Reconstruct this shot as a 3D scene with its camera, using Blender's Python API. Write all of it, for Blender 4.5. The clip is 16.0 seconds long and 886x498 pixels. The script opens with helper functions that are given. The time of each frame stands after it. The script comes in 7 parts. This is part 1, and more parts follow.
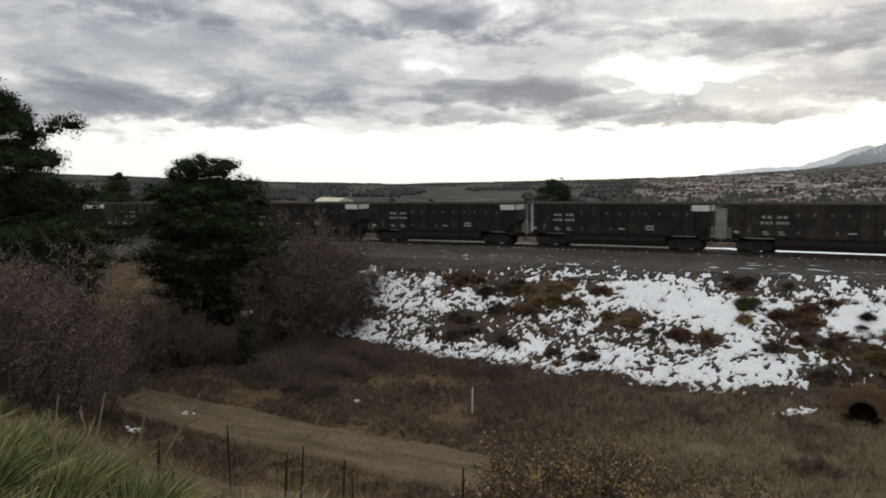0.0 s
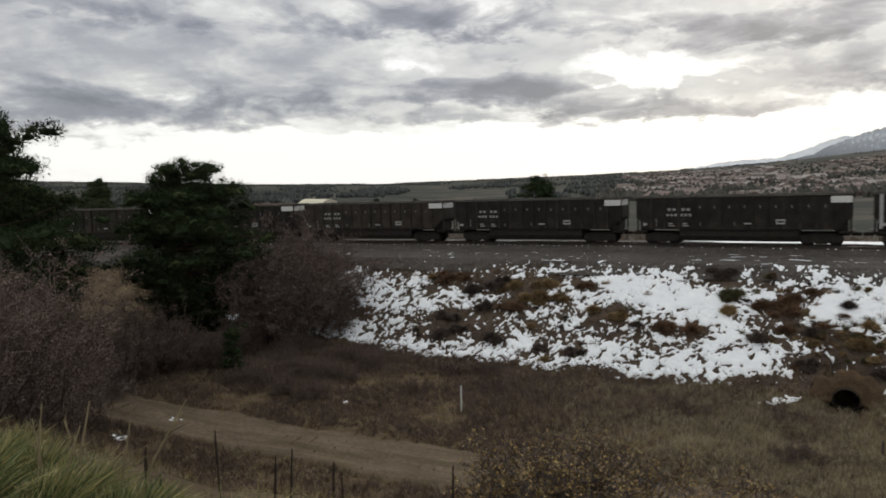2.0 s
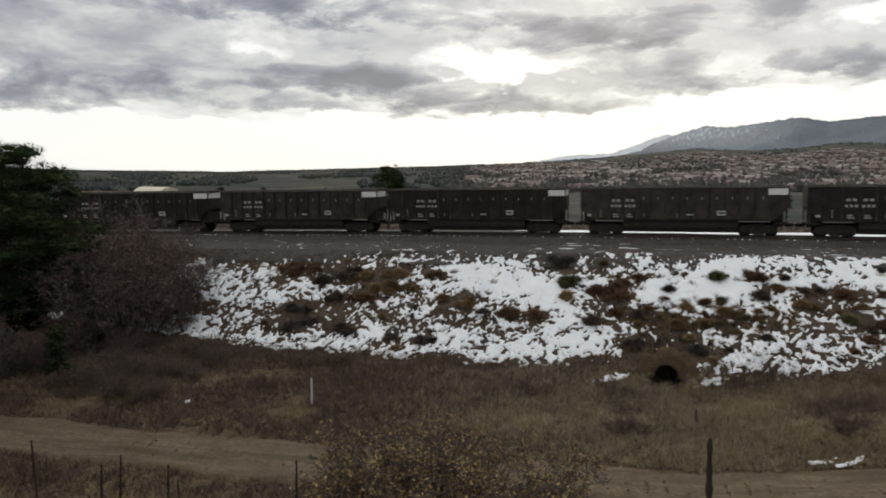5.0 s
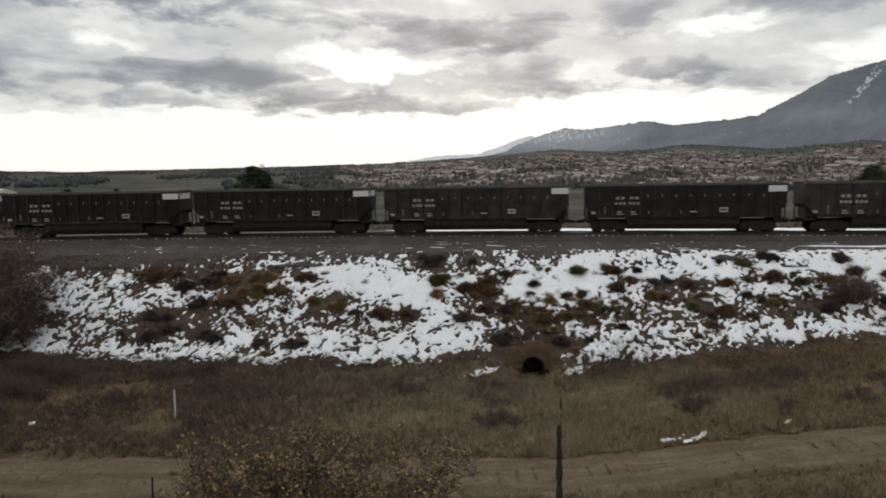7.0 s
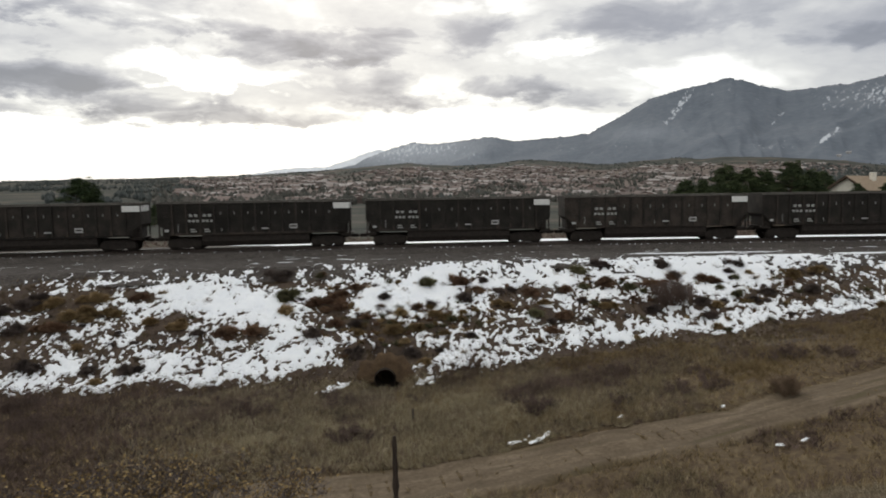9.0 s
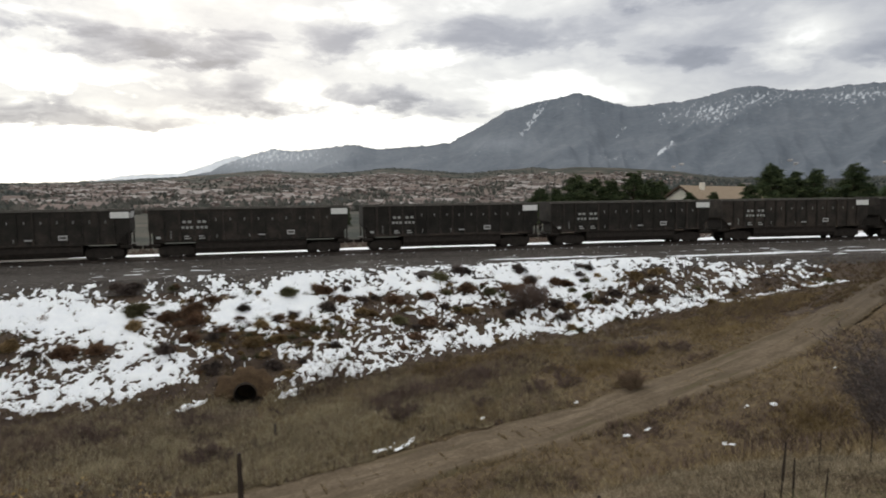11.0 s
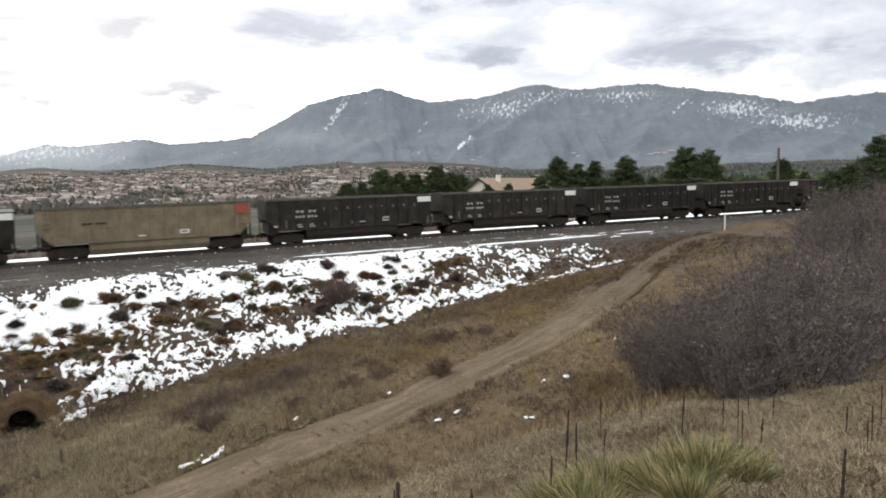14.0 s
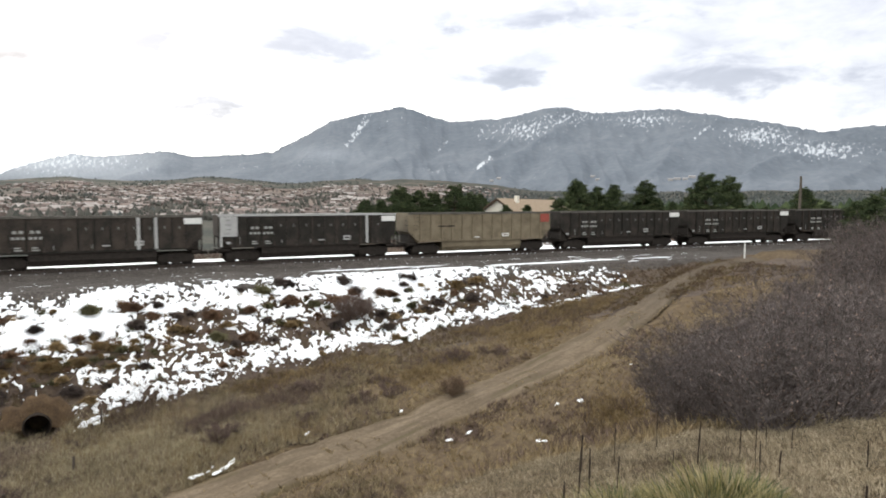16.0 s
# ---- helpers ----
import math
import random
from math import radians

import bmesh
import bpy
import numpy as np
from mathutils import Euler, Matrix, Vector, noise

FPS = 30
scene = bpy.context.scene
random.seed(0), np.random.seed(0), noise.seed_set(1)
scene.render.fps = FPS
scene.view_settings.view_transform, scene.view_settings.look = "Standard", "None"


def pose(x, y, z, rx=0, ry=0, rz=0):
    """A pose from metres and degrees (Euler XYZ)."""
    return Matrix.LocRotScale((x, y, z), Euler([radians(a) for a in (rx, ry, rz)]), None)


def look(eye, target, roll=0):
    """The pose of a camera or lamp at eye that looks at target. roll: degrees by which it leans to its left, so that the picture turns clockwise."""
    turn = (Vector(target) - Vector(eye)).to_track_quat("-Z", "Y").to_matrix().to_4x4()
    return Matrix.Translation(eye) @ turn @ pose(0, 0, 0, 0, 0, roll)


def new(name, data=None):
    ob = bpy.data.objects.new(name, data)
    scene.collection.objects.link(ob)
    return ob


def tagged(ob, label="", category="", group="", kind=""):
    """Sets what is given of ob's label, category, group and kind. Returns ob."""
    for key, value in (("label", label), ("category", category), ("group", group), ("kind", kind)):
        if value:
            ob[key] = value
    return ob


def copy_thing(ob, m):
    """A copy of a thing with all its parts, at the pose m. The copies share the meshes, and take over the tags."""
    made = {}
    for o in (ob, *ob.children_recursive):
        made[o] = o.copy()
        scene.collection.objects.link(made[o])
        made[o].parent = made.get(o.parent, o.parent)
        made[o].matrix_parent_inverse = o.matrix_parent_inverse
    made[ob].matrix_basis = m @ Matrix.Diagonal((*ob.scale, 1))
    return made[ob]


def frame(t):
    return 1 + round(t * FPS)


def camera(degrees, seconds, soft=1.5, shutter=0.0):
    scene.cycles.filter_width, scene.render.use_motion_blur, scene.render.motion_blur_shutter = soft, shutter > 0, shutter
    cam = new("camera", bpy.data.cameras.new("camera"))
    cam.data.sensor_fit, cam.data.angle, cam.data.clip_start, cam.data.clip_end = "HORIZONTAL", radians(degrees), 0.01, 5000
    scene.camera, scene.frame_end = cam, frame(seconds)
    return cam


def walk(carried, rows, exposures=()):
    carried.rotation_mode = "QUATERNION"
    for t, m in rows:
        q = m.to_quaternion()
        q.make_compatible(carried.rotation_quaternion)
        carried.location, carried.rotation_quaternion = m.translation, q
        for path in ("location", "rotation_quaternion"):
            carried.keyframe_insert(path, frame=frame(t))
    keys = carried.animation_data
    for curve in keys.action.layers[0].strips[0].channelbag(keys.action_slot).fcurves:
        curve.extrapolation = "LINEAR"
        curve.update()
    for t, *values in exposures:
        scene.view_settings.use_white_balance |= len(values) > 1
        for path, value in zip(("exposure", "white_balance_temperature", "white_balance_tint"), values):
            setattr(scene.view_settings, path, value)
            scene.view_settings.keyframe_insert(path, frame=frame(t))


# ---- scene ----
cam = camera(65.55, 16.0, soft=1.8, shutter=0.4)
PATH = [
    (0.0, pose(-0.000, 0.376, 0, 84.63, -0.56, 0.00)),
    (0.5, pose(-0.002, 0.376, 0, 84.73, 0.06, 0.28)),
    (1.0, pose(-0.007, 0.376, 0, 84.75, 0.37, 1.13)),
    (1.5, pose(-0.001, 0.376, 0, 84.61, 0.48, 0.12)),
    (2.0, pose(0.009, 0.376, 0, 84.53, 0.68, -1.34)),
    (2.5, pose(0.021, 0.376, 0, 84.43, 0.67, -3.18)),
    (3.0, pose(0.035, 0.374, 0, 84.16, 0.78, -5.37)),
    (5.5, pose(0.105, 0.361, 0, 83.58, -0.27, -16.26)),
    (6.0, pose(0.125, 0.355, 0, 83.59, -0.17, -19.35)),
    (6.5, pose(0.142, 0.348, 0, 83.69, -0.38, -22.16)),
    (7.0, pose(0.155, 0.343, 0, 83.70, -0.15, -24.30)),
    (7.5, pose(0.168, 0.337, 0, 83.81, -0.56, -26.49)),
    (8.0, pose(0.189, 0.325, 0, 83.89, -0.33, -30.17)),
    (8.5, pose(0.209, 0.313, 0, 84.39, -0.37, -33.67)),
    (11.0, pose(0.279, 0.252, 0, 85.57, -0.40, -48.00)),
    (11.5, pose(0.294, 0.235, 0, 85.91, -1.00, -51.38)),
    (12.0, pose(0.307, 0.217, 0, 86.20, -0.18, -54.70)),
    (12.5, pose(0.318, 0.201, 0, 86.27, -0.33, -57.67)),
    (13.0, pose(0.326, 0.187, 0, 86.02, -0.58, -60.13)),
    (13.5, pose(0.333, 0.175, 0, 85.46, -0.05, -62.22)),
    (14.0, pose(0.338, 0.165, 0, 85.07, 0.80, -63.93)),
    (14.5, pose(0.339, 0.163, 0, 85.62, 0.30, -64.36)),
    (15.0, pose(0.334, 0.172, 0, 86.01, 0.29, -62.80)),
    (15.5, pose(0.333, 0.176, 0, 86.27, -0.45, -62.16)),
    (16.0, pose(0.333, 0.174, 0, 86.65, -0.83, -62.42)),
]
walk(cam, PATH, exposures=[(0,-0.71),(3,-0.74),(5.5,-0.78),(7.5,-0.77),(8.0,-0.6),(8.5,-0.56),(11,-0.42),(12,-0.36),(12.5,-0.12),(13,-0.02),(13.5,0.04),(14.0,0.3),(14.5,0.48),(16,0.5)])

# ---- sky: broken winter cloud, low sun hidden behind it ----
SUN_AZ, SUN_EL = -28.0, 24.0          # degrees left of +y, and above the horizon
world = bpy.data.worlds.new("winter_sky")
scene.world = world
world.use_nodes = True
wt = world.node_tree
wt.nodes.clear()


def wn(kind, **values):
    n = wt.nodes.new(kind)
    for k, v in values.items():
        if k == "op":
            n.operation = v
        elif k == "clamp":
            n.use_clamp = v
    return n


def wm(op, a, b=None, c=None, clamp=False):
    n = wn("ShaderNodeMath", op=op, clamp=clamp)
    for i, v in enumerate((a, b, c)):
        if v is None:
            continue
        if isinstance(v, (int, float)):
            n.inputs[i].default_value = v
        else:
            wt.links.new(v, n.inputs[i])
    return n.outputs[0]


tc = wn("ShaderNodeTexCoord")
sep = wn("ShaderNodeSeparateXYZ")
wt.links.new(tc.outputs["Generated"], sep.inputs[0])
dx, dy, dz = sep.outputs
az = wm("MULTIPLY", wm("ARCTAN2", wm("MULTIPLY", dx, -1.0), dy), 57.2958)
el = wm("MULTIPLY", wm("ARCSINE", dz), 57.2958)


def wnoise(vec, scale, detail, rough=0.55, distortion=0.0):
    n = wt.nodes.new("ShaderNodeTexNoise")
    n.inputs["Scale"].default_value = scale
    n.inputs["Detail"].default_value = detail
    n.inputs["Roughness"].default_value = rough
    n.inputs["Distortion"].default_value = distortion
    wt.links.new(vec, n.inputs["Vector"])
    return n.outputs["Fac"]


def combine(x, y, z=0.0):
    n = wt.nodes.new("ShaderNodeCombineXYZ")
    for i, v in enumerate((x, y, z)):
        if isinstance(v, (int, float)):
            n.inputs[i].default_value = v
        else:
            wt.links.new(v, n.inputs[i])
    return n.outputs[0]


# a flat cloud deck seen in perspective
lift = wm("MAXIMUM", wm("ADD", dz, 0.10), 0.03)
deck = combine(wm("DIVIDE", dx, lift), wm("DIVIDE", dy, lift))
broad = wnoise(deck, 0.8, 9, 0.58, 0.4)
sheet = combine(wm("MULTIPLY", az, 0.05), wm("MULTIPLY", el, 0.125), 3.0)
fluff = wnoise(sheet, 1.6, 9, 0.6, 0.4)
fine = wnoise(sheet, 6.0, 7, 0.6, 0.2)
puff = wnoise(sheet, 3.4, 8, 0.55, 0.35)
warp_a = wm("MULTIPLY", wm("SUBTRACT", fluff, 0.5), 12.0)
warp_e = wm("MULTIPLY", wm("SUBTRACT", fine, 0.5), 3.0)
waz = wm("ADD", az, warp_a)
wel = wm("ADD", el, warp_e)


ragged = wm("ADD", wm("MULTIPLY", wm("SUBTRACT", puff, 0.5), 3.0), wm("MULTIPLY", wm("SUBTRACT", fine, 0.5), 1.0))


def bank(a, e, wa, we, strength, hard=1.0):
    """One cloud bank: an ellipse at azimuth a and height e, flatter below than above, with ragged edges."""
    u = wm("DIVIDE", wm("SUBTRACT", waz, a), wa)
    v = wm("DIVIDE", wm("SUBTRACT", wel, e), we)
    v = wm("MINIMUM", wm("MULTIPLY", v, 1.5), v)
    r = wm("SQRT", wm("ADD", wm("MULTIPLY", u, u), wm("MULTIPLY", v, v)))
    return wm("MULTIPLY", wm("MULTIPLY", wm("SUBTRACT", wm("ADD", 1.2, ragged), r), hard, clamp=True), strength * 1.5)


BANKS = [(22, 8.5, 20, 7.0, 0.12), (26, 5.6, 17, 1.9, 0.30), (15, 6.9, 9, 1.3, 0.16), (29, 2.9, 10, 0.9, 0.16), (24, 12.8, 8, 1.5, 0.24), (8, 12.6, 10, 1.3, 0.10),
         (-4.5, 7.3, 7.0, 1.6, 0.44), (-12, 6.1, 6.5, 1.0, 0.36), (-20, 5.2, 9.5, 0.9, 0.44), (-26.5, 5.0, 4.5, 0.6, 0.26), (-3, 5.4, 5, 0.6, 0.2), (4, 3.5, 2.6, 0.4, 0.26),
         (-2, 12.8, 9, 1.8, 0.24), (-11, 12.6, 8, 1.6, 0.2), (-26.6, 10.7, 7.5, 1.5, 0.5), (-20.5, 12.0, 3.4, 0.8, 0.22), (-33.2, 7.3, 5.0, 1.9, 0.44), (-42.5, 7.7, 4.4, 1.2, 0.42), (-48.5, 7.0, 5, 1.0, 0.24), (-38.3, 12.2, 2.2, 2.2, 0.24),
         (-52, 12.4, 8, 1.8, 0.24), (-66.4, 10.4, 2.6, 1.0, 0.40), (-85, 10.0, 6.5, 1.6, 0.36), (-72, 15.2, 9, 1.0, 0.2), (-95, 8.0, 6, 1.3, 0.2)]
HOLES = [(-17, 8.4, 6.5, 1.5, 0.5), (0.5, 9.3, 2.6, 1.0, 0.18), (-5, 2.0, 34, 2.2, 0.8), (-36, 4.6, 14, 1.6, 0.6), (-29.5, 8.2, 1.8, 1.3, 0.2), (-45.5, 11.0, 4.5, 1.2, 0.25), (-74.5, 11.7, 5, 2.8, 0.42), (-58, 8.5, 6, 1.8, 0.35), (-40, 14, 5, 1.2, 0.15)]
dark = wm("MULTIPLY", wm("MULTIPLY", wm("SUBTRACT", el, 2.0), 0.16, clamp=True), 0.22)
dark = wm("ADD", dark, wm("MULTIPLY", wm("SUBTRACT", broad, 0.5), 0.34))
dark = wm("ADD", dark, wm("MULTIPLY", wm("SUBTRACT", fluff, 0.5), 0.62))
dark = wm("ADD", dark, wm("MULTIPLY", wm("SUBTRACT", puff, 0.5), 0.42))
for b in BANKS:
    dark = wm("ADD", dark, bank(*b))
for b in HOLES:
    dark = wm("SUBTRACT", dark, bank(*b))
dark = wm("ADD", dark, wm("MULTIPLY", wm("SUBTRACT", fine, 0.5), 0.26))
dark = wm("ADD", dark, wm("MULTIPLY", wm("MULTIPLY", wm("SUBTRACT", el, 19.0), 0.06, clamp=True), -0.56))
# thinner, more even cloud over the mountains
veil = wm("MULTIPLY", wm("SUBTRACT", -48.0, az), 0.055, clamp=True)
dark = wm("ADD", wm("MULTIPLY", dark, wm("SUBTRACT", 1.0, wm("MULTIPLY", veil, 0.4))), wm("MULTIPLY", veil, 0.12))
high_veil = wm("MULTIPLY", wm("MULTIPLY", wm("SUBTRACT", -54.0, az), 0.06, clamp=True), wm("MULTIPLY", wm("SUBTRACT", el, 5.0), 0.14, clamp=True))
dark = wm("ADD", dark, wm("MULTIPLY", high_veil, wm("ADD", 0.24, wm("MULTIPLY", wm("SUBTRACT", puff, 0.5), 0.5))))
ramp = wt.nodes.new("ShaderNodeValToRGB")
wt.links.new(dark, ramp.inputs[0])
ramp.color_ramp.elements[0].position, ramp.color_ramp.elements[0].color = 0.0, (1.8, 1.8, 1.74, 1)
ramp.color_ramp.elements[1].position, ramp.color_ramp.elements[1].color = 1.15, (0.345, 0.36, 0.415, 1)
ramp.color_ramp.elements[1].position = 1.0
for q, c in ((0.18, (1.2, 1.2, 1.17, 1)), (0.42, (0.77, 0.78, 0.82, 1)), (0.68, (0.51, 0.525, 0.59, 1))):
    ramp.color_ramp.elements.new(q).color = c
clouds = wt.nodes.new("ShaderNodeBackground")
clouds.inputs["Strength"].default_value = 1.0
wt.links.new(ramp.outputs[0], clouds.inputs["Color"])
nish = wt.nodes.new("ShaderNodeTexSky")
nish.sky_type = "NISHITA"
nish.sun_disc = False
nish.sun_elevation, nish.sun_rotation = radians(SUN_EL), radians(-SUN_AZ)
blue = wt.nodes.new("ShaderNodeBackground")
blue.inputs["Strength"].default_value = 0.12
wt.links.new(nish.outputs[0], blue.inputs["Color"])
mixs = wt.nodes.new("ShaderNodeMixShader")
mixs.inputs[0].default_value = 0.88
wt.links.new(blue.outputs[0], mixs.inputs[1])
wt.links.new(clouds.outputs[0], mixs.inputs[2])
wout = wt.nodes.new("ShaderNodeOutputWorld")
wt.links.new(mixs.outputs[0], wout.inputs[0])

sun = new("sun", bpy.data.lights.new("sun", "SUN"))
sun.data.energy, sun.data.angle, sun.data.color = 1.0, radians(14), (1.0, 0.94, 0.85)
SUN_DIR = Vector((-math.sin(radians(SUN_AZ)) * math.cos(radians(SUN_EL)), math.cos(radians(SUN_AZ)) * math.cos(radians(SUN_EL)), math.sin(radians(SUN_EL))))
sun.matrix_world = look(SUN_DIR * 100, (0, 0, 0))

# ---- materials ----
def material(name, colors, scale=4.0, rough=0.85, metal=0.0, bump=0.0, bump_scale=None, fine=0.25, island=0.0, obj=0.0, spec=0.3, two=None):
    """A node material: a ramp over two scales of noise, with relief. colors: dark to light."""
    m = bpy.data.materials.new(name)
    m.use_nodes = True
    t = m.node_tree
    bsdf = t.nodes["Principled BSDF"]
    bsdf.inputs["Roughness"].default_value = rough
    bsdf.inputs["Metallic"].default_value = metal
    bsdf.inputs["Specular IOR Level"].default_value = spec
    co = t.nodes.new("ShaderNodeTexCoord")
    a = t.nodes.new("ShaderNodeTexNoise")
    a.inputs["Scale"].default_value, a.inputs["Detail"].default_value, a.inputs["Roughness"].default_value = scale, 6, 0.6
    b = t.nodes.new("ShaderNodeTexNoise")
    b.inputs["Scale"].default_value, b.inputs["Detail"].default_value = scale * 9, 4
    for n in (a, b):
        t.links.new(co.outputs["Object"], n.inputs["Vector"])

    def mth(op, p, q):
        n = t.nodes.new("ShaderNodeMath")
        n.operation = op
        for i, v in enumerate((p, q)):
            if isinstance(v, (int, float)):
                n.inputs[i].default_value = v
            else:
                t.links.new(v, n.inputs[i])
        return n.outputs[0]
    fac = mth("ADD", mth("MULTIPLY", a.outputs["Fac"], 1.0 - fine), mth("MULTIPLY", b.outputs["Fac"], fine))
    if island:
        g = t.nodes.new("ShaderNodeNewGeometry")
        fac = mth("ADD", fac, mth("MULTIPLY", mth("SUBTRACT", g.outputs["Random Per Island"], 0.5), island))
    if obj:
        g = t.nodes.new("ShaderNodeObjectInfo")
        fac = mth("ADD", fac, mth("MULTIPLY", mth("SUBTRACT", g.outputs["Random"], 0.5), obj))
    r = t.nodes.new("ShaderNodeValToRGB")
    t.links.new(fac, r.inputs[0])
    e = r.color_ramp.elements
    n = len(colors)
    pos = [0.3 + 0.4 * i / max(1, n - 1) for i in range(n)]
    e[0].position, e[0].color = pos[0], (*colors[0], 1)
    e[1].position, e[1].color = pos[-1], (*colors[-1], 1)
    for q, c in zip(pos[1:-1], colors[1:-1]):
        e.new(q).color = (*c, 1)
    t.links.new(r.outputs[0], bsdf.inputs["Base Color"])
    if bump:
        bn = t.nodes.new("ShaderNodeTexNoise")
        bn.inputs["Scale"].default_value, bn.inputs["Detail"].default_value = bump_scale or scale * 6, 5
        t.links.new(co.outputs["Object"], bn.inputs["Vector"])
        bb = t.nodes.new("ShaderNodeBump")
        bb.inputs["Strength"].default_value, bb.inputs["Distance"].default_value = 0.7, bump
        t.links.new(bn.outputs["Fac"], bb.inputs["Height"])
        t.links.new(bb.outputs[0], bsdf.inputs["Normal"])
    return m


def land_material(name, colors, *rest, **more):
    """Grassland near by; meadows and dark woods beyond the railway, greyed for haze."""
    m = material(name, colors, *rest, **more)
    t = m.node_tree
    bsdf = t.nodes["Principled BSDF"]
    old = bsdf.inputs["Base Color"].links[0].from_socket
    co = t.nodes.new("ShaderNodeTexCoord")
    ln = t.nodes.new("ShaderNodeVectorMath")
    ln.operation = "LENGTH"
    t.links.new(co.outputs["Object"], ln.inputs[0])
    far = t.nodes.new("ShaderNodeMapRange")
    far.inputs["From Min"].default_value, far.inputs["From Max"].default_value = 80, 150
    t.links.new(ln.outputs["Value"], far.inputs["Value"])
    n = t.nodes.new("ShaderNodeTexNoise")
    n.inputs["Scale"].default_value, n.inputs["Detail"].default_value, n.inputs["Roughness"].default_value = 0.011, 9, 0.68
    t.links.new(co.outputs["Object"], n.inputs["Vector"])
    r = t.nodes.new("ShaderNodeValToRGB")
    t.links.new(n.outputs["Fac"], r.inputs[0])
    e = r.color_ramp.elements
    # far woods and meadows: some haze is blended into these tones
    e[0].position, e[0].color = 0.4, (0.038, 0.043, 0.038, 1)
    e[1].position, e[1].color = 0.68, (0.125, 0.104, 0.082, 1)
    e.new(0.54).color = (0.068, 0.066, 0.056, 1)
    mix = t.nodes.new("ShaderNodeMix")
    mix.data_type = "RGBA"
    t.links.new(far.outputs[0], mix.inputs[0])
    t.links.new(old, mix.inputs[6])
    # streets and yards of the town, their tone lifted for haze
    built = t.nodes.new("ShaderNodeAttribute")
    built.attribute_name = "built_up"
    yards = t.nodes.new("ShaderNodeMix")
    yards.data_type = "RGBA"
    t.links.new(built.outputs["Fac"], yards.inputs[0])
    t.links.new(r.outputs[0], yards.inputs[6])
    yards.inputs[7].default_value = (0.142, 0.114, 0.1, 1)
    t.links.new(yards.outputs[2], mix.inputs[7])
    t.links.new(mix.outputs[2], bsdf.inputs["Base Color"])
    return m


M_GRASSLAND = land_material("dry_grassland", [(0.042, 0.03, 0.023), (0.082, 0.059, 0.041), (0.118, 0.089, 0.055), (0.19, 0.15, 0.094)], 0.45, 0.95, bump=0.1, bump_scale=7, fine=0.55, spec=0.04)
M_ROAD = material("dirt_track", [(0.082, 0.062, 0.043), (0.138, 0.107, 0.075), (0.19, 0.15, 0.11)], 0.6, 0.95, bump=0.05, bump_scale=7, fine=0.5, spec=0.05)
M_BALLAST = material("ballast", [(0.02, 0.016, 0.014), (0.056, 0.048, 0.043), (0.15, 0.135, 0.122)], 1.1, 0.95, bump=0.06, bump_scale=14, fine=0.75)
M_SNOW = material("snow", [(0.74, 0.77, 0.82), (0.86, 0.88, 0.9)], 1.2, 0.7, bump=0.03, bump_scale=6)
M_STEEL = material("rail_steel", [(0.05, 0.04, 0.035), (0.12, 0.1, 0.09)], 5, 0.5, 0.8)
M_TIE = material("creosote_wood", [(0.03, 0.025, 0.02), (0.09, 0.075, 0.06)], 6, 0.9, obj=0.3)
M_CARBLACK = material("weathered_black_paint", [(0.0148, 0.0134, 0.0118), (0.0268, 0.0238, 0.0208), (0.056, 0.0445, 0.037)], 1.1, 0.7, bump=0.004, obj=0.25, spec=0.12)
M_CARTAN = material("weathered_tan_paint", [(0.098, 0.078, 0.05), (0.155, 0.127, 0.085), (0.215, 0.18, 0.127)], 0.9, 0.65, bump=0.004)
M_CARIRON = material("grimy_cast_iron", [(0.0145, 0.012, 0.0108), (0.042, 0.034, 0.028)], 4, 0.8, 0.2)
M_WHITE = material("faded_white_paint", [(0.5, 0.5, 0.49), (0.72, 0.72, 0.7)], 4, 0.7)
M_SILVER = material("bare_aluminium", [(0.3, 0.3, 0.3), (0.45, 0.45, 0.44)], 2, 0.5, 0.3)
M_CARGREY = material("dulled_reflector", [(0.13, 0.13, 0.125), (0.23, 0.23, 0.22)], 3, 0.6)
# greyer than the car paint: sky light on the top edge, put into colour
M_SKYLITRIM = material("skylit_steel_rim", [(0.045, 0.041, 0.036), (0.085, 0.078, 0.068), (0.13, 0.12, 0.105)], 2.0, 0.7)
M_LETTER = material("worn_white_lettering", [(0.19, 0.19, 0.18), (0.38, 0.38, 0.365)], 6, 0.8, fine=0.5)
M_RED = material("faded_red_paint", [(0.2, 0.045, 0.034), (0.3, 0.07, 0.05)], 3, 0.6)
M_EARTH = material("bare_red_earth", [(0.035, 0.024, 0.016), (0.078, 0.05, 0.028), (0.135, 0.09, 0.05)], 1.6, 0.95, bump=0.05, fine=0.5)
# rust, with the shade inside the pipe put into its colour
M_PIPE = material("shaded_rusted_pipe", [(0.012, 0.009, 0.007), (0.03, 0.02, 0.014)], 3, 0.95, bump=0.02)
M_DARK = material("dark_opening", [(0.008, 0.007, 0.006), (0.014, 0.012, 0.01)], 2, 0.95)
M_BARK = material("pine_bark", [(0.03, 0.02, 0.014), (0.085, 0.055, 0.038)], 6, 0.95, bump=0.02)
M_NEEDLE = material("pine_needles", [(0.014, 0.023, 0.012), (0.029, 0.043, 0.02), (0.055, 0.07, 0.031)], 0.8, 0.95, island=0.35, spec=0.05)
# paler needles beyond the railway, haze included in the green
M_NEEDLEFAR = material("hazed_pine_needles", [(0.022, 0.034, 0.018), (0.044, 0.061, 0.03), (0.088, 0.104, 0.048)], 0.8, 0.95, island=0.5, spec=0.1)
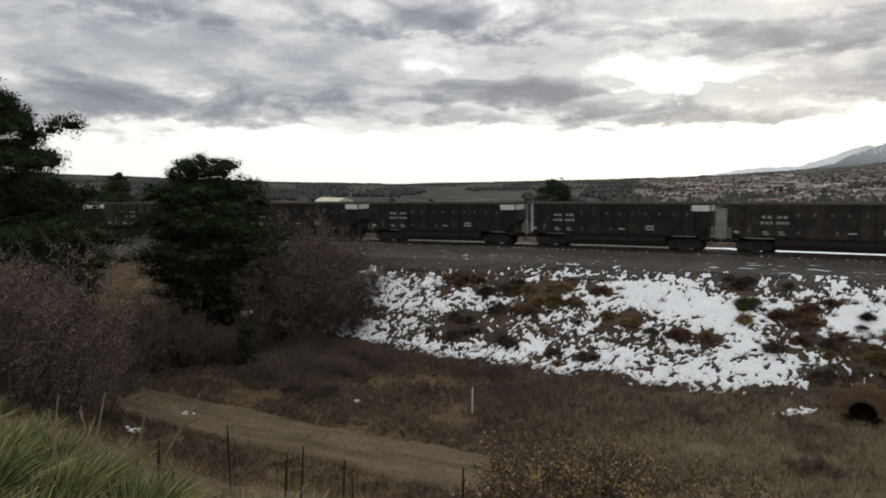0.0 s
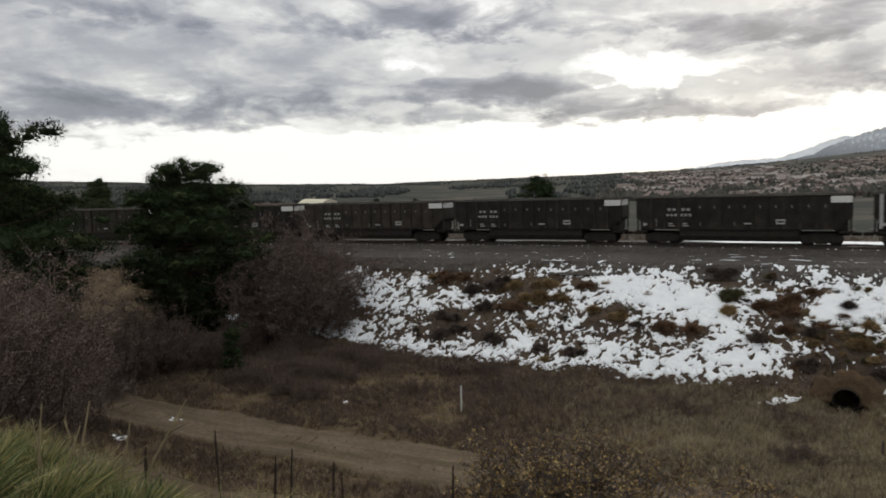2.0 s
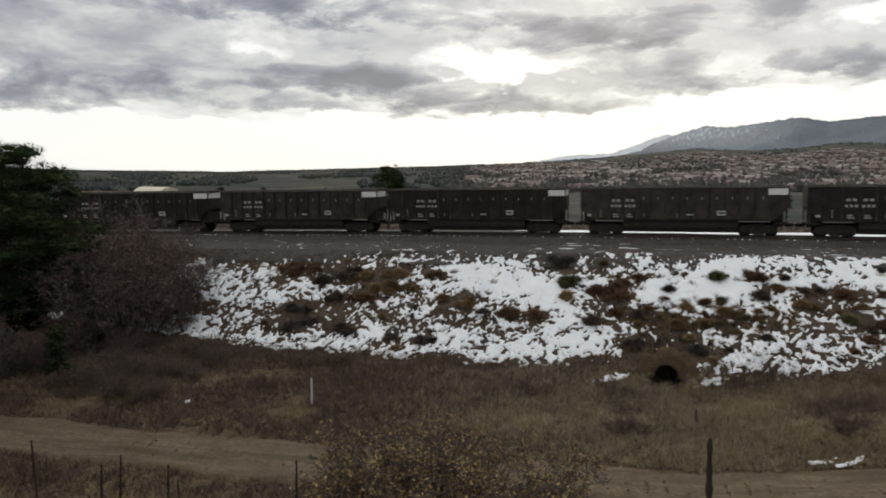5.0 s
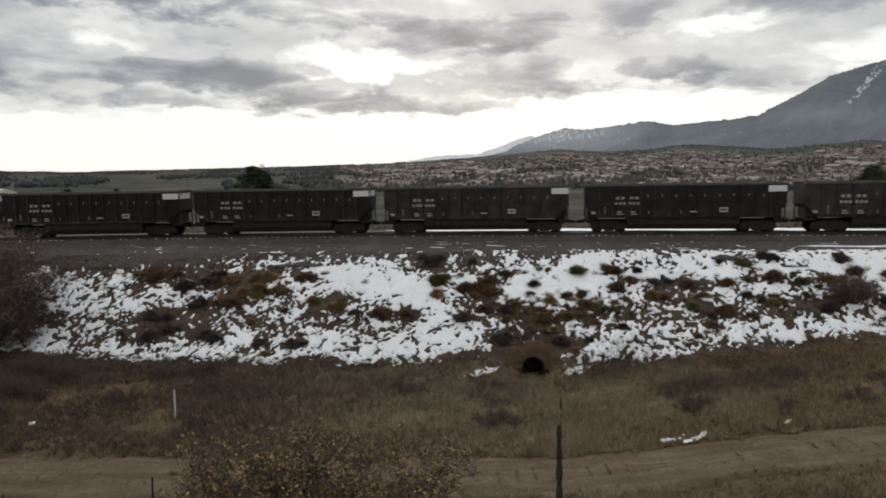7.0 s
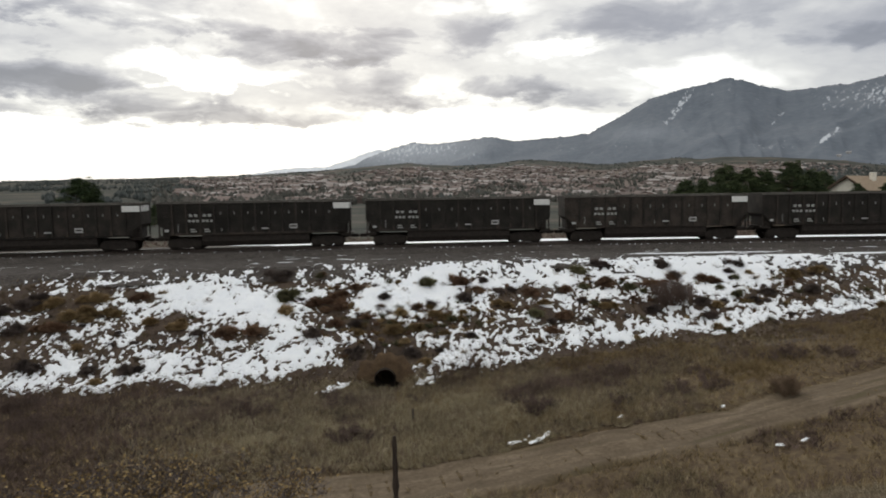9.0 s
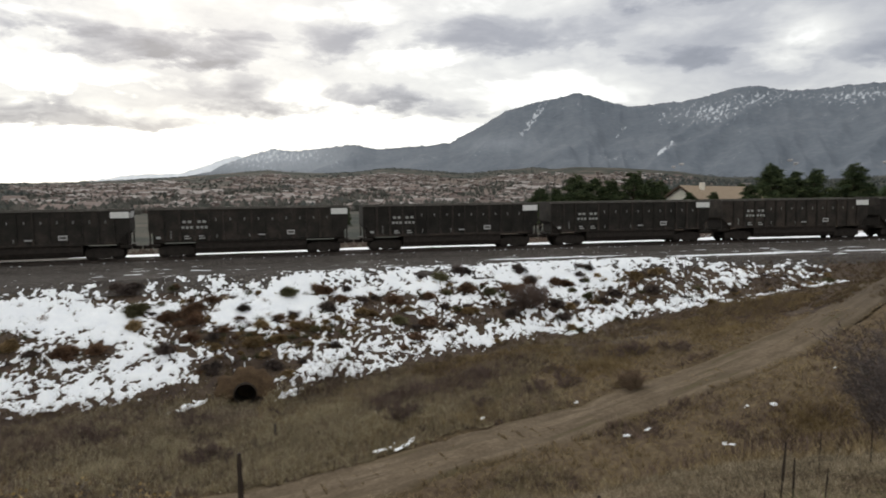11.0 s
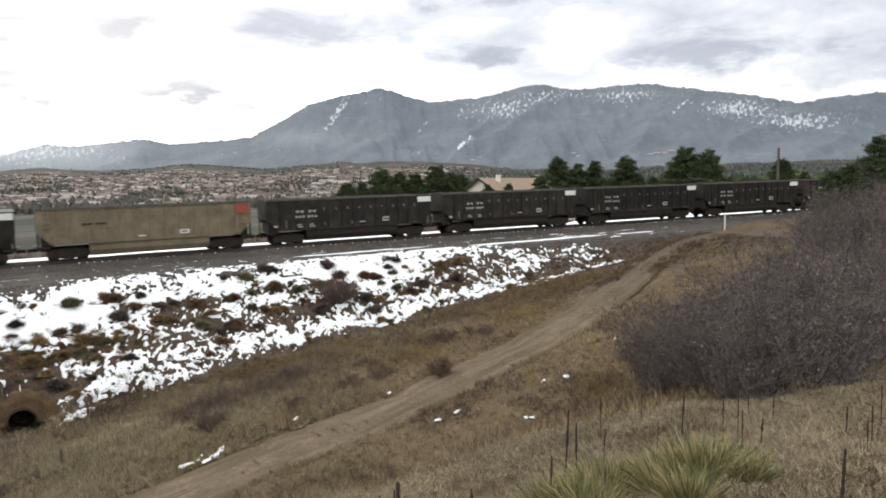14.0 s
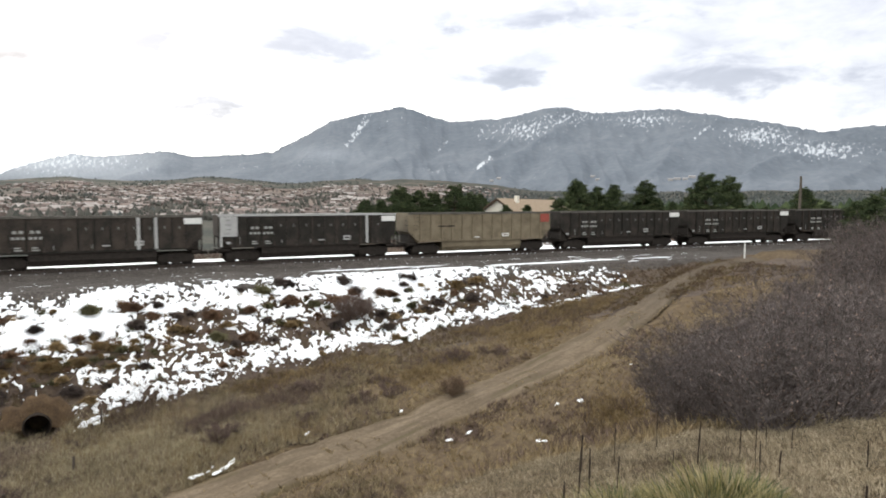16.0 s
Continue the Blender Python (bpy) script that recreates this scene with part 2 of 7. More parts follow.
M_TWIG = material("bare_oak_twigs", [(0.04, 0.033, 0.031), (0.086, 0.071, 0.067), (0.168, 0.142, 0.134)], 1.2, 0.95, island=0.3)
M_OAKLEAF = material("withered_oak_leaves", [(0.06, 0.041, 0.034), (0.125, 0.086, 0.07), (0.225, 0.165, 0.138)], 1.0, 0.9, island=0.5)
M_BANK = material("bank_soil", [(0.032, 0.024, 0.02), (0.07, 0.05, 0.038), (0.115, 0.086, 0.06)], 0.9, 0.95, bump=0.07, bump_scale=7, fine=0.5)
M_DRY = material("dry_grass_blades", [(0.08, 0.058, 0.036), (0.17, 0.126, 0.066), (0.25, 0.187, 0.098), (0.36, 0.28, 0.165)], 0.22, 0.9, island=0.5)
M_SCRUB = material("grey_brown_scrub", [(0.06, 0.043, 0.036), (0.118, 0.083, 0.069), (0.19, 0.138, 0.114)], 0.5, 0.95, island=0.4)
M_TUFT = material("bunchgrass", [(0.04, 0.03, 0.026), (0.075, 0.045, 0.03), (0.125, 0.08, 0.045), (0.105, 0.09, 0.042), (0.16, 0.12, 0.066)], 0.6, 0.9, island=0.3)
M_RUSTTUFT = material("rust_bunchgrass", [(0.075, 0.042, 0.027), (0.14, 0.08, 0.048), (0.215, 0.132, 0.082)], 1.2, 0.9, island=0.3, obj=0.25)
M_DARKTUFT = material("dark_weeds", [(0.04, 0.032, 0.029), (0.08, 0.061, 0.054), (0.135, 0.104, 0.09)], 1.2, 0.9, island=0.3, obj=0.25)
M_OCHRETUFT = material("ochre_bunchgrass", [(0.11, 0.074, 0.036), (0.21, 0.143, 0.068), (0.31, 0.222, 0.115)], 1.2, 0.9, island=0.3, obj=0.25)
M_OLIVETUFT = material("olive_bunchgrass", [(0.06, 0.058, 0.031), (0.11, 0.104, 0.054), (0.17, 0.156, 0.084)], 1.2, 0.9, island=0.3, obj=0.25)
M_GREEN = material("green_grass_blades", [(0.048, 0.068, 0.022), (0.11, 0.138, 0.044), (0.205, 0.2, 0.066), (0.34, 0.29, 0.13)], 1.5, 0.7, island=0.6)
M_YUCCA = material("yucca_blades", [(0.05, 0.062, 0.024), (0.12, 0.122, 0.042), (0.25, 0.21, 0.076), (0.34, 0.28, 0.16)], 2.0, 0.6, island=0.6)
M_PALE = material("pale_straw_blades", [(0.14, 0.112, 0.066), (0.245, 0.2, 0.12), (0.36, 0.3, 0.195)], 0.4, 0.9, island=0.5)
M_TUMBLE = material("dead_bush_twigs", [(0.085, 0.056, 0.036), (0.145, 0.1, 0.066), (0.22, 0.16, 0.11)], 1.5, 0.95, island=0.4)
M_MEADOW = material("pale_meadow_blades", [(0.2, 0.168, 0.11), (0.34, 0.288, 0.187), (0.47, 0.41, 0.285)], 0.35, 0.9, island=0.5)
M_STALK = material("dead_stalks", [(0.018, 0.013, 0.01), (0.045, 0.032, 0.024)], 9, 0.95)
M_YLEAF = material("yellowed_leaves", [(0.115, 0.075, 0.036), (0.215, 0.145, 0.06), (0.34, 0.24, 0.1)], 1.2, 0.8, island=0.6)
# conifer green greyed and raised, so the colour holds the distance haze
M_FARTREE = material("hazed_conifers", [(0.04, 0.047, 0.046), (0.058, 0.065, 0.062), (0.082, 0.088, 0.081)], 0.02, 0.95, island=0.4)
# wall and roof tones drawn together and paled to carry the town's haze
M_TOWN = material("hazed_walls_and_roofs", [(0.1, 0.077, 0.069), (0.142, 0.112, 0.1), (0.165, 0.126, 0.112), (0.19, 0.154, 0.14), (0.29, 0.265, 0.25)], 0.01, 0.9, island=0.7, fine=0.1)
# tree colour lightened towards grey in place of haze over the town
M_GARDEN = material("hazed_garden_trees", [(0.052, 0.055, 0.049), (0.075, 0.074, 0.066), (0.105, 0.098, 0.087)], 0.02, 0.95, island=0.4, spec=0.05)
M_TANROOF = material("tan_shingles", [(0.2, 0.15, 0.105), (0.29, 0.225, 0.16)], 2, 0.9, bump=0.02)
M_CREAM = material("cream_siding", [(0.62, 0.58, 0.5), (0.74, 0.7, 0.62)], 1, 0.8)
M_FABRIC = material("white_fabric_roof", [(0.5, 0.46, 0.33), (0.68, 0.64, 0.52)], 0.15, 0.6)
M_BRICKPALE = material("pale_stucco_walls", [(0.28, 0.27, 0.265), (0.36, 0.345, 0.335)], 0.1, 0.9)
M_BARNROOF = material("red_brown_roof", [(0.16, 0.09, 0.065), (0.24, 0.15, 0.11)], 0.5, 0.9)
M_WOOD = material("grey_weathered_wood", [(0.05, 0.042, 0.035), (0.12, 0.1, 0.085)], 5, 0.95, bump=0.01)


def mountain_material():
    # blue-grey base: distance haze is mixed into the forest and rock colour
    m = material("hazed_mountain_forest", [(0.09, 0.105, 0.128), (0.12, 0.137, 0.162), (0.158, 0.172, 0.195)], 0.004, 0.95, fine=0.4, spec=0.1)
    t = m.node_tree
    bsdf = t.nodes["Principled BSDF"]
    old = bsdf.inputs["Base Color"].links[0].from_socket
    co = t.nodes.new("ShaderNodeTexCoord")
    mp = t.nodes.new("ShaderNodeMapping")
    mp.inputs["Rotation"].default_value = (0, 0, 0.5)
    mp.inputs["Scale"].default_value = (0.06, 0.034, 1.0)
    lie = t.nodes.new("ShaderNodeAttribute")
    lie.attribute_name = "face_place"
    t.links.new(lie.outputs["Vector"], mp.inputs[0])
    n = t.nodes.new("ShaderNodeTexNoise")
    n.inputs["Scale"].default_value, n.inputs["Detail"].default_value, n.inputs["Roughness"].default_value = 1.0, 6, 0.68
    t.links.new(mp.outputs[0], n.inputs["Vector"])
    n2 = t.nodes.new("ShaderNodeTexNoise")
    n2.inputs["Scale"].default_value, n2.inputs["Detail"].default_value = 0.0022, 2
    t.links.new(co.outputs["Object"], n2.inputs["Vector"])

    def mth(op, a, b, clamp=False):
        k = t.nodes.new("ShaderNodeMath")
        k.operation, k.use_clamp = op, clamp
        for i, v in enumerate((a, b)):
            if isinstance(v, (int, float)):
                k.inputs[i].default_value = v
            else:
                t.links.new(v, k.inputs[i])
        return k.outputs[0]
    # smooth paling: thin snow, together with sun haze painted into the colour
    frost_haze = t.nodes.new("ShaderNodeAttribute")
    frost_haze.attribute_name = "frost_haze"
    pale_mix = t.nodes.new("ShaderNodeMix")
    pale_mix.data_type = "RGBA"
    t.links.new(mth("MULTIPLY", frost_haze.outputs["Fac"], mth("ADD", 0.25, n.outputs["Fac"])), pale_mix.inputs[0])
    t.links.new(old, pale_mix.inputs[6])
    pale_mix.inputs[7].default_value = (0.44, 0.47, 0.51, 1)
    old = pale_mix.outputs[2]
    snowy = t.nodes.new("ShaderNodeAttribute")
    snowy.attribute_name = "snowy"
    f = mth("ADD", mth("ADD", n.outputs["Fac"], snowy.outputs["Fac"]), mth("MULTIPLY", mth("SUBTRACT", n2.outputs["Fac"], 0.5), 0.2))
    f = mth("MULTIPLY", mth("MULTIPLY", mth("SUBTRACT", f, 0.665), 9.0, True), 0.8)
    mix = t.nodes.new("ShaderNodeMix")
    mix.data_type = "RGBA"
    t.links.new(f, mix.inputs[0])
    t.links.new(old, mix.inputs[6])
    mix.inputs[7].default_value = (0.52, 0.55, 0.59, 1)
    t.links.new(mix.outputs[2], bsdf.inputs["Base Color"])
    return m


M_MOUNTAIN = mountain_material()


def road_material():
    """Dirt with darker wheel ruts and grass creeping in along its sides and middle."""
    m = M_ROAD
    t = m.node_tree
    bsdf = t.nodes["Principled BSDF"]
    old = bsdf.inputs["Base Color"].links[0].from_socket
    at_ = t.nodes.new("ShaderNodeAttribute")
    at_.attribute_name = "across"
    co = t.nodes.new("ShaderNodeTexCoord")
    n = t.nodes.new("ShaderNodeTexNoise")
    n.inputs["Scale"].default_value, n.inputs["Detail"].default_value = 0.5, 5
    t.links.new(co.outputs["Object"], n.inputs["Vector"])
    way = t.nodes.new("ShaderNodeAttribute")
    way.attribute_name = "wheel_way"
    streak = t.nodes.new("ShaderNodeTexNoise")
    streak.inputs["Scale"].default_value, streak.inputs["Detail"].default_value, streak.inputs["Roughness"].default_value = 1.0, 5, 0.65
    t.links.new(way.outputs["Vector"], streak.inputs["Vector"])

    def mth(op, a, b, clamp=False):
        k = t.nodes.new("ShaderNodeMath")
        k.operation, k.use_clamp = op, clamp
        for i, v in enumerate((a, b)):
            if isinstance(v, (int, float)):
                k.inputs[i].default_value = v
            else:
                t.links.new(v, k.inputs[i])
        return k.outputs[0]
    lines = mth("MULTIPLY", mth("SUBTRACT", streak.outputs["Fac"], 0.46), 4.5, True)
    tufts = mth("MULTIPLY", mth("SUBTRACT", streak.outputs["Fac"], 0.58), 9.0, True)
    off = mth("ADD", mth("ABSOLUTE", at_.outputs["Fac"], 0.0), mth("MULTIPLY", mth("SUBTRACT", n.outputs["Fac"], 0.5), 0.9))
    edge = mth("MULTIPLY", mth("SUBTRACT", off, 0.66), 3.0, True)
    rut = mth("SUBTRACT", 1.0, mth("MULTIPLY", mth("ABSOLUTE", mth("SUBTRACT", off, 0.42), 0.0), 5.0), True)
    for fac, col in ((mth("MULTIPLY", lines, 0.9), (0.07, 0.054, 0.039, 1)), (mth("MULTIPLY", rut, 0.4), (0.085, 0.066, 0.046, 1)), (mth("MULTIPLY", tufts, 0.8), (0.088, 0.078, 0.038, 1)), (mth("MULTIPLY", edge, 0.8), (0.08, 0.06, 0.033, 1))):
        mix = t.nodes.new("ShaderNodeMix")
        mix.data_type = "RGBA"
        t.links.new(fac, mix.inputs[0])
        t.links.new(old, mix.inputs[6])
        mix.inputs[7].default_value = col
        old = mix.outputs[2]
    # gravel carried onto the climb to the crossing
    grit = t.nodes.new("ShaderNodeAttribute")
    grit.attribute_name = "gravelly"
    mix = t.nodes.new("ShaderNodeMix")
    mix.data_type = "RGBA"
    t.links.new(mth("MULTIPLY", grit.outputs["Fac"], mth("ADD", 0.35, mth("MULTIPLY", n.outputs["Fac"], 0.6))), mix.inputs[0])
    t.links.new(old, mix.inputs[6])
    mix.inputs[7].default_value = (0.085, 0.07, 0.056, 1)
    t.links.new(mix.outputs[2], bsdf.inputs["Base Color"])


road_material()
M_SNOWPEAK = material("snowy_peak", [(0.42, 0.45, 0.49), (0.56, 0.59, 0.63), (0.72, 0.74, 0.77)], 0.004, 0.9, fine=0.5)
M_OAKTWIG = material("brown_oak_twigs", [(0.04, 0.03, 0.025), (0.1, 0.074, 0.063), (0.2, 0.158, 0.138)], 1.2, 0.95, island=0.3)
M_STRAW = material("bleached_straw", [(0.075, 0.058, 0.038), (0.16, 0.128, 0.082), (0.26, 0.212, 0.142), (0.38, 0.32, 0.226)], 0.5, 0.9, island=0.5)
M_RUSSET = material("russet_grass", [(0.11, 0.076, 0.038), (0.19, 0.135, 0.064), (0.29, 0.215, 0.105)], 0.5, 0.9, island=0.5)

# ---- the railway's line in plan: a gentle curve on a rising grade ----
def kappa(s):
    return -0.00367 + 0.0000421 * min(90.0, max(-60.0, s))


STEP = 0.5
S0, S1 = -330.0, 330.0
LINE_S = np.arange(S0, S1 + STEP, STEP)
ZERO = int(round(-S0 / STEP))
LX, LY, LH = (np.zeros(len(LINE_S)) for _ in range(3))
LX[ZERO], LY[ZERO], LH[ZERO] = 19.032, 55.484, -0.524
for i in range(ZERO + 1, len(LINE_S)):
    LH[i] = LH[i - 1] + kappa(LINE_S[i] - STEP / 2) * STEP
    hm = (LH[i] + LH[i - 1]) / 2
    LX[i], LY[i] = LX[i - 1] + STEP * math.cos(hm), LY[i - 1] + STEP * math.sin(hm)
for i in range(ZERO - 1, -1, -1):
    LH[i] = LH[i + 1] - kappa(LINE_S[i] + STEP / 2) * STEP
    hm = (LH[i] + LH[i + 1]) / 2
    LX[i], LY[i] = LX[i + 1] - STEP * math.cos(hm), LY[i + 1] - STEP * math.sin(hm)


def line(s):
    """Place and heading of the track's middle at s metres along it."""
    return np.interp(s, LINE_S, LX), np.interp(s, LINE_S, LY), np.interp(s, LINE_S, LH)


def rail_z(s):
    return -5.045 + 0.01927 * np.clip(s, -90, 130)


def at(s, u, z=0.0):
    """World place at s along the track, u metres off it towards the camera, z above the rails."""
    x, y, h = line(s)
    return x + u * np.sin(h), y - u * np.cos(h), rail_z(s) + z


def along(x, y):
    """s and u of places in plan."""
    x, y = np.asarray(x, float), np.asarray(y, float)
    flat = np.stack([x.ravel(), y.ravel()], 1)
    idx = np.empty(len(flat), int)
    cx, cy = LX[::4], LY[::4]
    for a in range(0, len(flat), 4000):
        c = flat[a:a + 4000]
        idx[a:a + 4000] = ((c[:, :1] - cx) ** 2 + (c[:, 1:] - cy) ** 2).argmin(1) * 4
    idx = np.minimum(idx, len(LX) - 1)
    h = LH[idx]
    ex, ey = flat[:, 0] - LX[idx], flat[:, 1] - LY[idx]
    s = LINE_S[idx] + ex * np.cos(h) + ey * np.sin(h)
    u = ex * np.sin(h) - ey * np.cos(h)
    return s.reshape(x.shape), u.reshape(x.shape)


# ---- the lie of the land ----
def hashed(i, j):
    v = np.sin(i * 127.1 + j * 311.7) * 43758.5453
    return v - np.floor(v)


def vnoise(x, y):
    """Smooth value noise, 0 to 1."""
    i, j = np.floor(x), np.floor(y)
    f, g = x - i, y - j
    f, g = f * f * (3 - 2 * f), g * g * (3 - 2 * g)
    return (hashed(i, j) * (1 - f) + hashed(i + 1, j) * f) * (1 - g) + (hashed(i, j + 1) * (1 - f) + hashed(i + 1, j + 1) * f) * g


def fbm(x, y, octaves=4, gain=0.5):
    x, y = np.asarray(x, float), np.asarray(y, float)
    total, amp, norm = 0.0, 1.0, 0.0
    for k in range(octaves):
        total = total + amp * vnoise(x * 2 ** k + 17.3 * k, y * 2 ** k - 9.1 * k)
        norm += amp
        amp *= gain
    return total / norm


def smooth_max(a, b, k):
    h = np.clip(0.5 + 0.5 * (a - b) / k, 0, 1)
    return b * (1 - h) + a * h + k * h * (1 - h)


SHOULDER = 8.0                  # where the grey shoulder ends and the bank begins
BANK = 0.58                     # fall of the bank


def floor_z(s):
    """Floor of the little valley below the bank."""
    z = -11.6 + 0.123 * np.clip(s - 15.0, 0, 64) + 0.035 * np.clip(-14.0 - s, 0, 80)
    return z


def bank_z(s, u):
    ease = np.clip(u - SHOULDER, 0, None)
    return rail_z(s) - 0.55 - 0.02 * np.clip(u, 0, SHOULDER) - BANK * ease


SIDE = ((-180, -0.4), (-120, 0.1), (-95, 0.44), (-85, 0.55), (-60, 0.85), (-30, 1.0), (0, 0.97), (17, 0.86), (30, 0.62), (45, 0.35), (90, -0.2), (180, -0.4))


def hill_z(x, y):
    """The hillside on which the camera stands."""
    a = np.degrees(np.arctan2(-x, y))
    q = np.clip(np.hypot(x, y) * np.interp(a, [p[0] for p in SIDE], [p[1] for p in SIDE]), -30, 60)
    return -1.62 - np.where(q > 0, 0.22 * q + 0.012 * q * q, 0.08 * q)


HORIZON = ((-180, 1.0), (-130, 2.0), (-100, 1.6), (-80, 1.65), (-71, 1.85), (-64, 2.1), (-58, 2.2), (-41, 1.75), (-34, 1.9), (-23, 0.9), (-14, 0.5),
           (-5, 0.2), (4, -0.05), (14, 0.0), (23, 0.25), (30, 0.45), (60, 0.4), (180, 1.0))
LOWLAND = ((-180, -6), (-100, -3.0), (-72, -4.5), (-55, -7.5), (-30, -10), (10, -10), (50, -9), (180, -6))


def far_z(x, y):
    """Land behind the railway: falls away, then climbs slowly to the horizon."""
    r = np.hypot(x, y)
    a = np.degrees(np.arctan2(-x, y))
    e = np.interp(a, [p[0] for p in HORIZON], [p[1] for p in HORIZON])
    e = e + 0.9 * (fbm(a * 0.16 + 3, a * 0 + 5, 3) - 0.5) * np.clip((-a - 30) / 12, 0, 1)
    low = np.interp(a, [p[0] for p in LOWLAND], [p[1] for p in LOWLAND]) - 0.026 * np.clip(r - 150, 0, 500)
    high = r * np.tan(np.radians(e))
    w = np.clip((r - 250) / 2600, 0, 1) ** 0.8
    return low * (1 - w) + high * w


def ground_z(x, y, detail=True):
    x, y = np.asarray(x, float), np.asarray(y, float)
    r = np.hypot(x, y)
    s, u = along(x, y)
    near = smooth_max(smooth_max(bank_z(s, np.maximum(u, 0)), floor_z(s), 0.5), hill_z(x, y), 1.5)
    notch = floor_z(s) - 0.12 + 3.0 * np.clip(np.where(np.abs(s - 13.4) < 0.85, 15.9, 17.9) - u, 0, None) + 1.6 * np.clip(np.abs(s - 13.4) - 0.95, 0, None)
    near = np.where((np.abs(s - 13.4) < 6) & (u > 14) & (u < 20), np.minimum(near, notch), near)
    near = np.where(u < SHOULDER - 0.1, rail_z(s) - 0.6 - 0.02 * np.abs(u), near)
    behind = np.clip((-u - 7.0) / 25.0, 0, 1)
    behind = behind * behind * (3 - 2 * behind)
    z = near * (1 - behind) + far_z(x, y) * behind
    away = np.clip((r - 160) / 200, 0, 1)
    z = z * (1 - away) + far_z(x, y) * away
    if detail:
        bumps = (fbm(x * 0.35, y * 0.35, 4) - 0.5) * 0.5 + (fbm(x * 1.7, y * 1.7, 3) - 0.5) * 0.16
        keep = np.clip((np.abs(u) - 9.0) / 3.0, 0, 1) * np.clip((r - 1.5) / 4, 0.1, 1)
        z = z + bumps * keep * (1 - away)
        z = z + away * (fbm(x * 0.008, y * 0.008, 5) - 0.5) * np.clip(r * 0.008, 0, 9)
    return z


def gz(x, y):
    return float(ground_z(np.array([x]), np.array([y]))[0])


def mesh_object(name, verts, faces, mat, parent=None, label="", smooth=False):
    me = bpy.data.meshes.new(name)
    me.from_pydata([tuple(v) for v in verts], [], [tuple(f) for f in faces])
    if smooth:
        me.polygons.foreach_set("use_smooth", [True] * len(me.polygons))
    me.materials.append(mat)
    me.update()
    ob = new(name, me)
    if parent is not None:
        ob.parent = parent
    if label:
        ob["label"] = label
    return ob


def grid_faces(nr, nc, wrap=False):
    i, j = np.meshgrid(np.arange(nr - 1), np.arange(nc if wrap else nc - 1), indexing="ij")
    jn = (j + 1) % nc
    return np.stack([i * nc + j, i * nc + jn, (i + 1) * nc + jn, (i + 1) * nc + j], -1).reshape(-1, 4)


# ---- dirt road, draped on the valley floor ----
ROAD_MID = [(-46, 45.5), (-30, 41), (-18, 36), (-8.5, 32), (-4, 29.8), (1, 27.7), (7, 25), (13.8, 21.9), (19, 19.5), (24, 16.9), (28, 15.3), (32.6, 13.7), (37.4, 12.1), (43.5, 10.8), (52, 10.1), (58, 9.5), (63, 8.9), (67.5, 7.7), (71, 5.7), (73.4, 3.4)]


def smooth_line(points, step):
    p = np.array(points, float)
    d = np.concatenate([[0], np.cumsum(np.hypot(*np.diff(p, axis=0).T))])
    t = np.arange(0, d[-1], step)
    x, y = np.interp(t, d, p[:, 0]), np.interp(t, d, p[:, 1])
    k = np.ones(9) / 9
    xs, ys = np.convolve(np.pad(x, 4, "edge"), k, "valid"), np.convolve(np.pad(y, 4, "edge"), k, "valid")
    return xs, ys


def road_bed(x, y):
    """How deep the ground sheet is sunk to make room for the road."""
    out = np.zeros(x.shape)
    near = (np.hypot(x, y) > 15) & (np.hypot(x, y) < 95) & (y > 0)
    rx, ry = smooth_line(ROAD_MID, 0.7)
    d = np.min(np.hypot(x[near][:, None] - rx, y[near][:, None] - ry), 1)
    out[near] = 0.4 * np.clip((2.0 - d) / 0.7, 0, 1)
    return out


def build_ground():
    azs = np.concatenate([np.arange(-112, 50, 0.4), np.arange(50, 248, 4.0)])
    rings = 0.8 * 1.026 ** np.arange(0, 340)
    rings = rings[rings < 4850]
    a, r = np.meshgrid(np.radians(azs), rings)
    x, y = -np.sin(a) * r, np.cos(a) * r
    z = ground_z(x, y)
    s, u = along(x, y)
    z = z - road_bed(x, y)
    z = z - 0.5 * ((u < -1) & (u > -14.5) & (np.hypot(x, y) < 160)) - 0.35 * ((u > 8.6) & (u < 18.5) & (s > -34) & (s < 74) & (np.hypot(x, y) < 90))
    v = np.stack([x, y, z], -1).reshape(-1, 3)
    f = grid_faces(len(rings), len(azs), True)
    deg = np.degrees(a)
    town = np.clip((-deg - 15) / 5, 0, 1) * np.clip((deg + 74) / 8, 0, 1) * np.clip((r - 560) / 150, 0, 1) * np.clip((2350 - r) / 150, 0, 1)
    town = town * np.clip((fbm(deg * 0.6, np.log(r) * 9, 4) - 0.36) * 5, 0, 1)
    cap = [list(range(len(azs)))]
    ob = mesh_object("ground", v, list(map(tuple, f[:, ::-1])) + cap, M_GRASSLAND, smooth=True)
    att = ob.data.attributes.new("built_up", "FLOAT", "POINT")
    att.data.foreach_set("value", town.ravel().astype(np.float32))
    tagged(ob, "dry brown winter grassland falling to a small valley", "ground", kind="structure")
    return ob


build_ground()


def ribbon(name, mat, s0, s1, ds, prof, label, category="railway", wobble=0.0):
    """A sheet along the track; prof: pairs of offset u and height above the rails."""
    ss = np.arange(s0, s1 + ds, ds)
    v = []
    for s in ss:
        for u, z in prof:
            jit = wobble * (float(fbm(s * 0.4, u * 3.1, 3)) - 0.5)
            v.append(at(s, u + jit, z))
    f = grid_faces(len(ss), len(prof))
    ob = mesh_object(name, v, [tuple(reversed(q)) for q in f], mat, smooth=False)
    return tagged(ob, label, category, kind="structure")


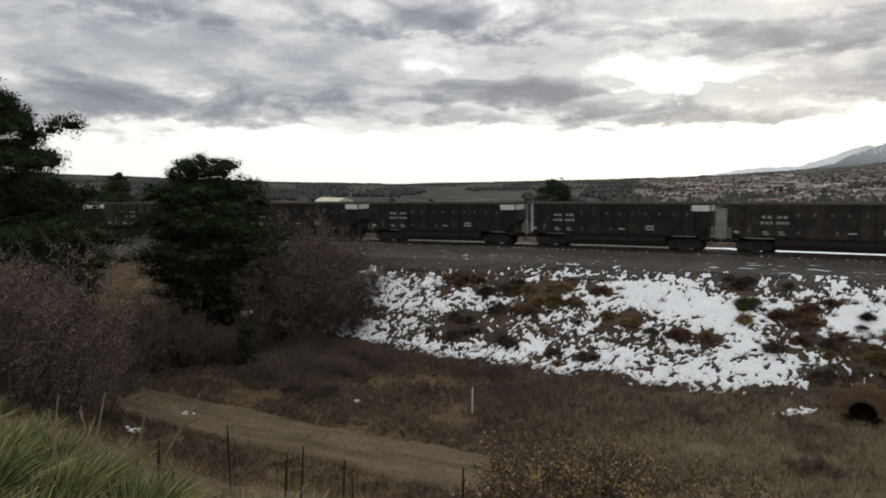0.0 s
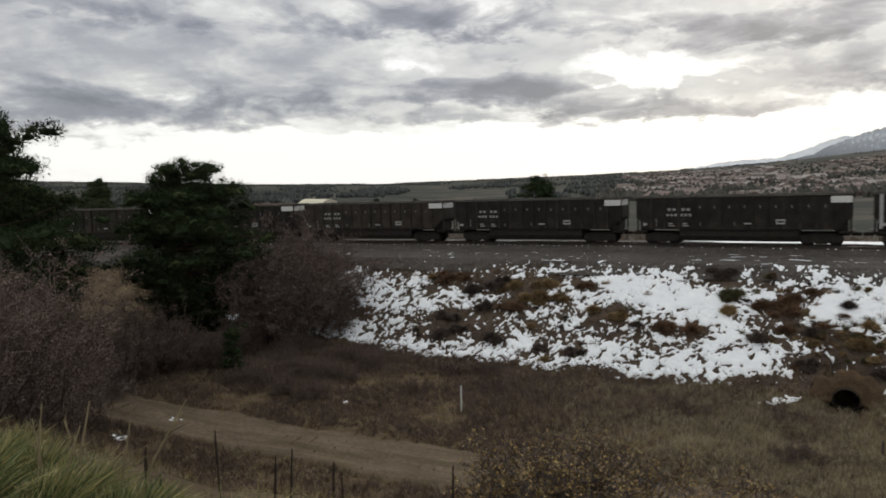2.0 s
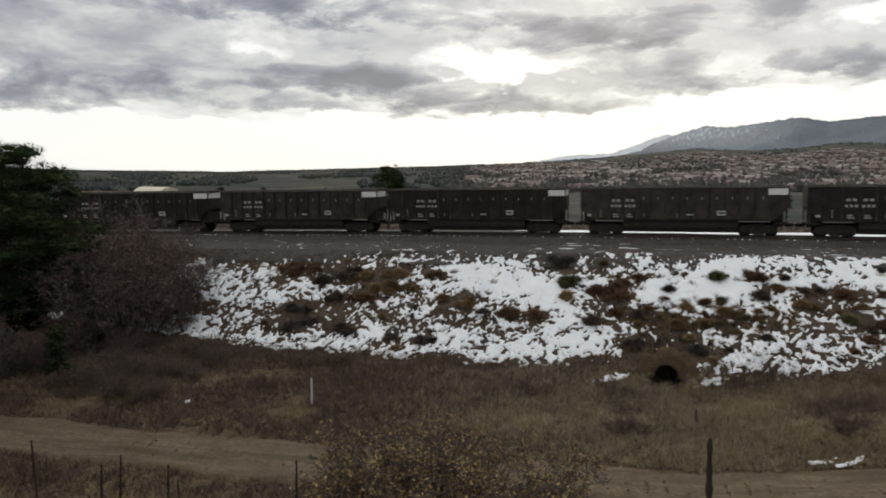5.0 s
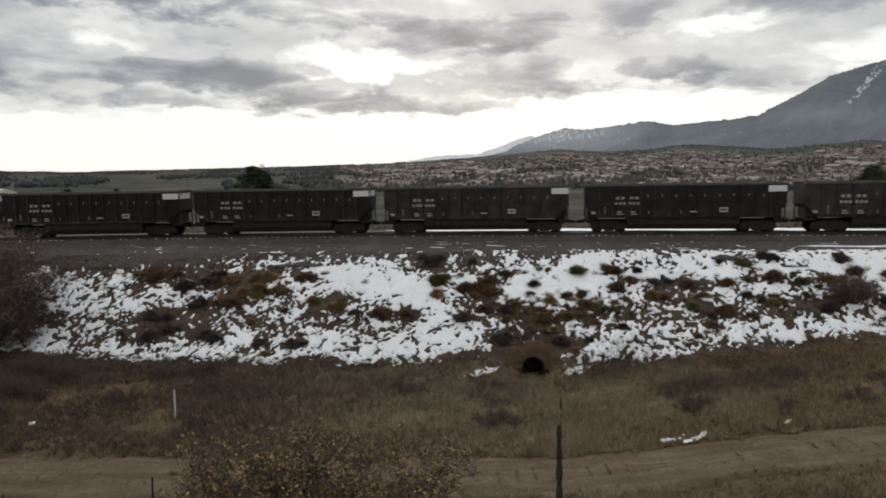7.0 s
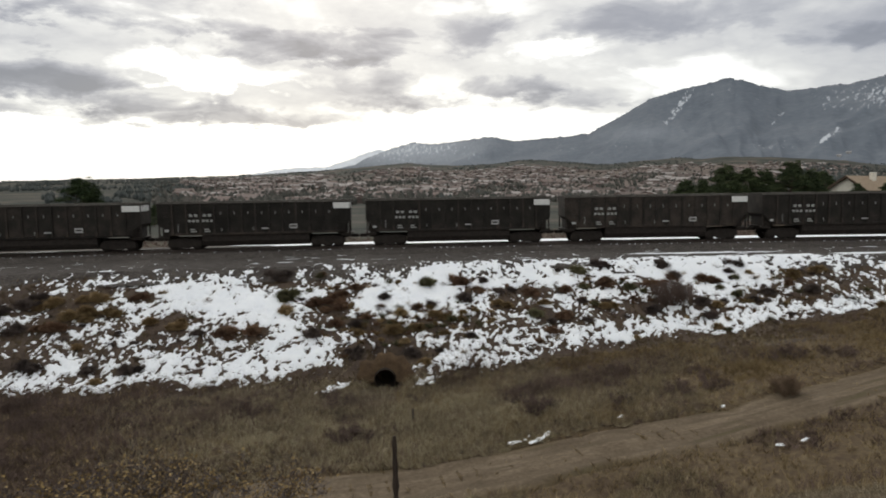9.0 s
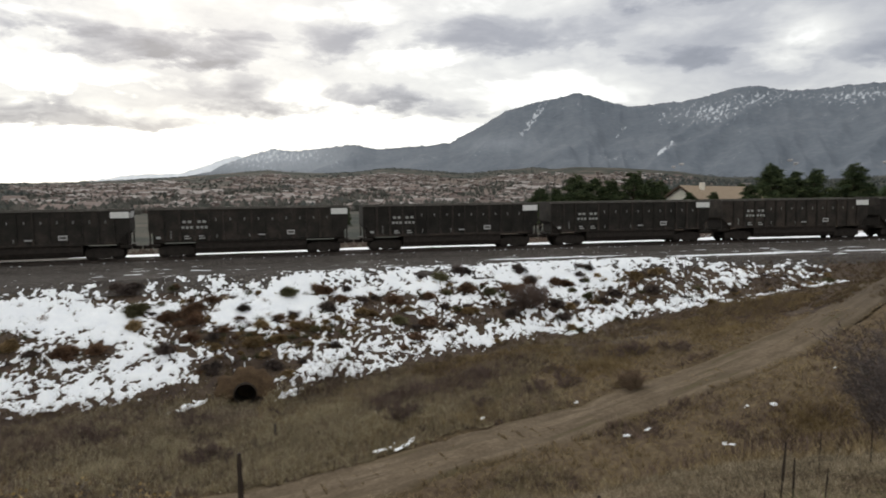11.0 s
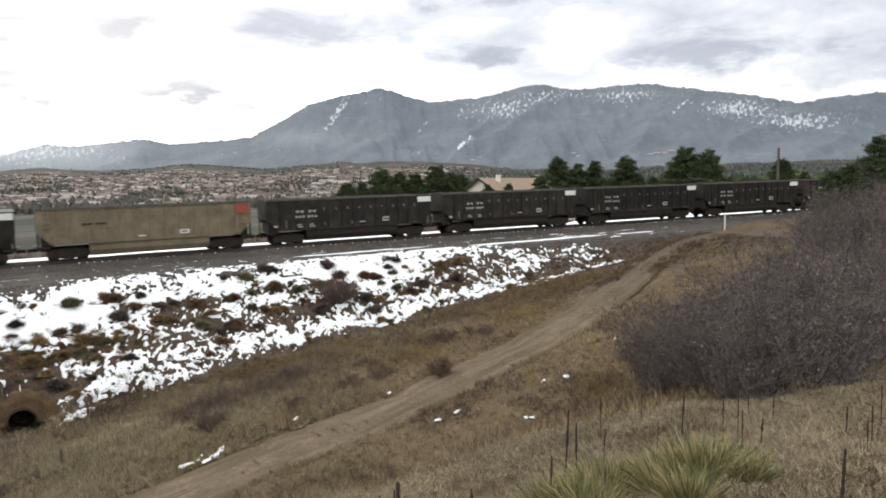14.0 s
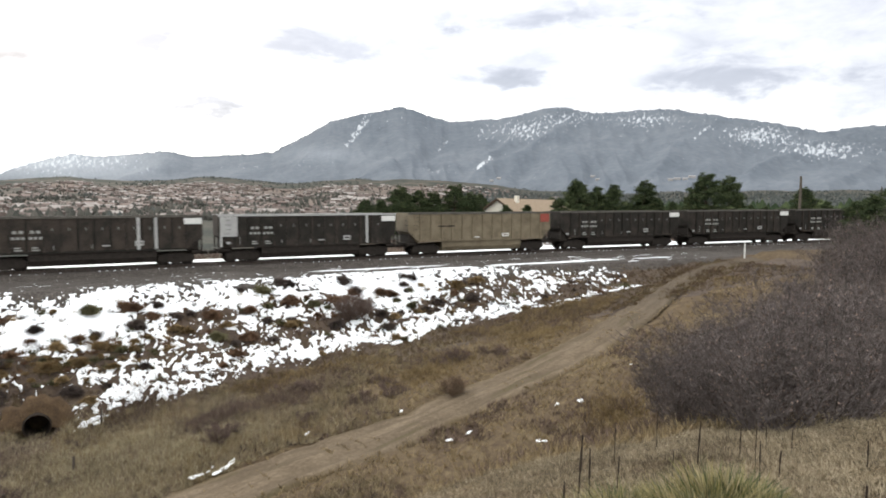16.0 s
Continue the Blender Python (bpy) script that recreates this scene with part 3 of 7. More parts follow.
ribbon("ballast", M_BALLAST, -220, 220, 1.0,
       [(-17.5, -3.0), (-14.2, -0.95), (-7.5, -0.64), (-3.2, -0.46), (-1.9, -0.18), (-0.75, -0.19), (0.75, -0.19), (1.9, -0.18), (3.0, -0.5), (5.5, -0.56), (8.2, -0.70), (8.75, -1.0), (9.5, -1.53)],
       "grey crushed-stone ballast and gravel shoulder", wobble=0.9)


def build_bank():
    """The railway bank, in a fine sheet of its own."""
    ss, uu = np.arange(-36, 76.1, 0.3), np.arange(7.8, 20.3, 0.3)
    s, u = np.meshgrid(ss, uu, indexing="ij")
    x, y, _ = at(s, u)
    z = ground_z(x, y)
    edge = np.minimum.reduce([u - 7.8, 20.2 - u, s + 36, 76 - s])
    z = z + 0.03 - 0.3 * np.clip(1 - edge / 0.9, 0, 1) - road_bed(x, y)
    f = grid_faces(len(ss), len(uu))
    ob = mesh_object("embankment", np.stack([x, y, z], -1).reshape(-1, 3), f[:, ::-1], M_BANK, smooth=True)
    tagged(ob, "railway embankment of brown soil and matted grass", "embankment", kind="structure")


build_bank()


def contour_sheet(name, field, xs, ys, place, mat, label, category, thick=0.07):
    """A thin layer where field > 0, its rim cut along the contour. place: from the grid's two coordinates to the world."""
    a, b = np.meshgrid(xs, ys, indexing="ij")
    v = field(a, b)
    pts, faces, seen = [], [], {}

    def vertex(key, p, q, h):
        if key not in seen:
            seen[key] = len(pts)
            pts.append((p, q, h))
        return seen[key]
    n, m = v.shape
    ins = v > 0
    live = np.argwhere(ins[:-1, :-1] | ins[1:, :-1] | ins[1:, 1:] | ins[:-1, 1:])
    for i, j in live:
        ring = ((i, j), (i + 1, j), (i + 1, j + 1), (i, j + 1))
        poly = []
        for k in range(4):
            c, d = ring[k], ring[(k + 1) % 4]
            if ins[c]:
                poly.append(vertex(c, xs[c[0]], ys[c[1]], min(1.0, v[c] * 6.0)))
            if ins[c] != ins[d]:
                w = v[c] / (v[c] - v[d])
                e = (c, d) if c < d else (d, c)
                poly.append(vertex(e, xs[c[0]] + w * (xs[d[0]] - xs[c[0]]), ys[c[1]] + w * (ys[d[1]] - ys[c[1]]), 0.0))
        if len(poly) > 2:
            faces.append(poly)
    p = np.array(pts)
    x, y, z = place(p[:, 0], p[:, 1])
    vv = np.stack([x, y, z + thick * p[:, 2]], -1)
    ob = mesh_object(name, vv, faces, mat, smooth=True)
    nrm = ob.data.polygons[0].normal.z if len(faces) else 1
    if nrm < 0:
        ob.data.flip_normals()
    return tagged(ob, label, category, kind="stuff")


def bank_place(s, u):
    x, y, _ = at(s, u)
    gravel = rail_z(s) + np.interp(u, [5.5, 8.2, 8.75, 9.5, 20.0], [-0.53, -0.67, -0.97, -1.50, -20.0])
    return x, y, np.maximum(ground_z(x, y) + 0.045, gravel)


# bunchgrass clumps on the bank: along the line, off it, and half the width
RUST_CLUMPS = ((-14.2, 10.3, 1.69), (-3.2, 10.6, 0.84), (-8.4, 12.9, 1.08), (3.1, 13.9, 0.76), (9.3, 11.8, 1.52), (10.3, 10.9, 0.65), (11.3, 10.3, 0.54), (18.3, 10.0, 0.86), (19.8, 10.9, 0.85), (15.6, 12.2, 0.49), (23.9, 11.2, 0.98), (10.1, 13.6, 0.55), (4.9, 14.2, 0.74), (26.0, 11.2, 0.88), (28.8, 10.4, 0.71), (32.6, 10.5, 0.99), (36.3, 10.3, 0.91), (25.4, 13.4, 0.57))
DARK_CLUMPS = ((-10.8, 10.8, 1.61), (-10.2, 13.1, 0.77), (-12.8, 14.3, 1.13), (-7.9, 16.0, 0.58), (-8.8, 15.6, 0.63), (-4.6, 16.3, 0.51), (-2.3, 16.5, 0.95), (-11.4, 15.3, 0.74), (-12.5, 15.8, 0.66), (-12.1, 11.5, 0.92), (5.8, 9.1, 1.21), (18.8, 11.4, 0.57), (13.3, 11.3, 0.57), (21.8, 10.9, 0.86), (11.7, 13.6, 0.73), (8.7, 14.4, 0.61), (15.4, 16.0, 0.76), (11.4, 16.0, 1.04), (16.9, 15.8, 0.35), (25.8, 9.1, 0.37), (28.9, 8.8, 0.69), (34.0, 9.9, 0.53), (33.4, 8.8, 0.58), (38.0, 9.5, 0.47), (31.3, 12.9, 0.82), (26.9, 12.1, 0.44), (26.9, 13.8, 0.39), (43.0, 11.5, 0.74), (38.7, 12.3, 0.55), (40.0, 11.5, 0.56), (34.8, 12.4, 0.78), (38.7, 8.8, 0.72))
OCHRE_CLUMPS = ((-8.3, 11.1, 1.66), (-6.2, 10.6, 1.09), (-4.7, 11.9, 0.74), (-6.8, 12.1, 1.5), (-2.0, 12.7, 0.6), (-0.6, 13.0, 1.19), (6.7, 12.3, 0.57), (14.4, 12.7, 0.55), (16.7, 13.0, 0.81), (16.1, 13.9, 0.9), (13.5, 14.2, 0.9), (21.4, 12.1, 0.92), (44.3, 9.6, 0.77), (42.1, 9.9, 0.64), (36.0, 12.6, 0.52))
OLIVE_CLUMPS = ((6.6, 11.1, 1.16), (8.6, 9.1, 0.68), (16.1, 10.1, 0.66), (23.8, 12.9, 0.69), (27.3, 10.7, 0.49), (27.2, 9.3, 0.62), (30.4, 10.8, 0.8), (27.7, 12.3, 0.36))
CLUMPS = RUST_CLUMPS + DARK_CLUMPS + OCHRE_CLUMPS + OLIVE_CLUMPS


def bank_snow(s, u):
    """Where the snow lies on the bank: whole below the shoulder, streaked by grass lower down, none on the clumps or round the culvert's mouth."""
    toe = 18.2 - 0.125 * np.clip(s - 15, 0, 60) - 0.12 * np.clip(-16 - s, 0, 30)
    top = 8.6 - 0.035 * np.clip(s - 10, 0, 25) + 1.2 * np.clip((s - 44) / 8, 0, 1) + 1.0 * np.clip((-8 - s) / 8, 0, 1)
    toe = toe + 2.2 * (fbm(s * 0.22 + 8, s * 0 + 2, 3) - 0.55)
    w = (u - top) / (toe - top)
    big = fbm(s * 0.3 + 3, u * 0.5, 3) - 0.5
    bend_s, bend_u = fbm(s * 0.7 + 31, u * 0.7, 3) - 0.5, fbm(s * 0.7, u * 0.7 + 57, 3) - 0.5
    # the streaks run down and back along the bank
    p, q = s - 0.9 * u + 3.0 * bend_s, 0.55 * s + u + 2.2 * bend_u
    streak = fbm(p * 2.1, q * 4.2 + 11, 3, 0.65) - 0.5
    curl = 0.10 - np.abs(fbm(p * 2.7 + 9, q * 3.8 + 23, 3, 0.62) - 0.5)
    even = fbm(s * 2.4 + 2.5 * bend_u, u * 2.9 + 71, 4, 0.62) - 0.5
    tiny = fbm(s * 6.0 + 5, u * 5.4, 2) - 0.5
    whole = np.exp(-((w - 0.24) / 0.19) ** 2) * np.clip((s + 6) / 8, 0.15, 1) * np.clip((44 - s) / 5, 0.2, 1)
    rough = 1.0 - 0.45 * whole
    f = -0.02 + big * 0.46 + (streak * 0.5 + even * 0.7 + curl * 1.15 + tiny * 0.4) * rough
    f = f + 0.25 * whole + 0.12 * np.exp(-((w - 0.84) / 0.12) ** 2) - 0.08 * np.exp(-((w - 0.6) / 0.14) ** 2)
    for a, b, r in CLUMPS:
        f = f - 0.3 * np.exp(-((s - a) / r) ** 2 - ((u - b) / (0.5 * r + 0.1)) ** 2)
    f = f - 0.55 * np.clip(0.06 - w, 0, 0.5) * 4 - 1.3 * np.clip((w - 0.92) / 0.3, 0, 1)
    f = f - 0.8 * np.exp(-(((s - 13.3) / 1.9) ** 2 + ((u - 17.4) / 1.6) ** 2))
    f = f - 0.6 * np.clip((s - 58) / 4, 0, 1) - 1.2 * np.clip((-25 - s - 8.0 * np.clip((w - 0.6) / 0.25, 0, 1)) / 3, 0, 1) - 0.13 * np.clip((s - 44) / 6, 0, 1) * np.clip((w - 0.4) * 4, 0, 1)
    return f


contour_sheet("bank_snow", bank_snow, np.arange(-35, 64, 0.085), np.arange(7.0, 19.2, 0.085), bank_place, M_SNOW,
              "thawing white snow patches on the railway bank", "snow", 0.11)


def shoulder_place(s, u):
    x, y, z = at(s, u, 0)
    return x, y, z + np.interp(u, [3.0, 5.5, 8.2, 8.75], [-0.46, -0.53, -0.67, -0.95])


def shoulder_snow(s, u):
    n = fbm(s * 0.5, u * 2.2, 4) - 0.5
    strip = 0.135 * np.exp(-((u - 7.3 + 0.02 * (s - 40)) / 0.45) ** 2) * np.clip((s - 36) / 4, 0, 1) * np.clip((70 - s) / 4, 0, 1)
    strip = strip + 0.16 * np.exp(-((u - 5.8) / 0.25) ** 2) * np.clip((s - 30) / 4, 0, 1) * np.clip((46 - s) / 4, 0, 1)
    speck = 0.9 * (fbm(s * 3.1, u * 4.3, 2) - 0.84)
    return np.maximum(strip + n * 0.4 - 0.10, speck)


contour_sheet("shoulder_snow", shoulder_snow, np.arange(-30, 72, 0.12), np.arange(3.4, 8.4, 0.11), shoulder_place, M_SNOW,
              "thin white snow strip along the gravel shoulder", "snow")
contour_sheet("lineside_snow", lambda s, u: 0.34 - 0.11 * np.abs(u + 12.0) - 0.55 * np.clip((9 - s) / 14, 0, 1) + (fbm(s * 0.22, u * 0.8, 4) - 0.5) * 0.6, np.arange(-70, 110, 0.3), np.arange(-13.8, -4.4, 0.22),
              lambda s, u: at(s, u, np.interp(u, [-14.2, -7.5, -3.2], [-0.88, -0.57, -0.4])), M_SNOW, "snow lying on the far side of the ballast", "snow")


def build_road():
    xs, ys = smooth_line(ROAD_MID, 0.7)
    tx, ty = np.gradient(xs), np.gradient(ys)
    ln = np.hypot(tx, ty)
    nx, ny = -ty / ln, tx / ln
    w = np.linspace(-1, 1, 15)
    half = 2.15 + 0.25 * np.exp(-((xs - 17) / 6) ** 2) - 0.45 * np.clip((xs - 22) / 8, 0, 1) - 0.3 * np.clip((xs - 42) / 14, 0, 1) + 0.3 * np.clip((xs - 64) / 8, 0, 1)
    edge = 1.1 * (fbm(np.arange(len(xs)) * 0.35, np.zeros(len(xs)), 3) - 0.5)
    off = w[None] * (half + edge)[:, None]
    x, y = xs[:, None] + nx[:, None] * off, ys[:, None] + ny[:, None] * off
    z = ground_z(x, y) * 0.5 + ground_z(x, y, False) * 0.5
    rut = -0.10 * (np.exp(-((np.abs(off) - 0.85) / 0.28) ** 2))
    ramp = 0.12 * np.clip((xs - 48) / 8, 0, 1)[:, None] * np.clip((74 - xs) / 5, 0, 1)[:, None]
    z = z + 0.06 + ramp + rut - 0.24 * np.abs(w[None]) ** 6 - ramp * np.abs(w[None]) ** 2.2 + 0.05 * (fbm(x * 2, y * 2, 3) - 0.5)
    ob = mesh_object("road", np.stack([x, y, z], -1).reshape(-1, 3), grid_faces(len(xs), len(w))[:, ::-1], M_ROAD, smooth=True)
    if ob.data.polygons[20].normal.z < 0:
        ob.data.flip_normals()
    att = ob.data.attributes.new("across", "FLOAT", "POINT")
    att.data.foreach_set("value", np.repeat(w[None], len(xs), 0).ravel().astype(np.float32))
    way = np.stack([np.repeat(w[None] * 3.4, len(xs), 0), np.repeat(np.arange(len(xs))[:, None] * 0.11, len(w), 1), np.zeros(x.shape)], -1)
    way[..., 0] += 0.5 * fbm(x * 0.25, y * 0.25, 3)
    att = ob.data.attributes.new("gravelly", "FLOAT", "POINT")
    att.data.foreach_set("value", np.repeat(np.clip((xs - 42) / 14, 0, 1)[:, None], len(w), 1).ravel().astype(np.float32))
    att = ob.data.attributes.new("wheel_way", "FLOAT_VECTOR", "POINT")
    att.data.foreach_set("vector", way.ravel().astype(np.float32))
    tagged(ob, "rutted tan dirt road along the valley floor", "road", kind="structure")


build_road()


SCRAPS = ((20.3, 21.6, 0.66, 0.2), (20.95, 20.95, 0.66, 0.2), (26.7, 12.4, 0.5, 0.3), (25.6, 12.9, 0.3, 0.2), (30.5, 9.9, 0.3, 0.2), (26.4, 9.1, 0.35, 0.3), (24.6, 19.6, 0.25, 0.2), (26.5, 17.9, 0.25, 0.2), (28.4, 17.0, 0.2, 0.2),
          (36.5, 8.0, 0.4, 0.25), (-14.0, 31.0, 0.6, 0.5), (-16.5, 27.0, 0.6, 0.6), (-12.6, 33.5, 0.5, 0.3), (-4.5, 36.0, 0.25, 0.2), (24.6, 8.2, 0.35, 0.25), (31.0, 8.9, 0.2, 0.2), (22.9, 31.9, 1.1, 0.4), (18.0, 34.5, 1.1, 0.35))


def scrap_field(a, b):
    f = np.full(a.shape, -3.0)
    for x, y, rx, ry in SCRAPS:
        f = np.maximum(f, 0.3 + 0.45 * (rx > 0.65) - ((a - x) / rx) ** 2 * 0.9 - ((b - y) / ry) ** 2 * 0.9)
    return f + (fbm(a * 5.5, b * 5.5, 3) - 0.58) * 3.2


contour_sheet("snow_scraps", scrap_field, np.arange(-18, 38, 0.08), np.arange(7, 38, 0.08), lambda a, b: (a, b, ground_z(a, b) + 0.10), M_SNOW,
              "last small scraps of snow in the dry grass", "snow", 0.06)


def beyond_place(s, u):
    x, y, _ = at(s, u)
    return x, y, ground_z(x, y) + 0.08


contour_sheet("beyond_snow", lambda s, u: 0.2 - 0.014 * np.abs(u + 13.5) + (fbm(s * 0.16, u * 0.6, 4) - 0.5) * 0.7, np.arange(-80, 100, 0.4), np.arange(-23, -8.5, 0.35), beyond_place, M_SNOW,
              "old snow lying beyond the railway", "snow", 0.1)

# ---- builders ----
def part(name, bm, mat, parent=None, label=""):
    me = bpy.data.meshes.new(name)
    bm.to_mesh(me)
    bm.free()
    me.materials.append(mat)
    ob = new(name, me)
    if parent is not None:
        ob.parent = parent
    if label:
        ob["label"] = label
    return ob


def share(name, mesh, parent, x=0, y=0, z=0, rz=0):
    """Another piece on a mesh that is already there."""
    ob = new(name, mesh)
    ob.parent = parent
    ob.matrix_basis = pose(x, y, z, 0, 0, rz)
    return ob


def empty(name, label, category, group="", kind="", m=None):
    ob = new(name)
    ob.empty_display_size = 0.3
    if m is not None:
        ob.matrix_basis = m
    return tagged(ob, label, category, group, kind)


def add_box(bm, x0, x1, y0, y1, z0, z1, bevel=0.0):
    r = bmesh.ops.create_cube(bm, size=1.0)
    for v in r["verts"]:
        v.co = Vector(((x0 + x1) / 2 + v.co.x * (x1 - x0), (y0 + y1) / 2 + v.co.y * (y1 - y0), (z0 + z1) / 2 + v.co.z * (z1 - z0)))
    if bevel:
        edges = {e for v in r["verts"] for e in v.link_edges}
        bmesh.ops.bevel(bm, geom=list(edges), offset=bevel, segments=1, affect="EDGES")
    return bm


def box(x0, x1, y0, y1, z0, z1, bevel=0.0):
    return add_box(bmesh.new(), x0, x1, y0, y1, z0, z1, bevel)


def add_prism(bm, outline, axis, a, b):
    """A flat outline (pairs) drawn out along an axis from a to b."""
    def p(q, w):
        return {"x": (w, q[0], q[1]), "y": (q[0], w, q[1]), "z": (q[0], q[1], w)}[axis]
    lo, hi = [bm.verts.new(p(q, a)) for q in outline], [bm.verts.new(p(q, b)) for q in outline]
    n = len(outline)
    bm.faces.new(lo)
    bm.faces.new(hi[::-1])
    for i in range(n):
        bm.faces.new((lo[i], hi[i], hi[(i + 1) % n], lo[(i + 1) % n]))
    bmesh.ops.recalc_face_normals(bm, faces=bm.faces)
    return bm


def prism(outline, axis, a, b):
    return add_prism(bmesh.new(), outline, axis, a, b)


def add_tube(bm, rings, sides=6):
    """A tube through (place, radius) pairs, closed at both ends."""
    prev = None
    for k, (c, r) in enumerate(rings):
        c = Vector(c)
        d = (Vector(rings[min(k + 1, len(rings) - 1)][0]) - Vector(rings[max(k - 1, 0)][0])).normalized()
        q = d.to_track_quat("Z", "Y")
        ring = [bm.verts.new(c + q @ Vector((r * math.cos(2 * math.pi * i / sides), r * math.sin(2 * math.pi * i / sides), 0))) for i in range(sides)]
        if prev:
            for i in range(sides):
                bm.faces.new((prev[i], prev[(i + 1) % sides], ring[(i + 1) % sides], ring[i]))
        else:
            bm.faces.new(ring[::-1])
        prev = ring
    bm.faces.new(prev)
    return bm


def tube(rings, sides=6):
    return add_tube(bmesh.new(), rings, sides)


def disc_wheel(r, w):
    return tube([((0, -w / 2 - 0.03, 0), r + 0.03), ((0, -w / 2, 0), r + 0.03), ((0, -w / 2 + 0.01, 0), r), ((0, w / 2, 0), r * 0.98)], 18)


# ---- rails and ties ----
def build_track():
    for side in (-0.7525, 0.7525):
        ss = np.arange(-200, 210, 1.0)
        prof = [(-0.07, -0.17), (0.07, -0.17), (0.07, -0.15), (0.012, -0.13), (0.012, -0.045), (0.036, -0.035), (0.036, 0.0), (-0.036, 0.0), (-0.036, -0.035), (-0.012, -0.045), (-0.012, -0.13), (-0.07, -0.15)]
        v = [at(s, side + u, z) for s in ss for u, z in prof]
        f = grid_faces(len(ss), len(prof), True)
        ob = mesh_object("rail", v, f, M_STEEL)
        tagged(ob, "worn steel rail on wooden ties", "rail", "rails of the line", kind="structure")
    bed = empty("track_ties", "dark creosoted wooden railway ties", "railway ties", kind="structure")
    me = box(-0.115, 0.115, -1.3, 1.3, -0.32, -0.165, 0.012)
    first = part("tie", me, M_TIE, bed)
    mesh = first.data
    n = 0
    for i in range(300):
        s = -50 + 0.5 * i
        x, y, h = line(s)
        ob = first if n == 0 else new("tie", mesh)
        ob.parent = bed
        ob.matrix_basis = pose(x, y, float(rail_z(s)), 0, 0, math.degrees(h) + random.uniform(-1.2, 1.2))
        n += 1
    bm = bmesh.new()
    for i in range(130):
        s = 100 + 0.55 * i
        x, y, h = line(s)
        k = len(bm.verts)
        add_box(bm, -0.115, 0.115, -1.3, 1.3, -0.32, -0.165)
        bm.verts.ensure_lookup_table()
        m = pose(x, y, float(rail_z(s)), 0, 0, math.degrees(h))
        for v in bm.verts[k:]:
            v.co = m @ v.co
    part("tie_rest", bm, M_TIE, bed)["kind"] = "stuff"
    # snow caught on the ends of the ties
    v, f = [], []
    rnd = random.Random(4)
    for i in range(300):
        if rnd.random() < 0.6:
            s, u = -50 + 0.5 * i + 0.25, 1.42 + rnd.uniform(-0.06, 0.06)
            w, l = rnd.uniform(0.04, 0.09), rnd.uniform(0.03, 0.08)
            k = len(v)
            v += [at(s - w, u - l, -0.175), at(s + w, u - l, -0.175), at(s + w * 0.8, u + l, -0.185), at(s - w * 0.8, u + l, -0.185), at(s, u, -0.13)]
            f += [(k, k + 1, k + 4), (k + 1, k + 2, k + 4), (k + 2, k + 3, k + 4), (k + 3, k, k + 4)]
    ob = mesh_object("tie_end_snow", v, f, M_SNOW)
    tagged(ob, "small dabs of snow between the tie ends", "snow", kind="stuff")


build_track()


# ---- coal gondolas ----
HALF = 7.45        # half the body's length
TOPZ = 3.80


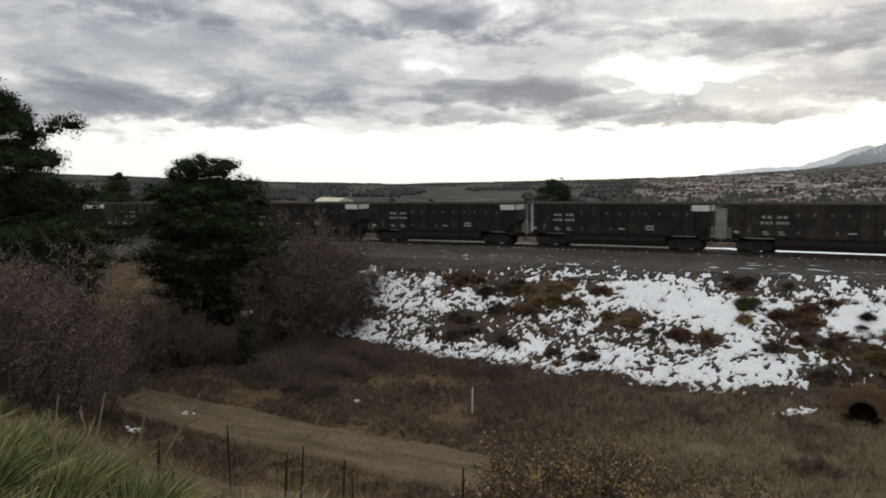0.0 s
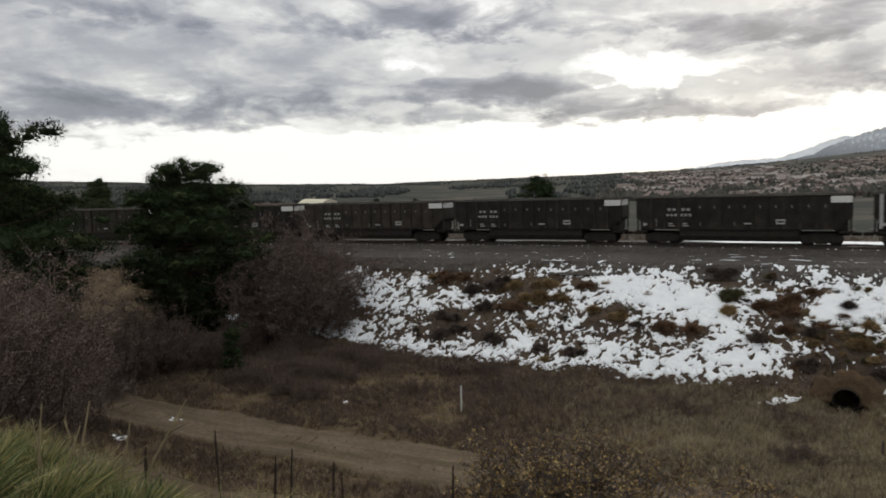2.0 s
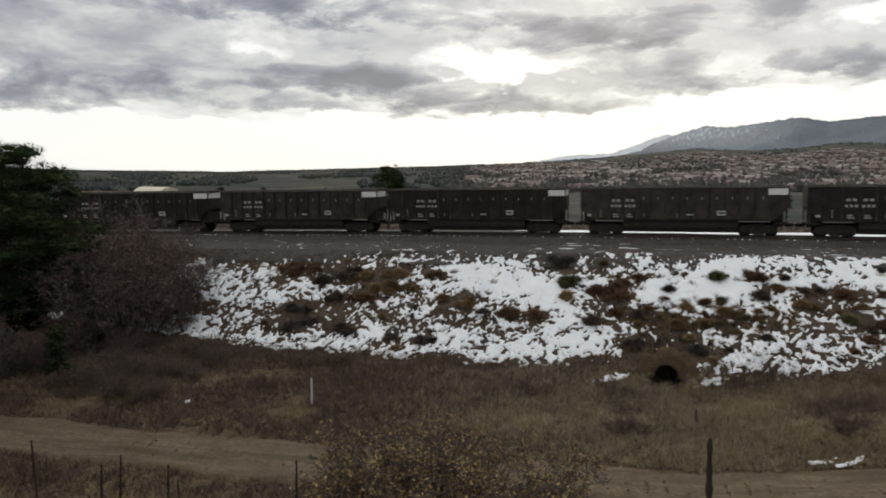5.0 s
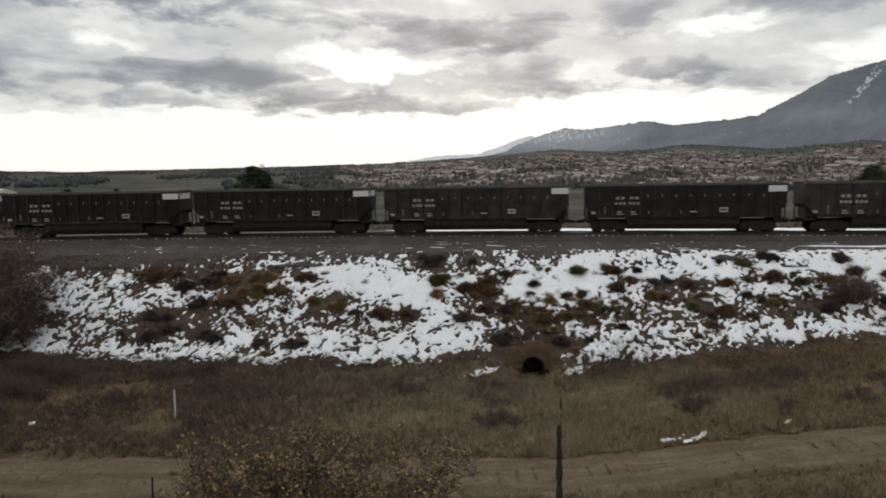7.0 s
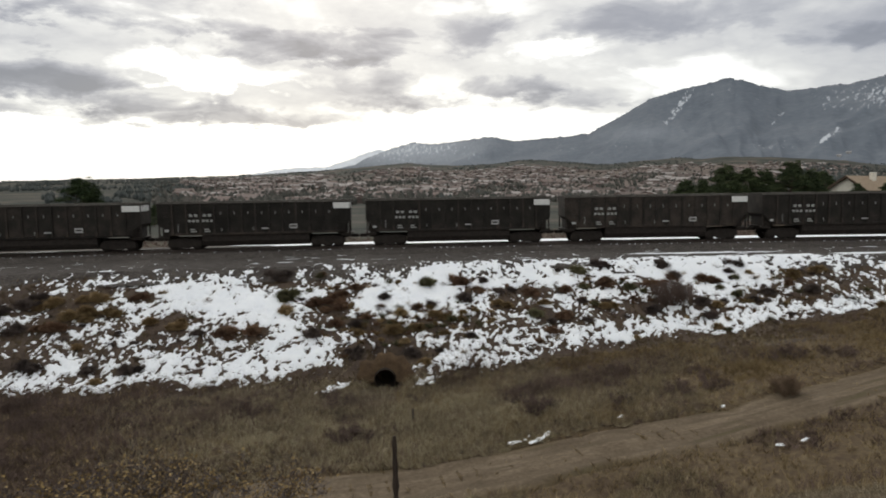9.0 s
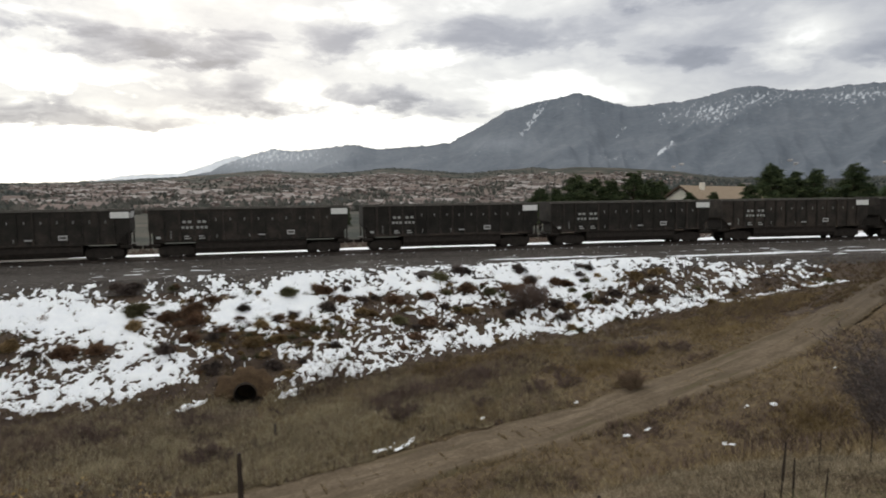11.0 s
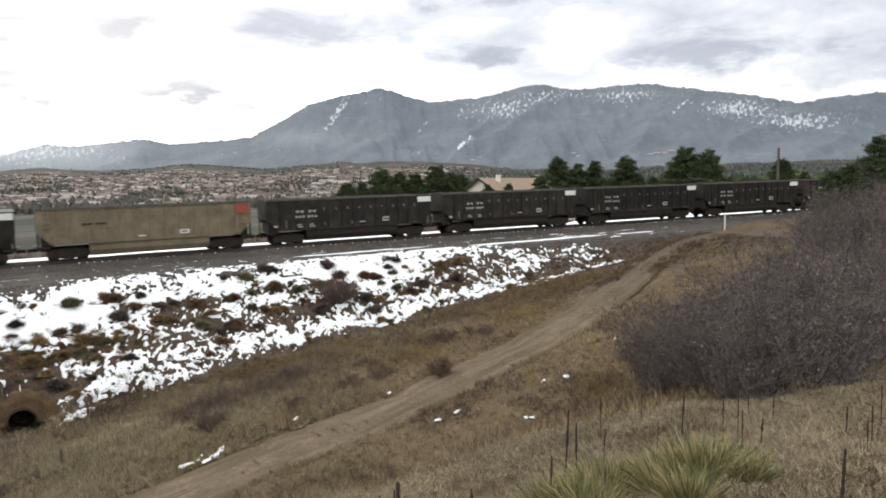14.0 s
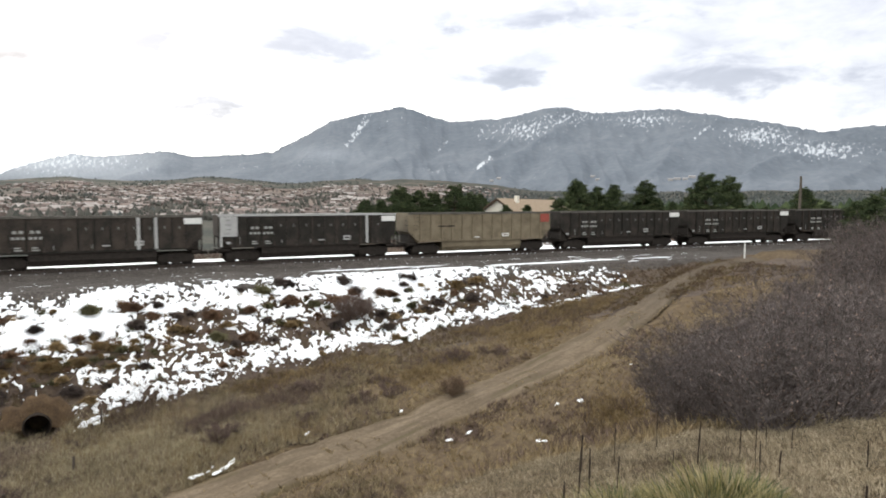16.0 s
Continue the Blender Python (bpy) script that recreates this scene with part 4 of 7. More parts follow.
def gondola(paint, tan=False, stripes=(), bare_end=False, bright_rim=False):
    car = empty("coal_gondola", "tan weathered coal gondola with a red end panel" if tan else "black weathered coal gondola with white end patch and lettering", "freight car", "coal gondolas of the train")
    low = 1.28
    for sg in (-1, 1):
        outline = [(-HALF, TOPZ), (HALF, TOPZ), (HALF, 2.15), (HALF - 0.25, 2.05), (HALF - 0.85, low + 0.12), (HALF - 1.0, low), (-HALF + 1.0, low), (-HALF + 0.85, low + 0.12), (-HALF + 0.25, 2.05), (-HALF, 2.15)]
        part("side_sheet", prism(outline, "y", sg * 1.50, sg * 1.545), paint, car)
        # the rim's paler colour stands for the sky-lit upper edge
        rim = part("top_chord", box(-HALF - 0.04, HALF + 0.04, sg * 1.48, sg * 1.62, TOPZ - 0.12, TOPZ + 0.02, 0.015), M_SILVER if bright_rim else M_SKYLITRIM, car)
        part("side_sill", box(-HALF + 0.9, HALF - 0.9, sg * 1.5, sg * 1.62, low - 0.06, low + 0.1, 0.01), paint, car)
        post = None
        for i in range(13):
            x = -6.3 + i * 1.05
            if post is None:
                post = part("side_post", prism([(-0.075, 1.3), (0.075, 1.3), (0.055, TOPZ - 0.14), (-0.055, TOPZ - 0.14)], "y", sg * 1.54, sg * 1.66), paint, car)
                post.matrix_basis = pose(x, 0, 0)
            else:
                share("side_post", post.data, car, x)
        # the rounded belly between the trucks
        belly = [(0.0, 0.30), (0.9, 0.29), (1.3, 0.4), (1.46, 0.72), (1.48, low), (0.0, low)]
        part("belly_tub", prism([(sg * a, b) for a, b in belly], "x", -4.15, 4.15), paint if tan else M_CARIRON, car)
    for sg in (-1, 1):
        end = [(sg * HALF, TOPZ), (sg * (HALF - 0.06), TOPZ), (sg * (HALF - 0.06), 2.2), (sg * (HALF - 1.0), 1.2), (sg * (HALF - 0.94), 1.15), (sg * HALF, 2.15)]
        part("end_sheet", prism(end, "y", -1.5, 1.5), paint, car)
        part("end_sill", box(sg * 7.05 - 0.42, sg * 7.05 + 0.42, -1.35, 1.35, 0.92, 1.12, 0.02), M_CARIRON, car)
        part("coupler", box(min(sg * 7.4, sg * 8.05), max(sg * 7.4, sg * 8.05), -0.16, 0.16, 0.72, 0.98, 0.04), M_CARIRON, car)
        for y in (-1.4, 1.4):
            part("end_post", box(sg * 7.36 - 0.05, sg * 7.36 + 0.05, y - 0.05, y + 0.05, 1.1, 2.2), M_CARIRON, car)
        lad = part("end_ladder", box(sg * 7.5 - 0.02, sg * 7.5 + 0.02, -1.42, -0.95, 1.5, 1.54), M_CARIRON, car)
        for k in range(5):
            share("end_ladder", lad.data, car, 0, 0, 0.4 * (k + 1))
        part("brake_gear", box(min(sg * 6.35, sg * 7.2), max(sg * 6.35, sg * 7.2), -1.25, 1.25, 1.1, 2.02, 0.08), M_CARIRON, car)
        part("brake_platform", box(sg * 7.55 - 0.15, sg * 7.55 + 0.15, -0.9, 0.9, 1.12, 1.16), M_CARIRON, car)
    if not tan:
        part("end_patch", box(HALF + 0.004, HALF + 0.012, -1.5, 0.9, 3.14, 3.6), M_WHITE, car, "white end patch")
    part("floor_sheet", box(-HALF + 1.0, HALF - 1.0, -1.5, 1.5, low - 0.03, low + 0.03), paint, car)
    part("centre_sill", box(-7.3, 7.3, -0.3, 0.3, 0.72, 1.02), M_CARIRON, car)
    # trucks
    for sg in (-1, 1):
        truck = part("truck", box(sg * 5.55 - 0.22, sg * 5.55 + 0.22, -1.15, 1.15, 0.45, 0.8, 0.03), M_CARIRON, car)
        for y in (-1.06, 1.06):
            fr = [(-1.32, 0.36), (-1.0, 0.30), (-0.5, 0.26), (-0.3, 0.16), (0.3, 0.16), (0.5, 0.26), (1.0, 0.30), (1.32, 0.36), (1.3, 0.74), (0.95, 0.88), (0.4, 0.94), (-0.4, 0.94), (-0.95, 0.88), (-1.3, 0.74)]
            ob = part("side_frame", prism(fr, "y", y - 0.07, y + 0.07), M_CARIRON, truck)
            ob.matrix_basis = pose(sg * 5.55, 0, 0)
        for dx_ in (-0.89, 0.89):
            for y in (-0.7525, 0.7525):
                w = part("wheel", disc_wheel(0.457, 0.13), M_CARIRON, truck)
                w.matrix_basis = pose(sg * 5.55 + dx_, y, 0.457, 0, 0, 0 if y > 0 else 180)
            part("axle", tube([((sg * 5.55 + dx_, -1.0, 0.457), 0.075), ((sg * 5.55 + dx_, 1.0, 0.457), 0.075)], 8), M_CARIRON, truck)
    # markings, on the camera's side and on the far side
    for sg in (-1, 1):
        y = sg * 1.662

        def mark(name, x0, x1, z0, z1, mat, lab="", proud=0.0):
            x0, x1 = (x0, x1) if sg < 0 else (-x1, -x0)
            part(name, box(x0, x1, min(y, y + sg * (0.006 + proud)), max(y, y + sg * (0.006 + proud)), z0, z1), mat, car, lab)
        if tan:
            mark("end_panel", 6.25, 7.25, 2.85, 3.62, M_RED, "faded red panel")
            for x in (-4.6, -3.7):
                mark("reporting_mark", x, x + 0.72, 2.55, 2.66, M_CARIRON, "dark worn lettering block")
            mark("stencil_block", 2.0, 2.7, 1.55, 1.85, M_WHITE, "white stencil block")
            mark("stencil_block", -0.9, -0.4, 1.5, 1.6, M_WHITE, "white stencil block")
            mark("stencil_inset", 2.12, 2.58, 1.64, 1.76, M_CARTAN, proud=0.006)
        else:
            mark("end_patch", 6.1, 7.40, 3.14, 3.60, M_WHITE, "white end patch")
            for x in (-5.1, -4.05):
                for k in range(2):
                    mark("reporting_mark", x + 0.08 + 0.38 * k, x + 0.33 + 0.38 * k, 2.66, 2.86, M_LETTER, "white lettering block")
                for k in range(3):
                    mark("number_mark", x + 0.3 * k, x + 0.2 + 0.3 * k, 2.24, 2.43, M_LETTER, "white lettering block")
                mark("weight_mark", x + 0.16, x + 0.5, 1.62, 1.72, M_LETTER, "small white lettering block")
                mark("weight_mark", x + 0.16, x + 0.62, 1.46, 1.55, M_LETTER, "small white lettering block")
            mark("stencil_block", 2.65, 3.25, 1.62, 1.98, M_SILVER, "pale stencil block")
            mark("stencil_inset", 2.74, 3.16, 1.74, 1.86, M_CARBLACK, proud=0.006)
            mark("stencil_block", 0.5, 1.0, 1.62, 1.72, M_SILVER, "pale stencil block")
            for k in range(9):
                mark("reflector", -2.66 + 1.05 * k, -2.59 + 1.05 * k, 2.8, 3.02, M_CARGREY)
            for x in (-5.9, -2.6, -0.2):
                mark("reflector", x, x + 0.06, 1.5, 1.78 if x > -5 else 2.1, M_CARGREY)
            mark("repair_mark", -6.9, -6.6, 1.52, 1.7, M_SILVER)
        for x in stripes:
            mark("silver_post", x - 0.11, x + 0.11, 1.32, TOPZ - 0.13, M_SILVER, "bare silver post", 0.012)
        if bare_end:
            mark("bare_panel", -7.38, -6.05, 2.1, 3.66, M_SILVER, "bare aluminium panel")
            mark("silver_post", -7.40, -7.22, 1.3, 2.1, M_SILVER, "bare silver post")
        # grab irons
        for k in range(4):
            mark("grab_iron", -7.0, -6.55, 2.3 + 0.36 * k, 2.325 + 0.36 * k, M_CARIRON, proud=0.05)
            mark("grab_iron", 6.6, 7.05, 2.3 + 0.2 * k - 0.9, 2.325 + 0.2 * k - 0.9, M_CARIRON, proud=0.05)
    return car


TRAIN = []
PROTO = {"plain": gondola(M_CARBLACK)}
used_plain = False
for n in range(-13, 4):
    s_mid = -29.20 + 8.09 + 16.18 * n
    if n == -9:
        car = gondola(M_CARTAN, tan=True)
    elif n == 1:
        car = gondola(M_CARBLACK, stripes=(-7.0,))
    elif n == -10:
        car = gondola(M_CARBLACK, stripes=(4.75,), bare_end=True, bright_rim=True)
    elif n == -11:
        car = gondola(M_CARBLACK, stripes=(2.9, 4.1))
    elif not used_plain:
        car, used_plain = PROTO["plain"], True
    else:
        car = copy_thing(PROTO["plain"], pose(0, 0, 0))
    TRAIN.append((car, s_mid))


# ---- culvert ----
def build_culvert():
    h = line(13.4)[2]
    mx, my = at(13.4, 17.9)[:2]
    c = empty("culvert", "rusty corrugated steel culvert mouth in a cut of bare earth", "culvert", m=pose(mx, my, float(floor_z(13.4)) - 0.22, 0, 0, math.degrees(h)))
    bm = bmesh.new()
    n, r = 26, 0.58
    rings = []
    for k in range(24):
        yy = -0.05 + k * 0.13
        rr = r + (0.03 if k % 2 else 0.0)
        rings.append([bm.verts.new((rr * math.cos(2 * math.pi * i / n), yy, 0.72 + rr * math.sin(2 * math.pi * i / n))) for i in range(n)])
    for a, b in zip(rings, rings[1:]):
        for i in range(n):
            bm.faces.new((a[i], a[(i + 1) % n], b[(i + 1) % n], b[i]))
    pipe = part("pipe", bm, M_PIPE, c)
    sol = pipe.modifiers.new("wall", "SOLIDIFY")
    sol.thickness = 0.03
    # near-black disc added across the pipe, painting the shade further in
    bm = bmesh.new()
    back = [bm.verts.new((0.56 * math.cos(2 * math.pi * i / n), 2.4, 0.72 + 0.56 * math.sin(2 * math.pi * i / n))) for i in range(n)]
    bm.faces.new(back)
    part("pipe_depth", bm, M_DARK, c)
    # bare earth cut back to an upright face round the mouth
    bm = bmesh.new()
    rows = []
    for k in range(9):
        row = []
        for i in range(33):
            a = math.pi * (-0.12 + 1.24 * i / 32)
            t = k / 8
            wide = 0.6 + (0.5 + 0.7 * float(fbm(i * 0.3 + 4, 2.0, 3))) * t
            x_, z_ = wide * math.cos(a) * 1.1, 0.72 + (wide - 0.12 * t) * math.sin(a) * (1.0 if math.sin(a) > 0 else 0.6)
            lump = float(fbm(i * 0.55, k * 0.7, 3)) - 0.5
            row.append(bm.verts.new((x_, -0.1 + max(0.0, z_ - 0.1) / 3.0 + 0.22 * t ** 4 + 0.16 * lump * (0 < k < 8), z_)))
        rows.append(row)
    for a, b in zip(rows, rows[1:]):
        for i in range(32):
            bm.faces.new((a[i], b[i], b[i + 1], a[i + 1]))
    for face in bm.faces:
        face.smooth = True
    part("earth_face", bm, M_EARTH, c)


build_culvert()


# ---- posts and poles ----
def stand(name, x, y, label, category, group=""):
    return empty(name, label, category, group, m=pose(x, y, gz(x, y) - 0.05))


def build_posts():
    p = stand("marker_post", 1.6, 34.4, "thin white marker post in dry grass", "post", "white marker posts")
    part("shaft", box(-0.045, 0.045, -0.03, 0.03, 0, 1.45, 0.008), M_WHITE, p)
    part("cap", box(-0.05, 0.05, -0.035, 0.035, 1.452, 1.48), M_SILVER, p)
    p = stand("marker_post", 72.6, 5.0, "white marker post beside the road crossing", "post", "white marker posts")
    part("shaft", box(-0.09, 0.09, -0.07, 0.07, 0, 1.65, 0.015), M_WHITE, p)
    part("cap", box(-0.1, 0.1, -0.08, 0.08, 1.652, 1.69), M_SILVER, p)
    for x, y, h in ((22.9, 31.4, 0.95), (19.0, 27.9, 0.75)):
        p = stand("stake", x, y, "grey wooden stake near the culvert", "post", "stakes near the culvert")
        part("shaft", box(-0.04, 0.04, -0.04, 0.04, 0, h, 0.01), M_WOOD, p)
    # line poles beyond the track
    for x, y, h, r in ((112.0, 0.6, 9.2, 0.24), (150.0, -12.5, 8.6, 0.17)):
        p = stand("line_pole", x, y, "dark wooden line pole behind the railway", "pole", "line poles")
        part("shaft", tube([((0, 0, 0), r), ((0, 0, h * 0.6), r * 0.85), ((0, 0, h), r * 0.7)], 10), M_TIE, p)
        if r < 0.2:
            part("crossarm", box(-0.08, 0.08, -1.3, 1.3, h - 3.4, h - 3.2, 0.02), M_BARK, p)
    for x, y in ((98.5, -0.9),):
        p = stand("signal_box", x + 6, y - 5.5, "small white sign plate on a lineside stand", "sign")
        part("stand", box(-0.06, 0.06, -0.06, 0.06, 0, 3.0), M_WOOD, p)
        part("plate", box(-0.05, 0.05, -0.45, 0.45, 2.9, 3.5, 0.01), M_WHITE, p)


build_posts()


# ---- buildings beyond the line ----
def build_house():
    a, d = radians(69.4), 172.0
    x, y = math.sin(a) * d, math.cos(a) * d
    h = empty("house", "low cream house with tan shingle roof among pines", "house", m=pose(x, y, gz(x, y) - 0.3, 0, 0, -18))
    part("foundation", box(-11.2, 11.2, -4.4, 4.4, -1.0, 1.3), M_WOOD, h)
    L, W, E, Rg = 11.0, 4.4, 5.7, 8.3
    part("wall", prism([(-W, 0), (W, 0), (W, E), (0, Rg - 0.15), (-W, E)], "x", -L, L), M_CREAM, h)
    for sg in (-1, 1):
        part("roof", prism([(0, Rg), (sg * (W + 0.7), E - 0.35), (sg * (W + 0.7), E - 0.15), (0, Rg + 0.22)], "x", -L - 0.7, L + 0.7), M_TANROOF, h)
    part("chimney", box(-6.4, -5.4, -1.8, -0.9, Rg - 1.5, Rg + 0.9, 0.05), M_CREAM, h)
    for x0 in (-8.5, -3.0, 2.0, 7.0):
        w = part("window", box(x0 - 0.7, x0 + 0.7, -W - 0.05, -W + 0.02, 3.6, 4.9), M_DARK, h)
    for sg in (-1, 1):
        part("rake_board", prism([(0, Rg - 0.22), (sg * (W + 0.72), E - 0.72), (sg * (W + 0.72), E - 0.1), (0, Rg + 0.26)], "x", -L - 0.78, -L - 0.7), M_BARK, h, "dark brown rake board")
    part("gable_window", box(-L - 0.06, -L - 0.01, -0.9, 0.9, 3.6, 5.0), M_DARK, h)


build_house()


def build_dome_shed():
    a, d = radians(-8.9), 190.0
    x, y = math.sin(a) * d, math.cos(a) * d
    s = empty("storage_shed", "white arched fabric storage shed", "shed", m=pose(x, y, gz(x, y) - 0.2, 0, 0, -52))
    arc = [(4.6 * math.cos(math.pi * i / 16), 7.3 * math.sin(math.pi * i / 16) ** 0.8) for i in range(17)]
    part("cover", prism(arc, "x", -6.4, 6.4), M_FABRIC, s)
    part("door", box(6.36, 6.45, -1.8, 1.8, 0, 3.6), M_CREAM, s)
    a, d = radians(-12.0), 200.0
    x, y = math.sin(a) * d, math.cos(a) * d
    b = empty("barn", "low barn with rusty red-brown roof", "barn", m=pose(x, y, gz(x, y) - 0.2, 0, 0, -10))
    part("wall", prism([(-5, 0), (5, 0), (5, 3.6), (0, 6.0), (-5, 3.6)], "x", -9, 9), M_WOOD, b)
    for sg in (-1, 1):
        part("roof", prism([(0, 6.1), (sg * 5.5, 3.4), (sg * 5.5, 3.6), (0, 6.35)], "x", -9.5, 9.5), M_BARNROOF, b)
    part("door", box(-1.6, 1.6, -5.06, -4.98, 0, 3.0), M_DARK, b)


build_dome_shed()


# ---- mountains ----
CREST = ((-24, 0.3), (-27.6, 1.25), (-29.4, 1.8), (-32.1, 3.05), (-34.3, 3.67), (-35.4, 3.5), (-38.2, 3.78), (-40.3, 4.1), (-42.7, 3.8), (-45.8, 4.05), (-48.5, 4.35), (-50.5, 5.4), (-53.3, 7.0), (-56.2, 7.75),
         (-59, 8.3), (-62.9, 7.1), (-67.6, 7.5), (-71.6, 8.4), (-74.4, 7.8), (-80.2, 8.05), (-87.2, 6.85), (-91, 5.95), (-93.9, 4.8), (-96.9, 3.7), (-103, 3.0), (-118, 2.6), (-136, 2.0))
BACK = ((-80, 2.0), (-86, 4.6), (-89.5, 5.6), (-92.8, 6.2), (-95.9, 6.25), (-99, 5.9), (-106, 5.2), (-120, 4.0), (-136, 2.5))
PEAKS = ((-17, 0.2), (-19.5, 0.65), (-23.4, 1.36), (-27.6, 1.66), (-29.4, 2.38), (-31, 2.95), (-31.8, 3.0), (-33, 2.6), (-36, 2.0), (-41, 1.4))


def mountain_sheet(crest, step, foot_rows, crest_rows, seed):
    """A mountain face in polar rows, from its foot up to a crest line given by bearing and height."""
    azs = np.arange(crest[-1][0], crest[0][0] + 0.01, step)
    e = np.interp(azs, [c[0] for c in crest][::-1], [c[1] for c in crest][::-1])
    k = np.array([1, 2, 3, 2, 1]) / 9
    e = np.convolve(np.pad(e, 2, "edge"), k, "valid")
    e = e + 0.16 * (fbm(azs * 1.3 + seed, azs * 0, 4) - 0.5)
    jag = 0.16 * (fbm(azs * 4, azs * 0 + 9, 3) - 0.5) + 0.09 * (fbm(azs * 11, azs * 0 + 4, 2) - 0.5)
    t = np.concatenate([np.linspace(0, 1, 60), [1.06]])
    foot = np.interp(azs, [-136, -60, -30, -17], foot_rows)
    top_r = np.interp(azs, [-136, -60, -30, -17], crest_rows)
    A, T = np.meshgrid(azs, t, indexing="ij")
    r = foot[:, None] + (top_r - foot)[:, None] * np.minimum(T, 1.0) + 120 * (T > 1)
    top = (top_r * np.tan(np.radians(e)))[:, None]
    base = np.interp(A, [-136, -60, -17], [-10, 20, -20])
    ridge = 1 - np.abs(2 * fbm(A * 0.22 + T * 1.5 + seed, T * 1.4, 3) - 1)
    ridge2 = 1 - np.abs(2 * fbm(A * 0.7 - T * 2.1, T * 4 + 5, 3) - 1)
    fall = np.clip(T, 0, 1) * (1 - np.clip(T, 0, 1)) * 4
    h = np.minimum(T, 1.0) ** 1.15 - fall * (0.16 * (1 - ridge) + 0.05 * (1 - ridge2))
    z = np.where(T > 1, top - 90, base + (top - base) * h + np.minimum(T, 1.0) ** 8 * (top_r * np.radians(jag))[:, None])
    rad = np.radians(A)
    return azs, t, np.stack([-np.sin(rad) * r, np.cos(rad) * r, z], -1)


# where snow lies on the range: bearing, elevation, their spreads, and how much
SNOWFIELDS = ((-69.0, 6.6, 2.8, 1.0, 0.125), (-72.5, 7.4, 2.2, 0.6, 0.10), (-78.5, 7.2, 4.0, 0.7, 0.11), (-86.5, 5.8, 3.0, 0.9, 0.125), (-91.5, 4.6, 3.0, 0.8, 0.125), (-65.5, 6.3, 0.9, 0.6, 0.06),
              (-58.0, 7.2, 2.4, 0.6, 0.045), (-36.0, 3.3, 3.2, 0.6, 0.07), (-33.0, 2.6, 2.4, 0.9, 0.07), (-51.0, 3.6, 1.5, 0.5, 0.05), (-46.5, 3.0, 1.6, 0.25, 0.07), (-62, 3.2, 2.0, 0.3, 0.05))
# snow-filled scars: from bearing and elevation, to bearing and elevation, half width in degrees
SCARS = ((-56.5, 7.7, -54.9, 5.4, 0.11), (-56.0, 7.5, -54.4, 5.0, 0.13), (-66.4, 4.35, -65.2, 3.4, 0.16), (-83.3, 6.6, -82.2, 5.6, 0.12), (-62.6, 5.5, -62.0, 4.8, 0.1))


def mountain_lie(ob, azs, t, P):
    """Place on the mountain face (along it and up it), and how readily snow lies there."""
    A, T = np.meshgrid(azs, t, indexing="ij")
    v = np.stack([np.radians(A) * 4000, P[..., 2], np.zeros(A.shape)], -1)
    at_ = ob.data.attributes.new("face_place", "FLOAT_VECTOR", "POINT")
    at_.data.foreach_set("vector", v.ravel().astype(np.float32))
    E = np.degrees(np.arctan2(P[..., 2], np.hypot(P[..., 0], P[..., 1])))
    snow = np.zeros(A.shape)
    for a, e, wa, we, k in SNOWFIELDS:
        snow += 1.6 * k * np.exp(-((A - a) / wa) ** 2 - ((E - e) / we) ** 2)
    for a0, e0, a1, e1, w in SCARS:
        q = np.clip(((A - a0) * (a1 - a0) + (E - e0) * (e1 - e0)) / ((a1 - a0) ** 2 + (e1 - e0) ** 2), 0, 1)
        d = np.hypot(A - a0 - q * (a1 - a0), E - e0 - q * (e1 - e0))
        snow = np.maximum(snow, 0.23 * np.exp(-(d / (1.25 * w)) ** 2))
    # paling of the left ridge by thin snow and painted haze; weaker scree patch
    frost_haze = 0.75 * np.exp(-((A + 33) / 6.5) ** 2) * np.clip((E - 1.2) / 1.6, 0, 1) + 0.25 * np.exp(-((A + 53) / 3.0) ** 2 - ((E - 4.3) / 0.7) ** 2)
    at_ = ob.data.attributes.new("frost_haze", "FLOAT", "POINT")
    at_.data.foreach_set("value", frost_haze.ravel().astype(np.float32))
    at_ = ob.data.attributes.new("snowy", "FLOAT", "POINT")
    at_.data.foreach_set("value", snow.ravel().astype(np.float32))


